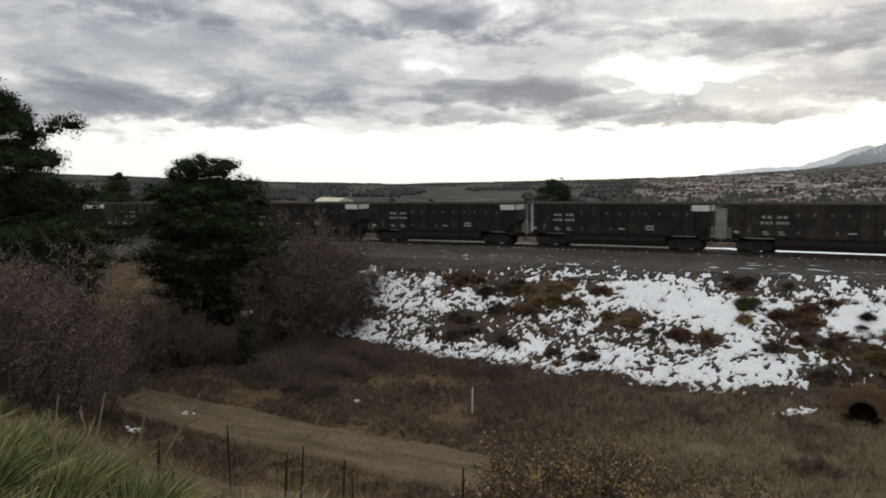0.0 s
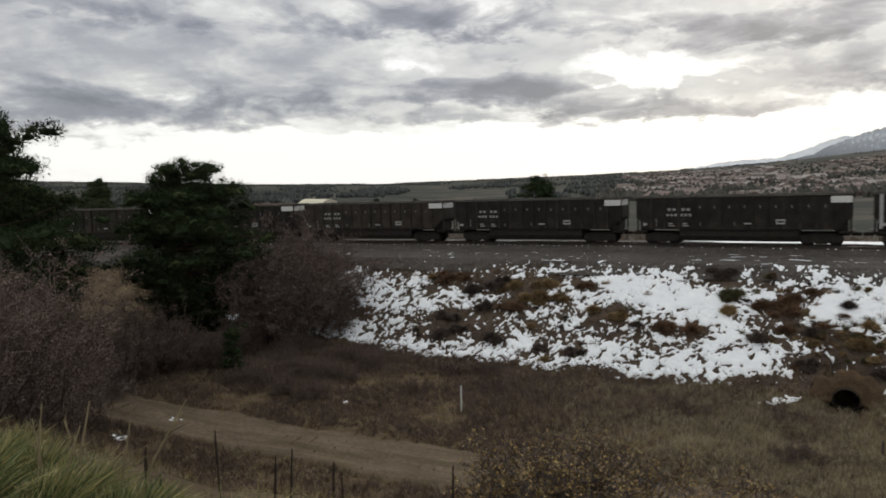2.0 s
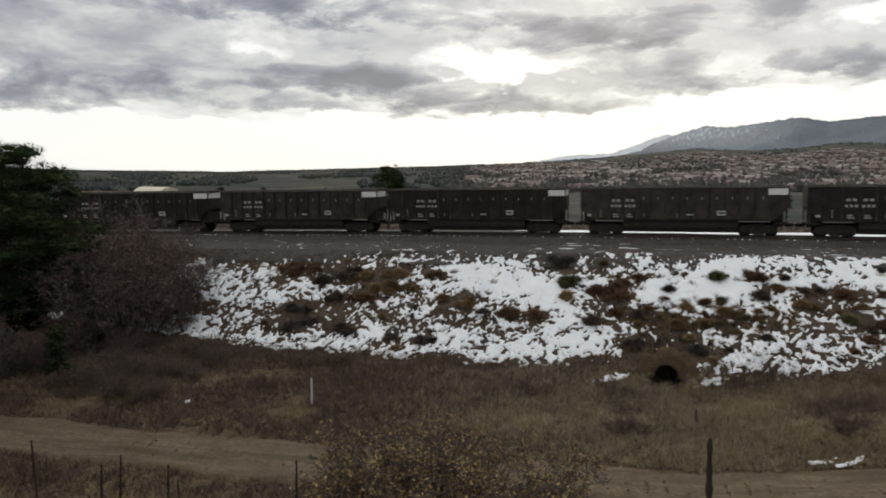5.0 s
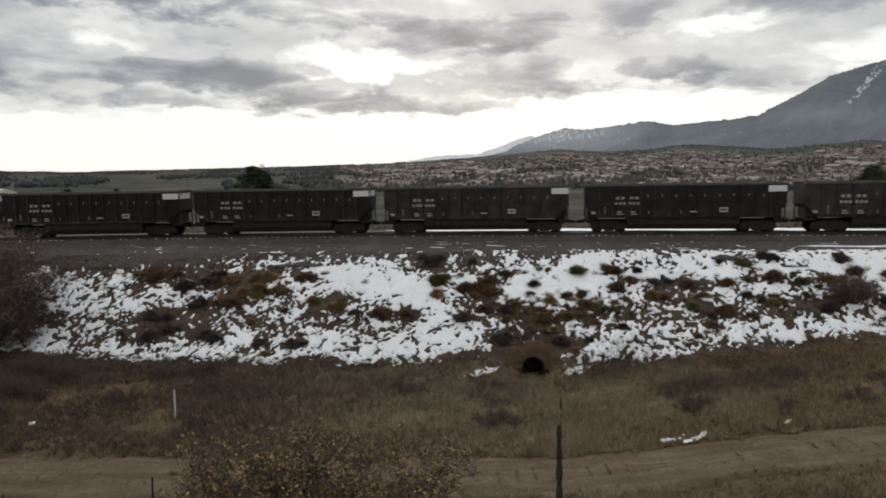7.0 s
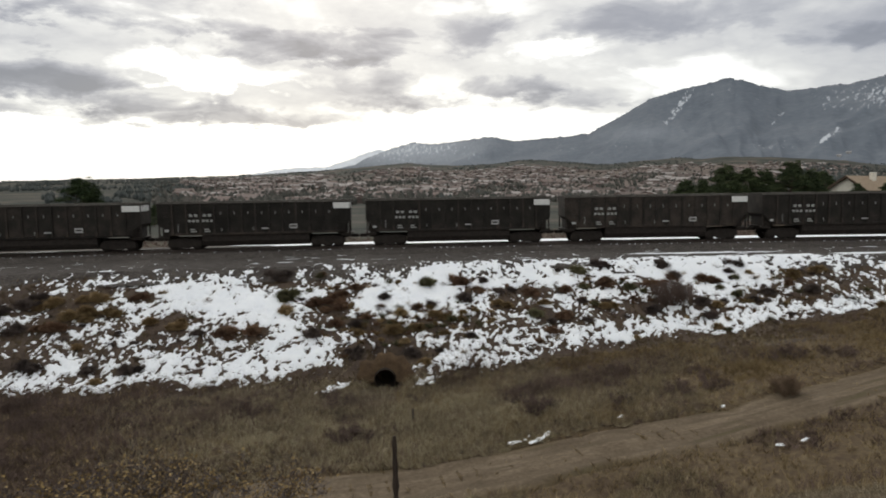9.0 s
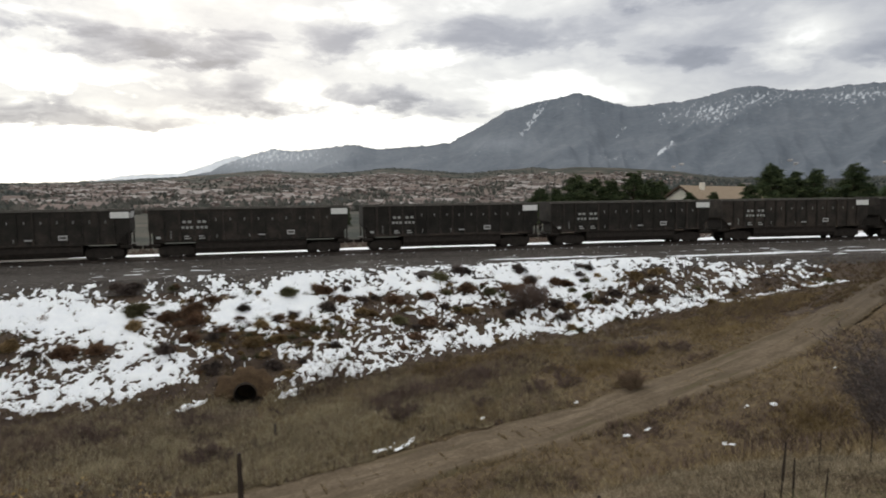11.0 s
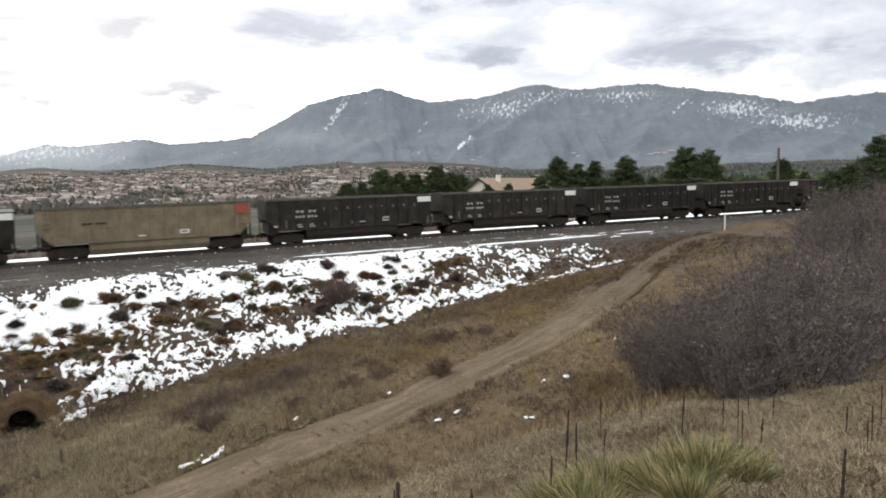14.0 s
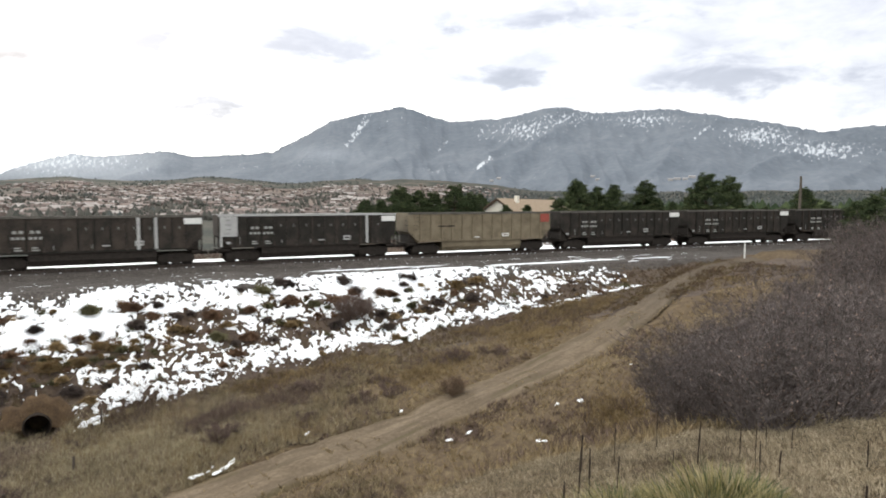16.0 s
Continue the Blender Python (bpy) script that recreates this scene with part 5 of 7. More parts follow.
def build_mountains():
    azs, t, P = mountain_sheet(CREST, 0.1, [2300, 2450, 3300, 3500], [4300, 4300, 4350, 4400], 0)
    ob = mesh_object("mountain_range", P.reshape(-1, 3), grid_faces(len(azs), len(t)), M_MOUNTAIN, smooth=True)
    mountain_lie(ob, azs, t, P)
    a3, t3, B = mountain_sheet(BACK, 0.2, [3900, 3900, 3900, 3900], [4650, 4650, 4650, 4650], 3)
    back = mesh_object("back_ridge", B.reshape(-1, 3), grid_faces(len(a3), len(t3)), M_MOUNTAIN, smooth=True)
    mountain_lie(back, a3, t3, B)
    tagged(back, "forested ridge behind the mountain range", "mountains", kind="structure")
    tagged(ob, "forested mountain range hazed blue-grey and streaked with snow", "mountains", kind="structure")
    # a few large buildings on the foot of the range
    for a, e, long, turn in ((-80.6, 2.45, 9, 8), (-81.1, 2.6, 12, -14), (-81.7, 2.55, 10, 5), (-82.2, 2.65, 13, 12), (-82.8, 2.5, 8, 0), (-74.6, 2.7, 9, 10), (-75.0, 2.5, 7, -8), (-67.0, 2.5, 8, 12), (-66.4, 2.35, 7, 3)):
        i = int(np.abs(azs - a).argmin())
        up = np.degrees(np.arctan2(P[i, :60, 2], np.hypot(P[i, :60, 0], P[i, :60, 1])))
        x, y, z = P[i, int(np.abs(up - e).argmin())]
        b = empty("hillside_building", "pale long building on the wooded mountain foot", "building", "hillside buildings", m=pose(x, y, z - 6, 0, 0, a + turn))
        part("wall", box(-long, long, -6, 6, 0, 10.5), M_BRICKPALE, b)
        part("roof", prism([(-7, 10.5), (7, 10.5), (0, 13.5)], "x", -long - 1, long + 1), M_BRICKPALE, b)
    a2, t2, Q = mountain_sheet(PEAKS, 0.2, [3800, 3800, 3900, 3900], [4700, 4700, 4700, 4700], 5)
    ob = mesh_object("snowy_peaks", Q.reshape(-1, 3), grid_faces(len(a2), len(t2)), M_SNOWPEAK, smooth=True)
    tagged(ob, "pale snow-covered far peaks", "mountains", kind="structure")


build_mountains()


# ---- far town and far woods ----
def polar(a, r):
    return -np.sin(np.radians(a)) * r, np.cos(np.radians(a)) * r


def build_town():
    rng = np.random.default_rng(5)
    n = 3200
    r = 600 * (2400 / 600) ** rng.random(n * 3)
    a = rng.uniform(-100, -8, n * 3)
    dens = fbm(a * 0.35, np.log(r) * 4, 3) + 0.10 * np.clip((-a - 14) / 25, 0, 1) - 0.6 * np.clip((-a - 66) / 12, 0, 1) - 0.5 * (a > -16)
    keep = np.argsort(-dens + rng.random(n * 3) * 0.25)[:n]
    a, r = a[keep], r[keep]
    x, y = polar(a, r)
    z = ground_z(x, y)
    v, f = [], []
    for i in range(n):
        big_one = 1.9 if rng.random() < 0.08 else 1.0
        L, W, H = rng.uniform(3.5, 7.5) * big_one, rng.uniform(3.0, 5.0) * big_one, rng.uniform(2.0, 3.6)
        rot = rng.uniform(0, math.pi)
        c, s = math.cos(rot), math.sin(rot)
        k = len(v)
        loc = [(-L, -W, -3), (L, -W, -3), (L, W, -3), (-L, W, -3), (-L, -W, H), (L, -W, H), (L, W, H), (-L, W, H)]
        v += [(x[i] + c * p - s * q, y[i] + s * p + c * q, z[i] + w) for p, q, w in loc]
        f += [(k, k + 1, k + 5, k + 4), (k + 1, k + 2, k + 6, k + 5), (k + 2, k + 3, k + 7, k + 6), (k + 3, k, k + 4, k + 7)]
        k = len(v)
        L, W = L + 0.6, W + 0.6
        loc = [(-L, -W, H), (L, -W, H), (L, W, H), (-L, W, H), (-L, 0, H + W * 0.45), (L, 0, H + W * 0.45)]
        v += [(x[i] + c * p - s * q, y[i] + s * p + c * q, z[i] + w) for p, q, w in loc]
        f += [(k, k + 1, k + 5, k + 4), (k + 2, k + 3, k + 4, k + 5), (k + 1, k + 2, k + 5), (k + 3, k, k + 4)]
    ob = mesh_object("town_houses", v, f, M_TOWN)
    tagged(ob, "hazy far town of small tan and brick houses", "town", kind="stuff")


def build_far_woods():
    rng = np.random.default_rng(6)
    n = 21000
    r = 430 * (4300 / 430) ** (rng.random(n * 3) ** 0.85)
    a = rng.uniform(-112, 48, n * 3)
    dens = fbm(a * 0.3 + 7, np.log(r) * 5, 4) + 0.14 * (r > 2300) * (a > -62) + 0.25 * (a > -17) * (r > 600) + 0.05 * (r > 2300) + 0.22 * (a < -62) * np.clip((-a - 62) / 12, 0, 1)
    keep = np.argsort(-dens + rng.random(n * 3) * 0.12)[:n]
    a, r = a[keep], r[keep]
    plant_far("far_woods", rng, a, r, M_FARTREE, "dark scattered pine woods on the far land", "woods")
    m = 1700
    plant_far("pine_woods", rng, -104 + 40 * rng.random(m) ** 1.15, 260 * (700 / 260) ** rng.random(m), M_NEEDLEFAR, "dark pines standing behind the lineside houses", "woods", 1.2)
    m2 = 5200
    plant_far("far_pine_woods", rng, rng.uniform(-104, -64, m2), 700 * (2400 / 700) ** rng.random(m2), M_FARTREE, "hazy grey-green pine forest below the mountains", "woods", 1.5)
    m = 4400
    a, r = rng.uniform(-78, -14, m), 560 * (2350 / 560) ** rng.random(m)
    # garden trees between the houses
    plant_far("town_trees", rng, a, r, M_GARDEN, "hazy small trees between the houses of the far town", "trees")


def plant_far(name, rng, a, r, mat, label, category, tall=1.0):
    """Small far trees in one mesh, each a ragged cone."""
    n = len(a)
    x, y = polar(a, r)
    z = ground_z(x, y)
    h = tall * rng.uniform(4, 8.5, n) * np.clip(1.25 - r / 4000, 0.75, 1.25)
    v, f = [], []
    for i in range(n):
        k = len(v)
        w = h[i] * rng.uniform(0.28, 0.5)
        v.append((x[i], y[i], z[i] + h[i]))
        for j in range(5):
            t = 2 * math.pi * j / 5 + i
            q = w * rng.uniform(0.6, 1.2)
            v.append((x[i] + math.cos(t) * q, y[i] + math.sin(t) * q, z[i] + h[i] * rng.uniform(0.3, 0.62)))
        for j in range(5):
            t = 2 * math.pi * j / 5 + i
            v.append((x[i] + math.cos(t) * w * 0.6, y[i] + math.sin(t) * w * 0.6, z[i] - 1))
        for j in range(5):
            j2 = (j + 1) % 5
            f += [(k, k + 1 + j, k + 1 + j2), (k + 1 + j, k + 6 + j, k + 6 + j2, k + 1 + j2)]
    ob = mesh_object(name, v, f, mat)
    tagged(ob, label, category, kind="stuff")


build_town()
build_far_woods()

# ---- plants ----
def blades(rng, base, aim, length, width, segs=1, bend=0.0):
    """Tapering blades: arrays of foot, direction, length and width. Returns vertices and faces."""
    n = len(base)
    aim = aim / np.linalg.norm(aim, axis=1)[:, None]
    side = np.cross(aim, rng.normal(size=(n, 3)))
    side = side / np.maximum(np.linalg.norm(side, axis=1), 1e-6)[:, None] * (width / 2)[:, None]
    droop = np.zeros((n, 3))
    flat = aim.copy()
    flat[:, 2] = 0
    droop[:, 2] = -1
    vs, per = [], 2 * segs + 1
    for k in range(segs):
        t = k / segs
        p = base + aim * (length * t)[:, None] + (droop + flat) * (bend * length * t * t)[:, None]
        vs += [p - side * (1 - t * 0.6), p + side * (1 - t * 0.6)]
    vs.append(base + aim * length[:, None] + (droop + flat) * (bend * length)[:, None])
    v = np.stack(vs, 1).reshape(-1, 3)
    o = (np.arange(n) * per)[:, None]
    f = []
    for k in range(segs - 1):
        f += (o + np.array([2 * k, 2 * k + 1, 2 * k + 3, 2 * k + 2])).tolist()
    f += (o + np.array([2 * segs - 2, 2 * segs - 1, 2 * segs])).tolist()
    return v, f


def join(*sets):
    v, f, k = [], [], 0
    for a, b in sets:
        v.append(np.asarray(a))
        f += [[i + k for i in q] for q in b]
        k += len(a)
    return np.concatenate(v), f


def unit_random(rng, n, up=0.0):
    d = rng.normal(size=(n, 3))
    d[:, 2] += up
    return d / np.linalg.norm(d, axis=1)[:, None]


def twig_lines(rng, p0, p1, w0, w1, sides=3):
    """Straight thin three-sided sticks from p0 to p1."""
    n = len(p0)
    d = p1 - p0
    d = d / np.maximum(np.linalg.norm(d, axis=1), 1e-6)[:, None]
    a = np.cross(d, np.where(np.abs(d[:, 2:3]) > 0.9, [[1.0, 0, 0]], [[0, 0, 1.0]]))
    a = a / np.linalg.norm(a, axis=1)[:, None]
    b = np.cross(d, a)
    vs = []
    for p, w in ((p0, w0), (p1, w1)):
        for k in range(sides):
            t = 2 * math.pi * k / sides
            vs.append(p + (a * math.cos(t) + b * math.sin(t)) * np.asarray(w).reshape(-1, 1) / 2)
    v = np.stack(vs, 1).reshape(-1, 3)
    o = (np.arange(n) * 2 * sides)[:, None]
    f = []
    for k in range(sides):
        q = (k + 1) % sides
        f += (o + np.array([k, q, sides + q, sides + k])).tolist()
    return v, f


def icosahedron():
    bm = bmesh.new()
    bmesh.ops.create_icosphere(bm, subdivisions=1, radius=1.0)
    v, f = np.array([q.co[:] for q in bm.verts]), [[q.index for q in t.verts] for t in bm.faces]
    bm.free()
    return v, f


ICO_V, ICO_F = icosahedron()


def pine(seed, h, radius, puffs=150, bare=0.15, puff=0.6, needles=120, label="dark green ponderosa pine", width=0.05, heads=((0, 0, 1.0),), mat=None, profile=None, blade=0.27):
    """A ponderosa: bent trunk, crooked limbs that fork, and dense flattened puffs of short needles with gaps between them."""
    rng = np.random.default_rng(seed)
    tree = empty("pine_tree", label, "tree")
    lean = rng.normal(size=2) * 0.02 * h
    zs = np.linspace(0, h * 0.95, 9)
    wob = rng.normal(size=(9, 2)) * 0.008 * h
    wob[0] = 0
    cx, cy = lean[0] * (zs / h) ** 2 + wob[:, 0], lean[1] * (zs / h) ** 2 + wob[:, 1]
    bm = tube([((cx[i], cy[i], z), max(0.03, 0.02 * h * (1 - z / h) ** 0.8 + 0.02)) for i, z in enumerate(zs)], 8)
    centres = []
    n_limb = max(10, int(puffs / 3.2))
    for i in range(n_limb):
        t = bare + (0.92 - bare) * (i + rng.random()) / n_limb
        z = t * h
        full = np.interp(t, *profile) if profile else min(1.0, (1 - t) * 2.1 + 0.1) ** 0.65 * (0.6 + 0.4 * min(1.0, (t - bare) / 0.2))
        reach = radius * full * rng.uniform(0.55, 1.08)
        ang = i * 2.4 + rng.uniform(-0.7, 0.7)
        c = Vector((np.interp(z, zs, cx), np.interp(z, zs, cy), z))
        d = Vector((math.cos(ang), math.sin(ang), 0))
        lift = rng.uniform(-0.05, 0.4)
        p1 = c + d * reach * 0.55 + Vector((0, 0, reach * lift * 0.35))
        p2 = c + d * reach + Vector((0, 0, reach * lift))
        add_tube(bm, [(c, 0.007 * h * (1 - t) + 0.03), (p1, 0.004 * h * (1 - t) + 0.02), (p2, 0.012)], 4)
        centres += [np.array(p2), np.array(p1 + Vector((0, 0, 0.2)))]
        side = Vector((-d.y, d.x, 0))
        for k in range(2):
            q = c.lerp(p2, rng.uniform(0.45, 0.85)) + side * reach * rng.uniform(-0.42, 0.42) + Vector((0, 0, rng.uniform(0.0, 0.35)))
            add_tube(bm, [(p1, 0.018), (q, 0.008)], 3)
            centres.append(np.array(q))
    for hx, hy, hz in heads:
        for m in range(5):
            centres.append(np.array([cx[-1] + hx * (1 - 0.12 * m) + rng.normal() * 0.25, cy[-1] + hy * (1 - 0.12 * m) + rng.normal() * 0.25, h * (hz - 0.05 * m) - puff * 0.4]))
    part("trunk", bm, M_BARK, tree)
    base, aim, ln, core_v = [], [], [], []
    for q in centres:
        s = puff * rng.uniform(0.65, 1.3) * (0.75 if profile and q[2] > 0.84 * h else 1.0)
        m = max(12, int(needles * (s / puff) ** 2))
        d = unit_random(rng, m, 0.25)
        shell = rng.uniform(0.25, 1.0, (m, 1)) ** 0.5
        lumps = 0.8 + 0.4 * np.sin(d[:, :1] * 5 + seed) * np.cos(d[:, 1:2] * 4 + q[2])
        k = 0.38 * s * (1 + 0.3 * rng.normal(size=(len(ICO_V), 1)).clip(-1, 1))
        core_v.append(q + ICO_V * k * np.array([1.2, 1.2, 0.7]))
        base.append(q + d * shell * lumps * s * np.array([1.15, 1.15, 0.62]))
        aim.append(d + rng.normal(size=(m, 3)) * 0.4 + np.array([0, 0, 0.35]))
        ln.append(rng.uniform(0.5, 1.0, m) * puff * blade)
    base, aim, ln = np.concatenate(base), np.concatenate(aim), np.concatenate(ln)
    v, f = blades(rng, base, aim, ln, np.full(len(ln), width) * rng.uniform(0.7, 1.5, len(ln)))
    heart = np.concatenate(core_v), [[a + 12 * i for a in t] for i in range(len(core_v)) for t in ICO_F]
    v, f = join((v, f), heart)
    mesh_object("crown", v, f, mat or M_NEEDLE, tree)
    return tree


def shrub(seed, h, radius, stems=34, leaves=2600, leaf=0.06, leaf_mat=None, twig_mat=None, label="bare brown scrub oak", name="scrub_oak", thin=1.0, category="shrub"):
    """A thicket: many crooked stems that fork into twigs, with what leaves are left on them."""
    rng = np.random.default_rng(seed)
    ob = empty(name, label, category)
    P0, P1, W0, W1 = [], [], [], []
    tips = []
    for i in range(stems):
        a, q = rng.uniform(0, 2 * math.pi), radius * 0.45 * math.sqrt(rng.random())
        p = np.array([math.cos(a) * q, math.sin(a) * q, -0.1])
        out = np.array([math.cos(a), math.sin(a), 0]) * (q / (radius * 0.45)) ** 1.0
        top = h * rng.uniform(0.72, 1.0) * (1 - 0.28 * (q / (radius * 0.45)) ** 2)
        w = 0.055 * thin * rng.uniform(0.6, 1.3)
        for k in range(5):
            d = np.array([0, 0, top / 5]) + out * radius * 0.55 / 5 + rng.normal(size=3) * 0.07 * top * np.array([1, 1, 0.3])
            p2 = p + d
            P0.append(p), P1.append(p2), W0.append(w), W1.append(w * 0.78)
            if k >= 1:
                for b in range(3):
                    e = rng.normal(size=3) * np.array([1, 1, 0.5]) + out * 0.5 + np.array([0, 0, 0.55])
                    e = e / np.linalg.norm(e) * top * rng.uniform(0.10, 0.24)
                    s = p + d * rng.random()
                    m = s + e
                    P0.append(s), P1.append(m), W0.append(w * 0.5), W1.append(w * 0.3)
                    for c in range(5):
                        g = e / np.linalg.norm(e) + rng.normal(size=3) * 0.7 + np.array([0, 0, 0.3])
                        g = g / np.linalg.norm(g) * rng.uniform(0.10, 0.24) * (0.5 + h * 0.22)
                        st = s + e * rng.uniform(0.3, 1.0)
                        P0.append(st), P1.append(st + g), W0.append(0.016 * thin), W1.append(0.007 * thin)
                        tips.append((st, g))
            p, w = p2, w * 0.78
    P0, P1 = np.array(P0), np.array(P1)
    v, f = twig_lines(rng, P0, P1, np.array(W0), np.array(W1))
    mesh_object("stem_mass", v, f, twig_mat or M_TWIG, ob)
    st, g = np.array([t[0] for t in tips]), np.array([t[1] for t in tips])
    # finest twigs
    k = rng.integers(0, len(st), len(st) * 2)
    q = st[k] + g[k] * rng.uniform(0.3, 1.0, (len(k), 1))
    v, f = blades(rng, q, g[k] / np.linalg.norm(g[k], axis=1)[:, None] + rng.normal(size=(len(k), 3)) * 0.7, rng.uniform(0.08, 0.22, len(k)) * (0.6 + h * 0.2), np.full(len(k), 0.012 * thin))
    mesh_object("twig_mass", v, f, twig_mat or M_TWIG, ob)
    if leaves:
        k = rng.integers(0, len(st), leaves)
        q = st[k] + g[k] * rng.uniform(0.2, 1.2, (leaves, 1)) + rng.normal(size=(leaves, 3)) * 0.05
        d = unit_random(rng, leaves)
        v, f = blades(rng, q, d, rng.uniform(0.6, 1.4, leaves) * leaf, rng.uniform(0.6, 1.2, leaves) * leaf, 2)
        mesh_object("foliage", v, f, leaf_mat or M_OAKLEAF, ob)
    return ob


def place(ob, x, y, scale=1.0, turn=0.0, sink=0.1):
    ob.matrix_basis = pose(x, y, gz(x, y) - sink, 0, 0, turn) @ Matrix.Diagonal((scale, scale, scale, 1))
    return ob


def copy_at(ob, x, y, scale=1.0, turn=0.0, sink=0.1, label="", tall=1.0):
    c = copy_thing(ob, Matrix())
    c.matrix_basis = pose(x, y, gz(x, y) - sink, 0, 0, turn) @ Matrix.Diagonal((scale, scale, scale * tall, 1))
    if label:
        c["label"] = label
    return c


def bearing(a, d):
    return -math.sin(radians(a)) * d, math.cos(radians(a)) * d


# pines on the near side of the line
place(pine(11, 16.0, 5.0, 200, 0.26, 0.85, 380, "tall dark ponderosa pine with open limbs", 0.05, blade=0.22), *bearing(33.4, 39))
place(pine(14, 11.4, 4.8, 240, 0.05, 0.85, 320, "dark pine below a taller pine", 0.06), *bearing(30.9, 46))
BUSHY = ((0.05, 0.13, 0.32, 0.41, 0.54, 0.64, 0.77, 0.87, 0.96, 1.0), (0.25, 0.42, 0.66, 0.86, 0.95, 0.86, 0.6, 0.47, 0.3, 0.16))
CONE = ((0, 0.5, 1.0), (1.0, 0.6, 0.1))
place(pine(12, 13.0, 5.7, 500, 0.06, 0.85, 300, "bushy dark green pine on the valley side", 0.045, heads=((0.2, 0, 1.01), (-2.2, -0.75, 0.93), (2.1, 0.7, 0.86)), profile=BUSHY, blade=0.22), *bearing(19.0, 50))
place(pine(13, 3.2, 1.1, 40, 0.02, 0.4, 70, "young dark pine in dry scrub", 0.05, profile=CONE), *bearing(16.0, 43))
# pines beyond the line
PEAKED = ((0.05, 0.25, 0.5, 0.75, 0.92, 1.0), (0.7, 1.0, 0.85, 0.52, 0.25, 0.1))
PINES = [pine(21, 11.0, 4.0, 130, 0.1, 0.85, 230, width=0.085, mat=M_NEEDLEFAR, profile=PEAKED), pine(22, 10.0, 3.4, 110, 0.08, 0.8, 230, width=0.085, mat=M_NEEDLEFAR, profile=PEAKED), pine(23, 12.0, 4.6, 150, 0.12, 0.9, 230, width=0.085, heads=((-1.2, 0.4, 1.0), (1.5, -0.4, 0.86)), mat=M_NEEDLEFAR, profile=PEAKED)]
ROUND = ((0.2, 0.35, 0.55, 0.75, 0.9, 1.0), (0.5, 0.9, 1.0, 0.8, 0.5, 0.2))
place(pine(24, 11.6, 3.5, 120, 0.3, 0.75, 170, "round-crowned dark pine beyond the railway", 0.07, heads=((-1.0, 0.3, 0.97), (0.5, 0, 1.0), (1.6, -0.4, 0.9)), mat=M_NEEDLE, profile=ROUND), *bearing(-9.1, 112))
FAR_PINES = [(25.2, 128, 11.5, 0), (23.3, 135, 7.0, 1), (14.6, 125, 7.0, 1), (13.4, 135, 6.0, 0), (4.2, 240, 8.0, 2), (1.0, 260, 8.0, 0),
             (-56.0, 150, 9.6, 2), (-57.4, 155, 9.6, 1), (-59.0, 142, 11.8, 0), (-60.2, 148, 11.0, 1), (-61.6, 150, 10.6, 2), (-63.4, 150, 11.6, 2), (-64.6, 152, 10.0, 0), (-65.6, 190, 11.4, 1), (-67.7, 158, 7.0, 1), (-69.4, 160, 6.8, 1), (-71.4, 185, 9.5, 0),
             (-68.9, 205, 9.0, 2), (-70.6, 215, 9.5, 1), (-77.4, 190, 8.0, 2), (-80.9, 200, 8.5, 1), (-86.4, 210, 8.0, 0), (-88.6, 200, 7.0, 2), (-72.0, 150, 7.6, 0), (-73.4, 146, 11.4, 2), (-74.8, 150, 10.0, 1), (-76.2, 150, 10.4, 1), (-78.6, 152, 11.2, 0), (-79.6, 160, 8.0, 2), (-83.2, 146, 12.2, 2),
             (-84.9, 142, 11.2, 0), (-82.2, 150, 8.4, 1), (-90.0, 165, 10.0, 2), (-91.4, 150, 6.2, 1), (-96.0, 118, 10.8, 0), (-97.4, 125, 9.0, 2), (-87.4, 150, 5.5, 0), (-99.5, 120, 9.0, 1), (-93.2, 76, 5.4, 1), (-94.4, 80, 6.2, 0), (-95.8, 78, 6.6, 1), (-97.6, 76, 7.0, 2),
             (29, 105, 8.0, 1), (31, 112, 9.0, 2), (27.6, 118, 7.0, 0), (22, 150, 7.0, 2), (19.5, 160, 8.0, 1), (14.5, 165, 7.5, 0), (6.2, 190, 6.0, 1), (-3.0, 230, 7.0, 2), (-14, 210, 6.5, 0), (-20, 260, 7.0, 1), (-31, 240, 7.0, 2), (-40, 260, 7.5, 0), (-47, 230, 7.5, 1), (-52, 210, 8.0, 2), (-53.6, 180, 7.0, 0)]
heights = (11.0, 10.0, 12.0)
first_used = set()
for i, (a, d, h, k) in enumerate(FAR_PINES):
    x, y = bearing(a, d)
    if k in first_used:
        copy_at(PINES[k], x, y, h / heights[k], i * 47.0, 0.3)
    else:
        first_used.add(k)
        place(PINES[k], x, y, h / heights[k], i * 47.0, 0.3)

# scrub oak thickets
OAK = [shrub(31, 4.6, 2.7, 40, 9000, 0.05, twig_mat=M_OAKTWIG, label="tall scrub oak holding withered brown leaves"), shrub(32, 4.0, 2.5, 36, 8000, 0.05, twig_mat=M_OAKTWIG, label="tall scrub oak holding withered brown leaves")]
BARE = [shrub(33, 3.4, 2.2, 44, 900, 0.05, thin=0.8, label="leafless grey-brown scrub oak"), shrub(34, 3.0, 2.1, 42, 700, 0.05, thin=0.8, label="leafless grey-brown scrub oak")]
LOW = [shrub(35, 0.9, 1.0, 26, 500, 0.04, twig_mat=M_SCRUB, leaf_mat=M_SCRUB, thin=0.6, label="low grey-brown brush in dry grass", name="low_brush"), shrub(36, 0.7, 1.1, 26, 500, 0.04, twig_mat=M_SCRUB, leaf_mat=M_SCRUB, thin=0.6, label="low grey-brown brush in dry grass", name="low_brush")]
for i, o in enumerate(OAK + BARE + LOW):
    o["group"] = "thicket"
SPOTS = []
rv = random.Random(8)
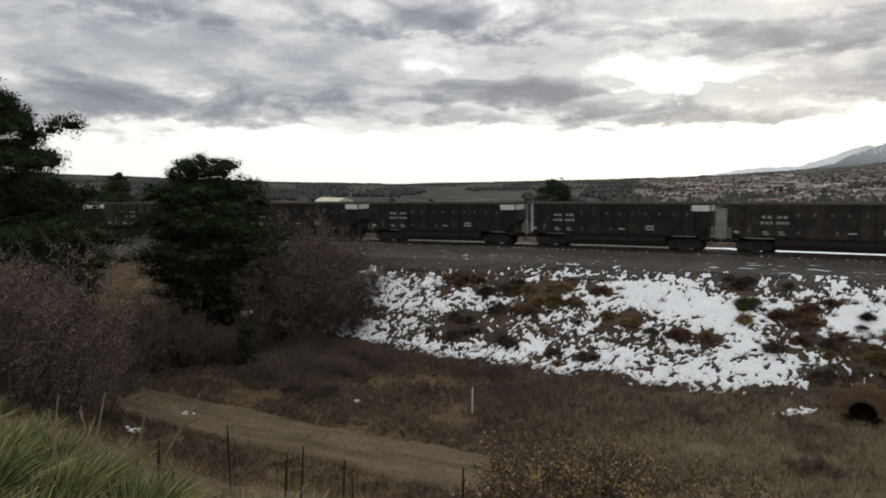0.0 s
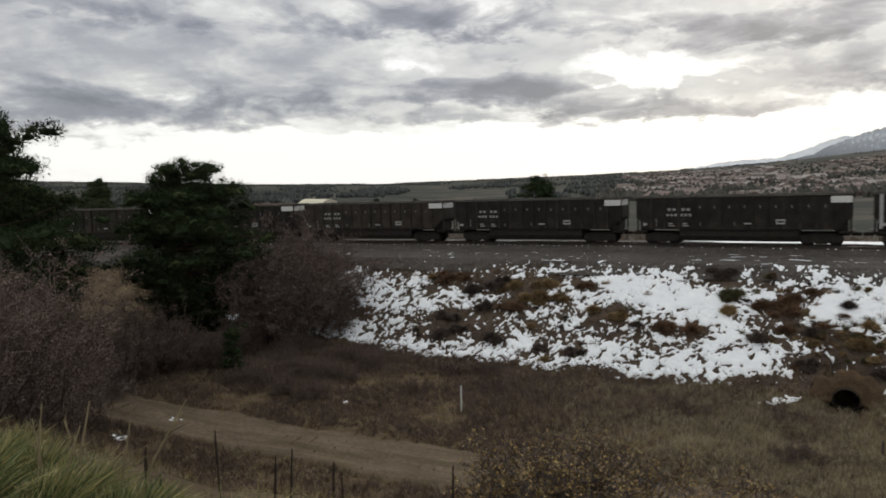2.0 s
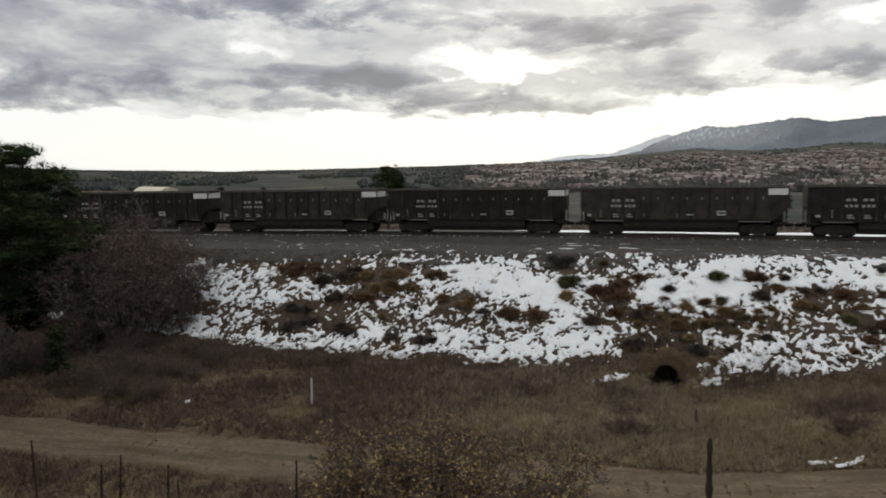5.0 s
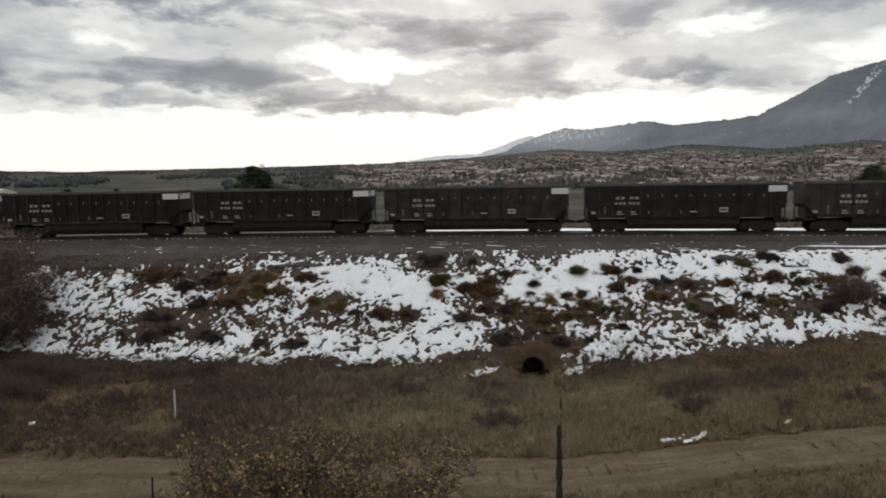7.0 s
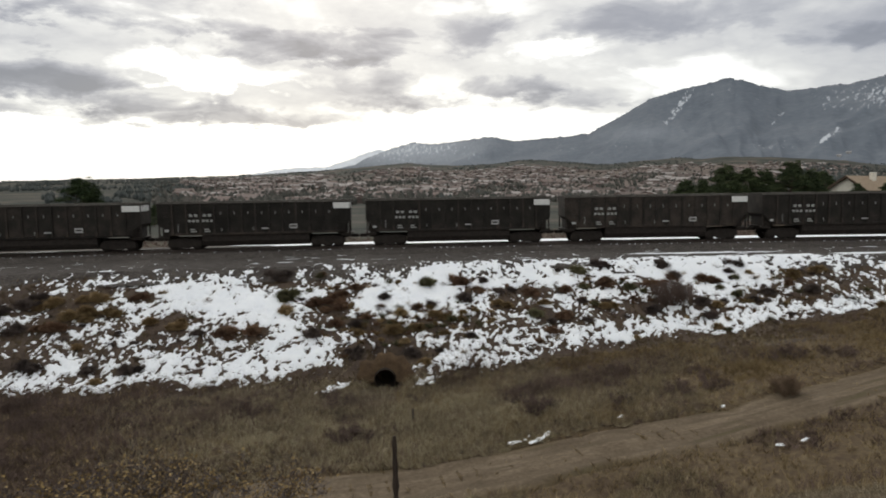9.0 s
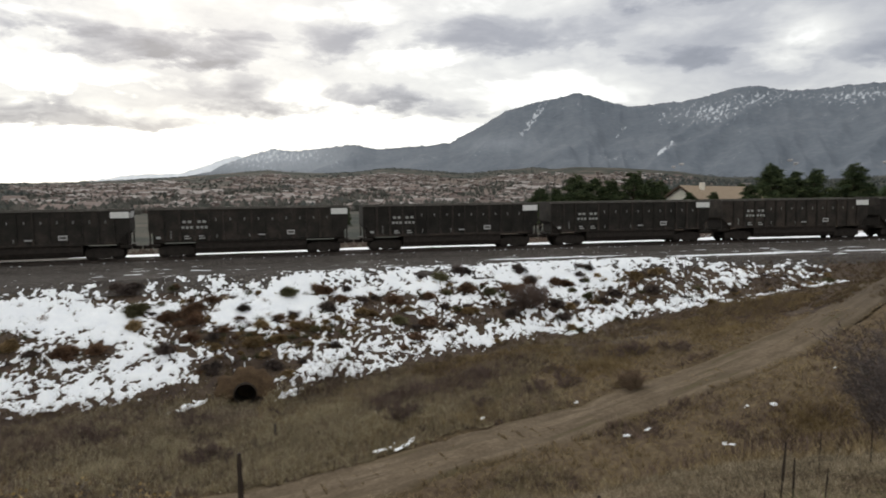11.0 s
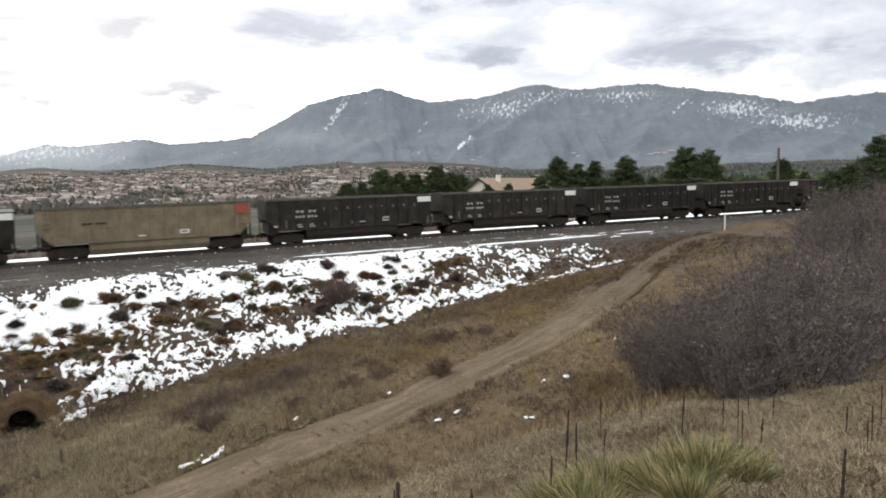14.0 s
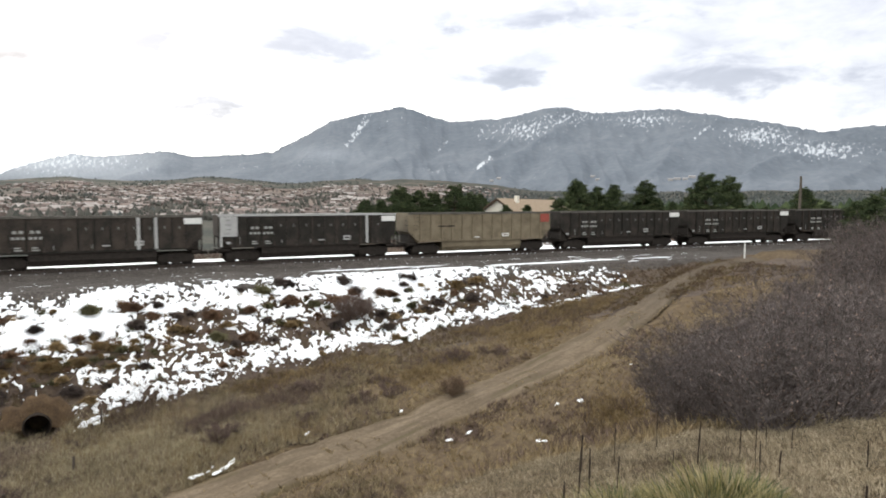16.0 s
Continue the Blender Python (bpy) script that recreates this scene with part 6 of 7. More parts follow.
for a, d, k, sc in ((38, 16, 0, 1.1), (35.5, 17, 1, 1.05), (34.2, 19, 0, 1.0), (34.5, 21, 1, 1.15), (32.4, 22.5, 0, 1.1), (29.4, 33, 1, 0.9), (36, 24, 0, 1.2), (32, 27, 1, 1.2), (30.4, 30, 0, 1.15), (24.4, 43, 1, 1.0), (21.6, 45, 0, 0.8), (26.6, 42.5, 0, 1.1),
                    (34, 31, 1, 1.2), (30.5, 34, 0, 1.1), (28.4, 37, 1, 1.0), (38, 18, 0, 1.1), (41, 22, 1, 1.2),
                    (13.2, 49, 0, 1.55), (11.6, 51, 1, 1.75), (9.9, 53, 0, 1.62), (8.5, 54, 1, 1.5), (12.4, 55, 0, 1.65), (10.6, 57, 1, 1.75), (14.6, 53, 1, 1.6), (7.6, 51, 0, 0.7), (6.9, 53, 1, 0.6), (20, 44, 1, 0.8), (22.5, 46, 0, 1.0), (17.8, 44, 0, 0.55), (19, 46, 1, 0.6), (15.4, 47, 1, 0.6), (16.6, 46, 0, 0.5)):
    SPOTS.append((OAK[k], a, d, sc))
for a, d, k, sc in ((-84.2, 15.8, 0, 0.62), (-82.8, 15.3, 1, 0.55), (-83.8, 18.5, 0, 0.95), (-82.8, 20.5, 1, 0.9), (-81.8, 18.2, 0, 0.6), (-86.6, 14.0, 1, 0.7), (-89.2, 13.0, 0, 0.75), (-91.2, 14.6, 1, 0.8), (-93.4, 20.6, 0, 1.0), (-97.0, 31, 1, 1.3), (-85.6, 19.5, 0, 0.85), (-90, 18, 1, 1.0), (-92.2, 18.4, 0, 1.0), (-84.5, 23, 1, 0.85), (-87, 22, 0, 1.1), (-89, 21.5, 1, 1.2), (-94.6, 23.5, 0, 1.2), (-97.5, 36, 1, 1.5),
                    (-85.8, 27, 0, 1.0), (-89, 27, 1, 1.2), (-92, 26, 0, 1.3), (-96, 25, 1, 1.4), (-100, 34, 0, 1.5), (-104, 36, 1, 1.6), (-101, 40, 0, 1.6), (-93, 47, 0, 1.4), (-95, 52, 1, 1.55), (-97, 50, 0, 1.6), (-94, 58, 0, 1.5), (-96, 62, 1, 1.7), (-98.5, 58, 0, 1.8), (-92.2, 60, 1, 1.1), (-93.6, 66, 0, 1.4), (-95.6, 70, 1, 1.6), (-98, 68, 0, 1.7), (-101, 62, 1, 1.8), (-100, 52, 0, 1.7), (-99, 42, 1, 1.6), (-103, 48, 0, 1.7), (-90, 33, 1, 1.2), (-94, 33, 0, 1.35), (-98, 33, 1, 1.4), (-87, 34, 0, 1.1), (-92, 42, 0, 1.2), (-96, 44, 1, 1.4), (-89.6, 45, 1, 1.0)):
    SPOTS.append((BARE[k], a, d, sc))
for i in range(64):
    a = rv.uniform(-70, 24)
    d = rv.uniform(27, 42) if a < -30 else rv.uniform(30, 46)
    x, y = bearing(a, d)
    s_, u_ = (float(q[0]) for q in along(np.array([x]), np.array([y])))
    rx, ry = smooth_line(ROAD_MID, 1.0)
    if u_ < 18.8 or np.min(np.hypot(rx - x, ry - y)) < 3.6:
        continue
    SPOTS.append((LOW[i % 2], a, d, rv.uniform(0.6, 1.2)))
for i in range(34):
    a, d = rv.uniform(3, 25), rv.uniform(37, 50)
    SPOTS.append((OAK[i % 2], a, d, rv.uniform(0.2, 0.42)))
seen_first = set()
for i, (o, a, d, sc) in enumerate(SPOTS):
    x, y = bearing(a, d)
    if o in OAK and a > 20 and d < 42:
        # the thicket's top falls away towards the valley
        low = np.interp(a, [20, 21, 24, 27, 29, 31.4, 42], [-10.5, -9.8, -6.6, -5.6, -4.2, -2.6, -2.8])
        sc = min(sc, (d * math.tan(radians(low - rv.uniform(0, 0.8))) - gz(x, y)) / (4.9 if o is OAK[0] else 4.3))
        sc = max(sc, 0.3)
    if id(o) in seen_first:
        copy_at(o, x, y, sc, rv.uniform(0, 360), tall=rv.uniform(0.85, 1.1))
    else:
        seen_first.add(id(o))
        place(o, x, y, sc, rv.uniform(0, 360))

# the half-bare yellow shrub below the camera
for seed, h, r, a, d in ((41, 1.55, 1.5, -13.5, 10.0), (42, 1.3, 1.3, -8.0, 9.6), (45, 1.35, 1.4, -18.6, 10.0)):
    place(shrub(seed, h, r, 34, 5000, 0.04, M_YLEAF, label="half-bare shrub with yellowed leaves", name="yellow_shrub", thin=0.6), *bearing(a, d))
# round dead bushes
place(shrub(43, 1.0, 0.8, 40, 1500, 0.035, M_TUMBLE, M_TUMBLE, label="round dead bush at the road's edge", name="dead_bush", thin=0.6), 31.2, 15.6, 1.0)
place(shrub(44, 1.7, 1.5, 80, 7000, 0.05, M_SCRUB, M_SCRUB, label="large grey-brown bush on the snowy bank", name="bank_bush", thin=0.7), *(float(q) for q in at(33.0, 12.3)[:2]))


# ---- grass ----
def tuft_field(name, seed, spots, per, length, width, mat, label, lean=0.9):
    rng = np.random.default_rng(seed)
    x, y = spots
    n = len(x)
    z = ground_z(x, y)
    base = np.repeat(np.stack([x, y, z - 0.02], -1), per, 0) + rng.normal(size=(n * per, 3)) * np.array([0.05, 0.05, 0]) * (length / 0.3)
    size = np.repeat(rng.uniform(0.55, 1.35, n), per)
    d = rng.normal(size=(n * per, 3)) * lean * np.array([0.6, 0.6, 0.2])
    d[:, 2] = np.abs(d[:, 2]) + 0.8
    v, f = blades(rng, base, d, size * length * rng.uniform(0.5, 1.2, n * per), np.full(n * per, width))
    ob = mesh_object(name, v, f, mat)
    return tagged(ob, label, "grass", kind="stuff")


def scatter(seed, n, a0, a1, d0, d1, clear_road=True, patchy=0.0, off_bank=True):
    rng = np.random.default_rng(seed)
    a, d = rng.uniform(a0, a1, n), np.sqrt(rng.uniform(d0 * d0, d1 * d1, n))
    x, y = polar(a, d)
    ok = rng.random(n) < np.clip(np.minimum(a - a0, a1 - a) / 9.0, 0.03, 1)
    if off_bank:
        s, u = along(x, y)
        ok &= u > 17.6 - 0.115 * np.clip(s - 17, 0, 60)
    if clear_road:
        rx, ry = smooth_line(ROAD_MID, 1.0)
        ok &= np.min(np.hypot(x[:, None] - rx, y[:, None] - ry), 1) + 1.1 * (fbm(x * 0.7, y * 0.7, 3) - 0.5) > 1.85 + 1.4 * np.clip((x - 44) / 6, 0, 1)
    cx, cy = at(13.4, 19.4)[:2]
    ok &= np.hypot(x - cx, y - cy) > 1.5
    if patchy:
        ok &= fbm(x * 0.3, y * 0.3, 3) > patchy + 0.16 * np.clip((-a - 36) / 14, 0, 1) * (d > 18)
    return x[ok], y[ok]


tuft_field("valley_grass", 51, scatter(52, 31000, -92, -3, 13, 64), 8, 0.34, 0.022, M_DRY, "dry straw-coloured grass on the valley floor")
tuft_field("low_grass", 151, scatter(152, 18000, -16, 38, 14, 60), 8, 0.32, 0.022, M_DRY, "sparse dry grass on the upper valley floor")
tuft_field("upper_scrub", 153, scatter(155, 24000, -22, 38, 24, 52, patchy=0.28), 7, 0.36, 0.026, M_SCRUB, "brown weeds on the upper valley floor")
tuft_field("valley_scrub", 53, scatter(54, 46000, -84, 36, 16, 56, patchy=0.4), 7, 0.40, 0.028, M_SCRUB, "dark brown weeds on the valley floor")
tuft_field("hill_grass", 55, scatter(56, 21000, -112, 46, 1.8, 16, False, patchy=0.38), 14, 0.13, 0.008, M_STRAW, "matted dry grass on the near hillside", 1.6)

def beyond_spots(seed, n):
    rng = np.random.default_rng(seed)
    x, y, _ = at(rng.uniform(-100, 120, n), -15 - 60 * rng.random(n) ** 1.6)
    return x, y


tuft_field("beyond_scrub", 59, beyond_spots(60, 17000), 9, 0.75, 0.08, M_SCRUB, "grey-brown scrub beyond the railway")

# bunchgrass on the snowy bank
def bunch(seed, r, h, n, mat, name, label, category, width=0.03, bend=0.25, splay=2.2):
    rng = np.random.default_rng(seed)
    a, q = rng.uniform(0, 2 * math.pi, n), r * 0.45 * np.sqrt(rng.random(n))
    base = np.stack([np.cos(a) * q, np.sin(a) * q, np.full(n, -0.05)], -1)
    d = np.stack([np.cos(a) * q / r * splay, np.sin(a) * q / r * splay, np.full(n, 0.9)], -1) + rng.normal(size=(n, 3)) * 0.25
    v, f = blades(rng, base, d, h * rng.uniform(0.6, 1.15, n), np.full(n, width), 3, bend)
    ob = empty(name, label, category)
    mesh_object("foliage", v, f, mat, ob)
    return ob


def mound(seed, r, h, n, mat, label):
    """A shaggy clump of bunchgrass: a small matted core under long arching blades."""
    rng = np.random.default_rng(seed)
    bm = bmesh.new()
    bmesh.ops.create_icosphere(bm, subdivisions=2, radius=1.0)
    for v in bm.verts:
        k = 0.68 + 0.5 * noise.noise(v.co * 1.9 + Vector((seed, 0, 0)))
        v.co = Vector((v.co.x * r * 0.78 * k, v.co.y * r * 0.78 * k, max(-0.1, v.co.z) * h * 0.85 * k))
    ob = empty("grass_clump", label, "grass clump", "bunchgrass on the bank")
    part("matted_core", bm, mat, ob)
    d = unit_random(rng, n)
    d[:, 2] = np.abs(d[:, 2])
    swell = 0.68 + 0.5 * np.array([noise.noise(Vector(q) * 1.9 + Vector((seed, 0, 0))) for q in d])[:, None]
    base = d * swell * np.array([r * 0.6, r * 0.6, h * 0.66])
    v, f = blades(rng, base, d * np.array([1, 1, 0.5]) + np.array([0, 0, 0.55]) + rng.normal(size=(n, 3)) * 0.35, rng.uniform(0.16, 0.42, n) * r / 0.5, np.full(n, 0.028), 2, 0.28)
    mesh_object("foliage", v, f, mat, ob)
    return ob


CLUMP_KINDS = ((RUST_CLUMPS, M_RUSTTUFT, "rust-brown bunchgrass clump poking through snow"), (DARK_CLUMPS, M_DARKTUFT, "dark grey-brown weed clump poking through snow"),
               (OCHRE_CLUMPS, M_OCHRETUFT, "ochre bunchgrass clump on the snowy bank"), (OLIVE_CLUMPS, M_OLIVETUFT, "olive green bunchgrass clump poking through snow"))
rb = random.Random(9)
TUFT = []
for k, (spots, mat, label) in enumerate(CLUMP_KINDS):
    made = [mound(61 + 2 * k + j, 0.5, 0.5, 900, mat, label) for j in range(2)]
    TUFT += made
    fresh = [True, True]
    for s, u, r in spots:
        n = max(1, round((r / 0.48) ** 1.5))
        for j in range(n):
            along_by, down_by = (0.0, 0.0) if n == 1 else (rb.uniform(-1, 1) * (r - 0.3), rb.uniform(-0.5, 0.5) * (0.5 * r))
            x, y = (float(q) for q in at(s + along_by, u + down_by)[:2])
            k2 = rb.randrange(2)
            c = made[k2] if fresh[k2] else copy_thing(made[k2], Matrix())
            fresh[k2] = False
            sc = (min(r, 0.62) / 0.5 if n == 1 else rb.uniform(0.75, 1.3))
            c.matrix_basis = pose(x, y, gz(x, y) - 0.05, 0, 0, rb.uniform(0, 360)) @ Matrix.Diagonal((sc * rb.uniform(0.9, 1.25), sc * rb.uniform(0.9, 1.1), sc * rb.uniform(0.85, 1.2), 1))
LOOSE = {M_RUSTTUFT: [], M_DARKTUFT: [], M_OCHRETUFT: [], M_OLIVETUFT: []}
for i in range(420):
    s = rb.uniform(-25, 60)
    toe = 17.4 - 0.115 * max(0, s - 17)
    u = rb.uniform(9.6, toe)
    if i > 330:
        s, u = rb.gauss(14.8, 2.6), rb.gauss(13.6, 0.9)
    elif i > 200:
        s, u = rb.uniform(6, 46), rb.uniform(9.0, 12.6)
    elif i % 3 == 0:
        u = 9.4 + 0.6 * (toe - 9.4) + rb.gauss(0, 0.9)
    x, y = (float(q) for q in at(s, u)[:2])
    k = rb.choice((4, 5, 6, 0)) if i > 330 else rb.choice((0, 1, 2, 3, 2, 3, 4, 5, 6))
    if i % 4 == 0:
        c = copy_at(TUFT[k], x, y, rb.choice((0.45, 0.55, 0.7, 0.85)) * rb.uniform(0.85, 1.2), rb.uniform(0, 360), 0.0)
        c.matrix_basis = c.matrix_basis @ Matrix.Diagonal((rb.uniform(0.8, 1.4), rb.uniform(0.8, 1.1), rb.uniform(0.8, 1.2), 1))
    else:
        LOOSE[list(LOOSE)[k // 2]].append((x, y))
for (mat, spots), label in zip(LOOSE.items(), ("rust-brown", "dark grey-brown", "ochre", "olive")):
    x, y = np.array(spots).T
    tuft_field("small_grass_tufts", 200 + len(spots), (x, y), 150, 0.36, 0.026, mat, label + " small grass tufts on the snowy bank", 2.0)


def bank_spots(seed, n):
    rng = np.random.default_rng(seed)
    s = rng.uniform(-30, 72, n)
    u = rng.uniform(8.6, 18.5, n)
    ok = bank_snow(s, u) < 0.02
    x, y, _ = at(s[ok], u[ok])
    return x, y


tuft_field("bank_grass", 57, bank_spots(58, 22000), 8, 0.27, 0.035, M_TUFT, "matted brown grass on the railway bank")

def toe_spots(seed, n):
    rng = np.random.default_rng(seed)
    s = rng.uniform(14, 66, n)
    u = 17.9 - 0.115 * np.clip(s - 17, 0, 60) + np.abs(rng.normal(size=n)) * 2.4
    x, y, _ = at(s, u)
    rx, ry = smooth_line(ROAD_MID, 1.0)
    ok = (np.min(np.hypot(x[:, None] - rx, y[:, None] - ry), 1) > 2.0 + 0.8 * np.clip((x - 44) / 6, 0, 1)) & (fbm(x * 0.25, y * 0.25, 3) > 0.44)
    return x[ok], y[ok]


tuft_field("toe_grass", 63, toe_spots(64, 9000), 8, 0.3, 0.03, M_RUSSET, "russet dead grass along the foot of the bank")
tuft_field("slope_straw", 65, scatter(66, 17000, -112, -64, 2.5, 13, False, patchy=0.34), 14, 0.1, 0.011, M_STRAW, "bleached straw on the near slope", 2.4)
tuft_field("pale_grass", 67, scatter(68, 26000, -64, -24, 20, 50, patchy=0.3), 8, 0.36, 0.022, M_PALE, "pale yellow grass patches in the valley")

tuft_field("meadow_grass", 161, scatter(162, 28000, -56, -8, 20, 40, patchy=0.3), 8, 0.3, 0.022, M_MEADOW, "pale green-grey grass by the dirt road")

def patch_spots(seed, n, patches):
    rng = np.random.default_rng(seed)
    x0, y0, r = np.array(patches)[rng.integers(0, len(patches), n)].T
    x, y = x0 + rng.normal(size=n) * r * 0.5, y0 + rng.normal(size=n) * r * 0.32
    rx, ry = smooth_line(ROAD_MID, 1.0)
    ok = np.min(np.hypot(x[:, None] - rx, y[:, None] - ry), 1) > 2.2
    return x[ok], y[ok]


tuft_field("ochre_grass", 171, patch_spots(172, 4200, ((22.1, 22.9, 3.0), (24.7, 20.2, 2.0), (50.2, 14.0, 5.0), (28.0, 24.5, 3.0), (43, 15.5, 4.0), (34.6, 18.5, 3.0), (30.1, 7.1, 2.5))), 8, 0.3, 0.024, M_RUSSET, "bright ochre grass patches in the valley")
tuft_field("purple_brush", 173, patch_spots(174, 7000, ((24.4, 30.8, 3.0), (27.2, 26.8, 4.5), (30.8, 23.8, 3.5), (25.2, 26.2, 2.0), (27.0, 25.2, 2.2), (29.0, 24.3, 2.2), (5.6, 37.7, 5.0), (-3.7, 44.5, 4.0), (-9.6, 46.7, 4.0), (12, 35, 4.0), (18.1, 31.6, 3.0))), 8, 0.45, 0.024, M_SCRUB, "dark purple-brown brush on the valley floor", 1.2)

tuft_field("straw_meadow", 175, patch_spots(176, 13000, ((17, 28, 5.0), (21, 25.5, 4.5), (13.5, 30, 4.0), (24.5, 23, 3.5), (20, 29, 4.0), (17, 32.5, 5.0), (19.5, 31.5, 4.0), (18, 25.8, 4.0), (22, 28.5, 4.0))), 8, 0.28, 0.022, M_MEADOW, "pale straw meadow between the culvert and the dirt road")

# near clumps by the camera
YUC = bunch(71, 0.36, 0.5, 700, M_YUCCA, "yucca_clump", "green and yellow yucca clump on the hillside", "yucca", 0.011, 0.12, 1.6)
GRS = bunch(72, 0.46, 0.62, 820, M_GREEN, "tall_grass_clump", "tall green and straw grass clump", "grass clump", 0.012, 0.22, 1.5)
YUC["group"], GRS["group"] = "yuccas", "green grass clumps"
place(YUC, *bearing(-74.5, 5.8), 0.8, 0, 0.02)
for a, d, sc in ((-81.5, 6.0, 0.9), (-83.6, 6.2, 1.0), (-76.6, 6.3, 0.85), (-85.4, 6.4, 0.8), (-72.4, 5.9, 0.75), (3.5, 6.6, 0.7), (-79.2, 6.6, 0.5), (-87.0, 6.1, 0.55), (-82.6, 5.5, 0.7), (-75.6, 5.5, 0.7)):
    copy_at(YUC, *bearing(a, d), sc, a * 7, 0.02)
place(GRS, *bearing(28, 4.6), 1.15, 0, 0.02)
for a, d, sc in ((31.5, 4.9, 1.1), (25, 4.8, 1.0), (21.5, 4.8, 0.95), (34, 6.3, 1.1), (29, 6.4, 1.0), (18.5, 4.6, 1.1), (24, 6.2, 1.0), (15, 4.6, 1.0), (37, 5.0, 1.2), (13, 4.2, 1.35), (16.8, 5.2, 1.3), (10.6, 4.2, 1.3), (15, 4.0, 1.3), (12, 5.0, 1.45), (18, 4.2, 1.2), (9, 4.6, 1.2), (7.5, 5.4, 0.6), (40, 7, 1.2), (9.5, 5.4, 0.55),
                (33, 8.5, 1.1), (29.5, 9.0, 1.0), (26.5, 7.6, 0.95), (36, 9.5, 1.2), (22, 7.2, 0.8), (31, 11.0, 1.0), (34.5, 12, 1.1), (27, 3.9, 0.9), (30.5, 3.8, 0.9), (23.5, 3.9, 0.8), (20, 4.1, 0.7)):
    copy_at(GRS, *bearing(a, d), sc, a * 11, 0.02)


def stalk(x, y, top, thick, seed):
    """A dead mullein stalk with its knobbly seed head."""
    rng = random.Random(seed)
    z = gz(x, y)
    h = max(0.25, top - z)
    ob = empty("mullein_stalk", "dead dark mullein stalk in dry grass", "dead plant", "mullein stalks", m=pose(x, y, z - 0.03))
    lx, ly = rng.uniform(-0.05, 0.05) * h, rng.uniform(-0.05, 0.05) * h
    part("stem", tube([((0, 0, 0), thick * 0.5), ((lx * 0.5, ly * 0.5, h * 0.55), thick * 0.42), ((lx * 0.6, ly * 0.6, h * 0.6), thick * 0.4)], 6), M_STALK, ob)
    rings = []
    k = 14
    for i in range(k + 1):
        t = i / k
        w = thick * (0.95 if i % 2 else 0.7) * (1 - 0.55 * t) * rng.uniform(0.85, 1.15)
        rings.append(((lx * (0.6 + 0.4 * t), ly * (0.6 + 0.4 * t), h * (0.58 + 0.42 * t)), max(0.004, w)))
    part("seed_head", tube(rings, 7), M_STALK, ob)
    return ob


def dead_stem(x, y, top, lean, seed):
    """A pale leaning dry stem with a few side twigs."""
    rng = random.Random(seed)
    z = gz(x, y)
    h = max(0.4, top - z)
    ob = empty("dry_weed", "pale leaning dry stem above green grass", "dead plant", "pale dry stems", m=pose(x, y, z - 0.03))
    tip = (lean * h, rng.uniform(-0.1, 0.1) * h, h)
    bm = tube([((0, 0, 0), 0.014), ((tip[0] * 0.42, tip[1] * 0.5, h * 0.5), 0.012), (tip, 0.006)], 5)
    for k in range(4):
        w = rng.uniform(0.4, 0.9)
        p = Vector(tip) * w
        add_tube(bm, [(p, 0.007), (p + Vector((rng.uniform(-0.2, 0.3), rng.uniform(-0.15, 0.15), rng.uniform(0.1, 0.3))) * h * 0.5, 0.003)], 4)
    part("stem", bm, M_PALE, ob)


for i, (a, d, e, lean) in enumerate(((28.9, 7.0, -14.4, 0.1), (28.2, 7.2, -15.4, -0.1), (26.6, 7.2, -14.8, 0.15), (25.4, 7.4, -15.8, -0.2), (23.8, 7.6, -16.2, 0.2), (22.9, 7.2, -14.9, 0.5), (27.5, 6.8, -16.0, 0.3))):
    dead_stem(*bearing(a, d), d * math.tan(radians(e)), lean, 300 + i)


def road_spots(seed, n):
    rng = np.random.default_rng(seed)
    rx, ry = smooth_line(ROAD_MID, 0.7)
    k = rng.integers(4, len(rx) - 20, n)
    tx, ty = rx[k] - rx[k - 2], ry[k] - ry[k - 2]
    ln = np.hypot(tx, ty)
    o = np.where(rng.random(n) < 0.45, rng.normal(size=n) * 0.3, np.sign(rng.normal(size=n)) * rng.uniform(1.4, 2.2, n))
    x, y = rx[k] - ty / ln * o, ry[k] + tx / ln * o
    ok = fbm(x * 0.5 + 3, y * 0.5, 3) > 0.45
    return x[ok], y[ok]


tuft_field("road_grass", 71, road_spots(72, 5200), 7, 0.17, 0.02, M_DRY, "short dry grass along the middle and edges of the dirt road")

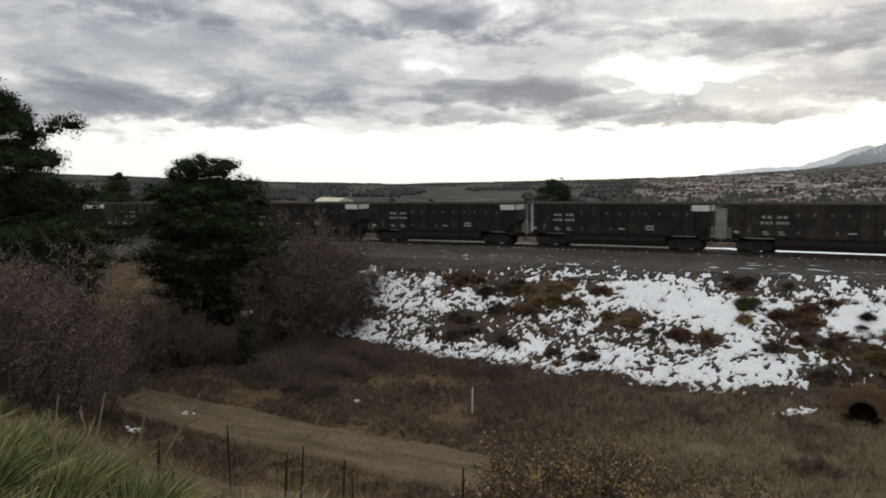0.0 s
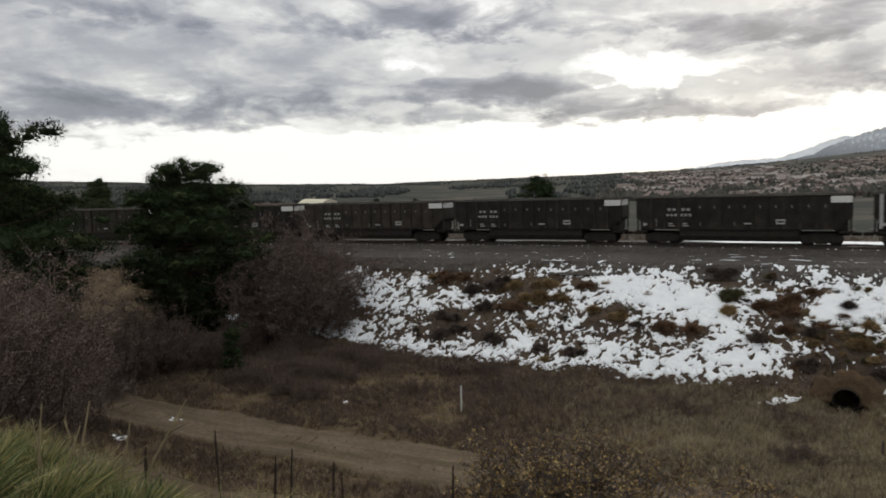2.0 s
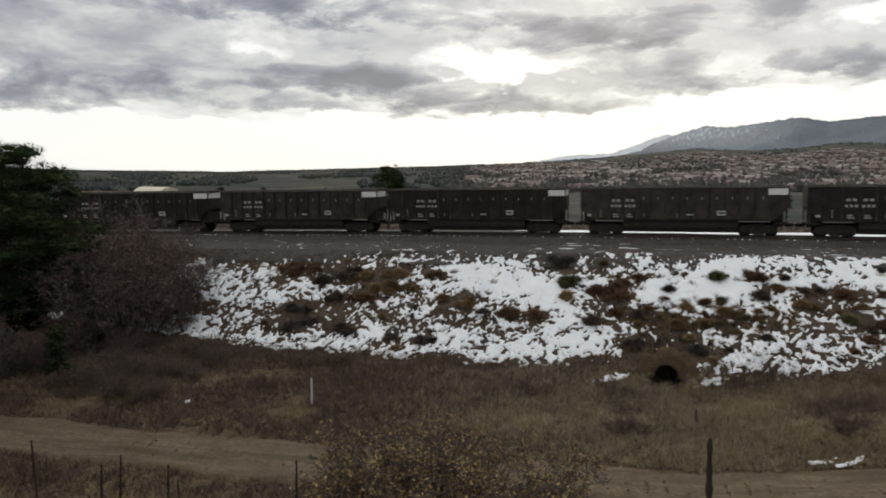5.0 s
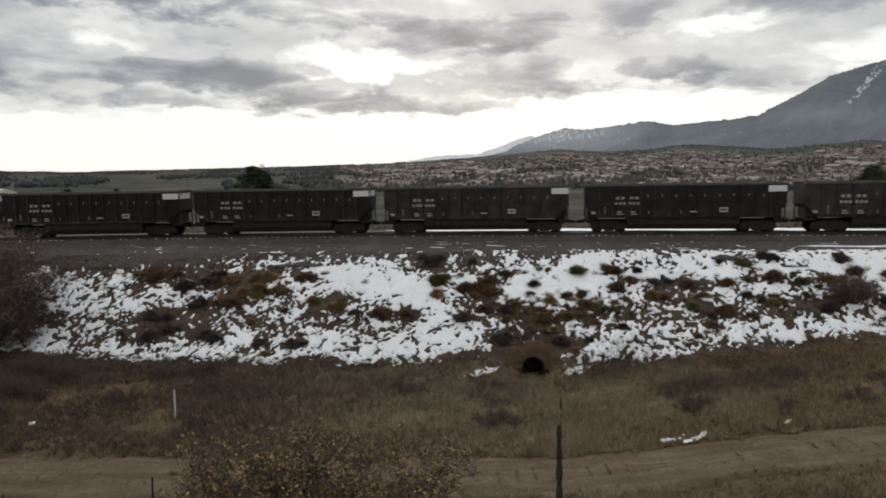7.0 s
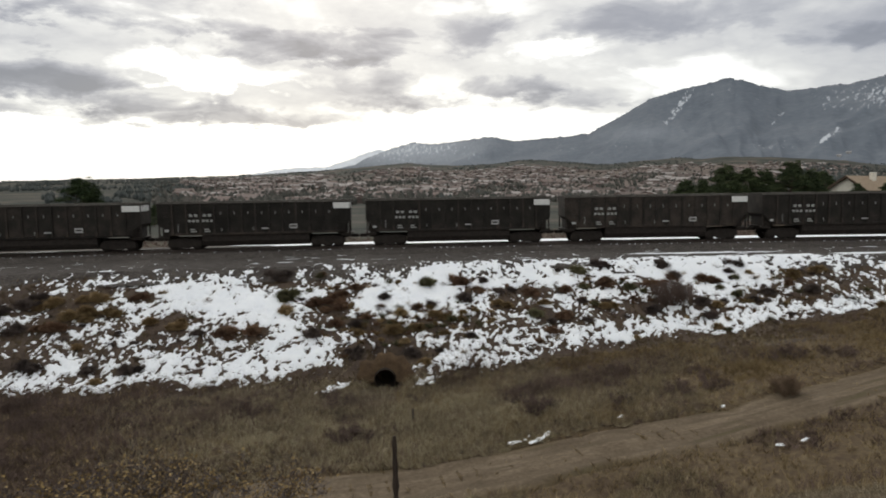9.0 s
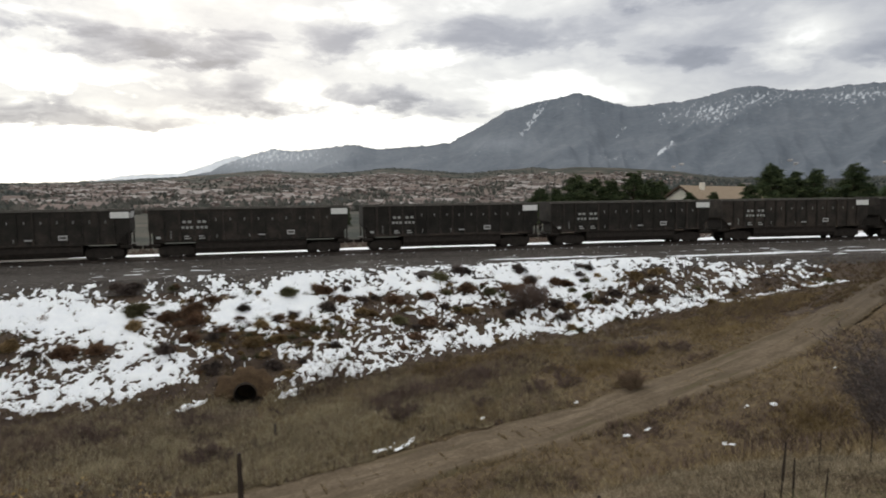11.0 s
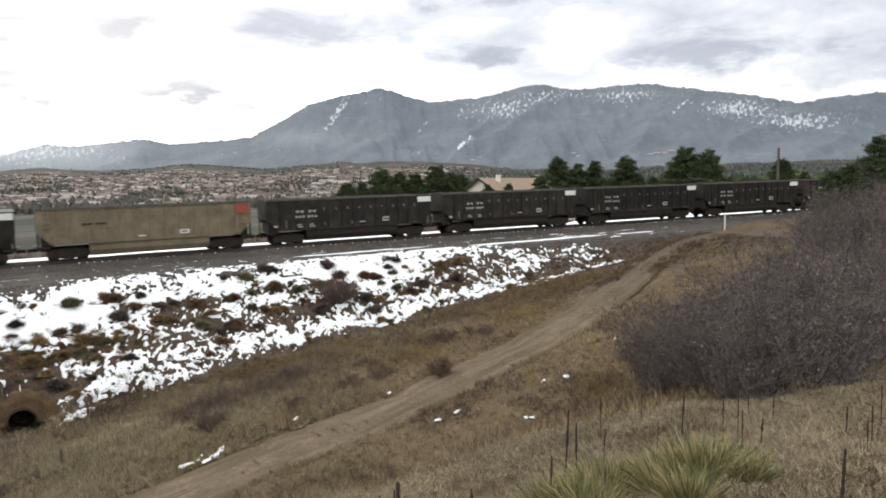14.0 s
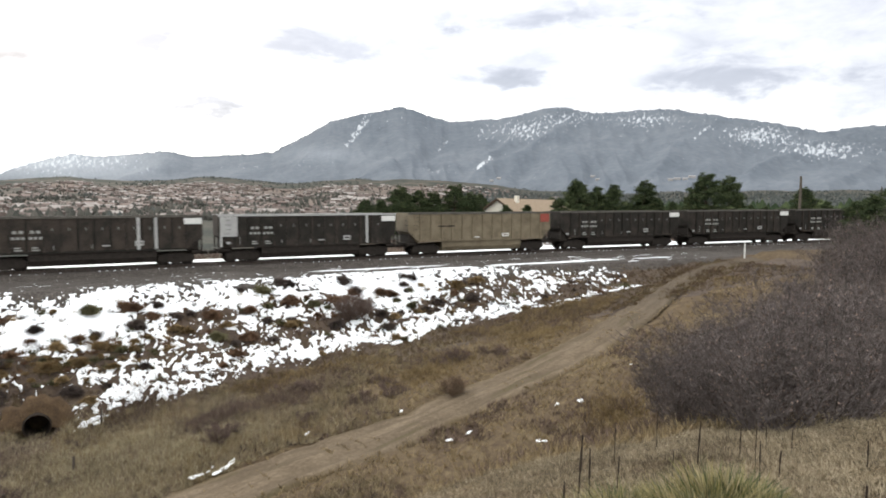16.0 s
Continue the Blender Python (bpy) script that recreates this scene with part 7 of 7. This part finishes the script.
STALKS = [(-33.8, 3.27, -17.5, 0.024), (-1.8, 6.5, -21.4, 0.02), (16.8, 9.5, -18.2, 0.022), (12.6, 7.0, -20.2, 0.02), (11.4, 7.2, -19.9, 0.018), (8.0, 7.0, -20.9, 0.018), (22.0, 8.0, -18.6, 0.025),
          (20.8, 7.6, -20.5, 0.02), (7.0, 7.4, -22.2, 0.016), (-50.3, 5.5, -23.2, 0.014), (-58.3, 5.0, -22.6, 0.016), (-59.4, 5.0, -22.2, 0.014), (-60.3, 4.0, -21.2, 0.026), (-66.0, 6.0, -22.6, 0.014), (-62.6, 5.0, -23.0, 0.012),
          (-73.4, 6.5, -16.8, 0.016), (-74.3, 6.6, -17.8, 0.014), (-72.2, 6.0, -20.0, 0.014), (-76.5, 7.5, -18.2, 0.012), (-88.0, 8.2, -16.5, 0.014), (-91.8, 4.2, -17.0, 0.014), (-93.5, 8.6, -15.0, 0.012), (-95.0, 8.4, -14.8, 0.012), (-82.5, 9.0, -15.2, 0.016), (-85.5, 9.5, -15.5, 0.012)]
rs = random.Random(77)
for i in range(13):
    a, d = rs.uniform(-99, -76), rs.uniform(7.0, 11.0)
    x, y = bearing(a, d)
    STALKS.append((a, d, math.degrees(math.atan2(gz(x, y) + rs.uniform(0.3, 0.7), d)), rs.uniform(0.006, 0.011)))
for i, (a, d, e, w) in enumerate(STALKS):
    x, y = bearing(a, d)
    stalk(x, y, d * math.tan(radians(e)), w, 100 + i)



def motions():
    rows_t = [i * 0.5 for i in range(33)]
    for car, s0 in TRAIN:
        rows = []
        for t in rows_t:
            s = s0 + 13.42 * t + 0.0053 * t * t
            a, b = at(s - 5.6, 0), at(s + 5.6, 0)
            yaw = math.degrees(math.atan2(b[1] - a[1], b[0] - a[0]))
            tilt = math.degrees(math.atan2(b[2] - a[2], math.hypot(b[0] - a[0], b[1] - a[1])))
            rows.append((t, pose((a[0] + b[0]) / 2, (a[1] + b[1]) / 2, (a[2] + b[2]) / 2, 0, -tilt, yaw)))
        walk(car, rows)
        # the wheels roll on the rails, a little less than a sixth of a turn from row to row
        steps = [i / FPS for i in range(16 * FPS + 1)]
        for truck in car.children:
            for wheel in truck.children:
                if wheel.name.startswith("wheel"):
                    rest = wheel.matrix_basis.copy()
                    sense = 1.0 if rest[0][0] > 0 else -1.0
                    walk(wheel, [(t, rest @ Matrix.Rotation(sense * (13.42 * t + 0.0053 * t * t) / 0.457, 4, "Y")) for t in steps])


motions()
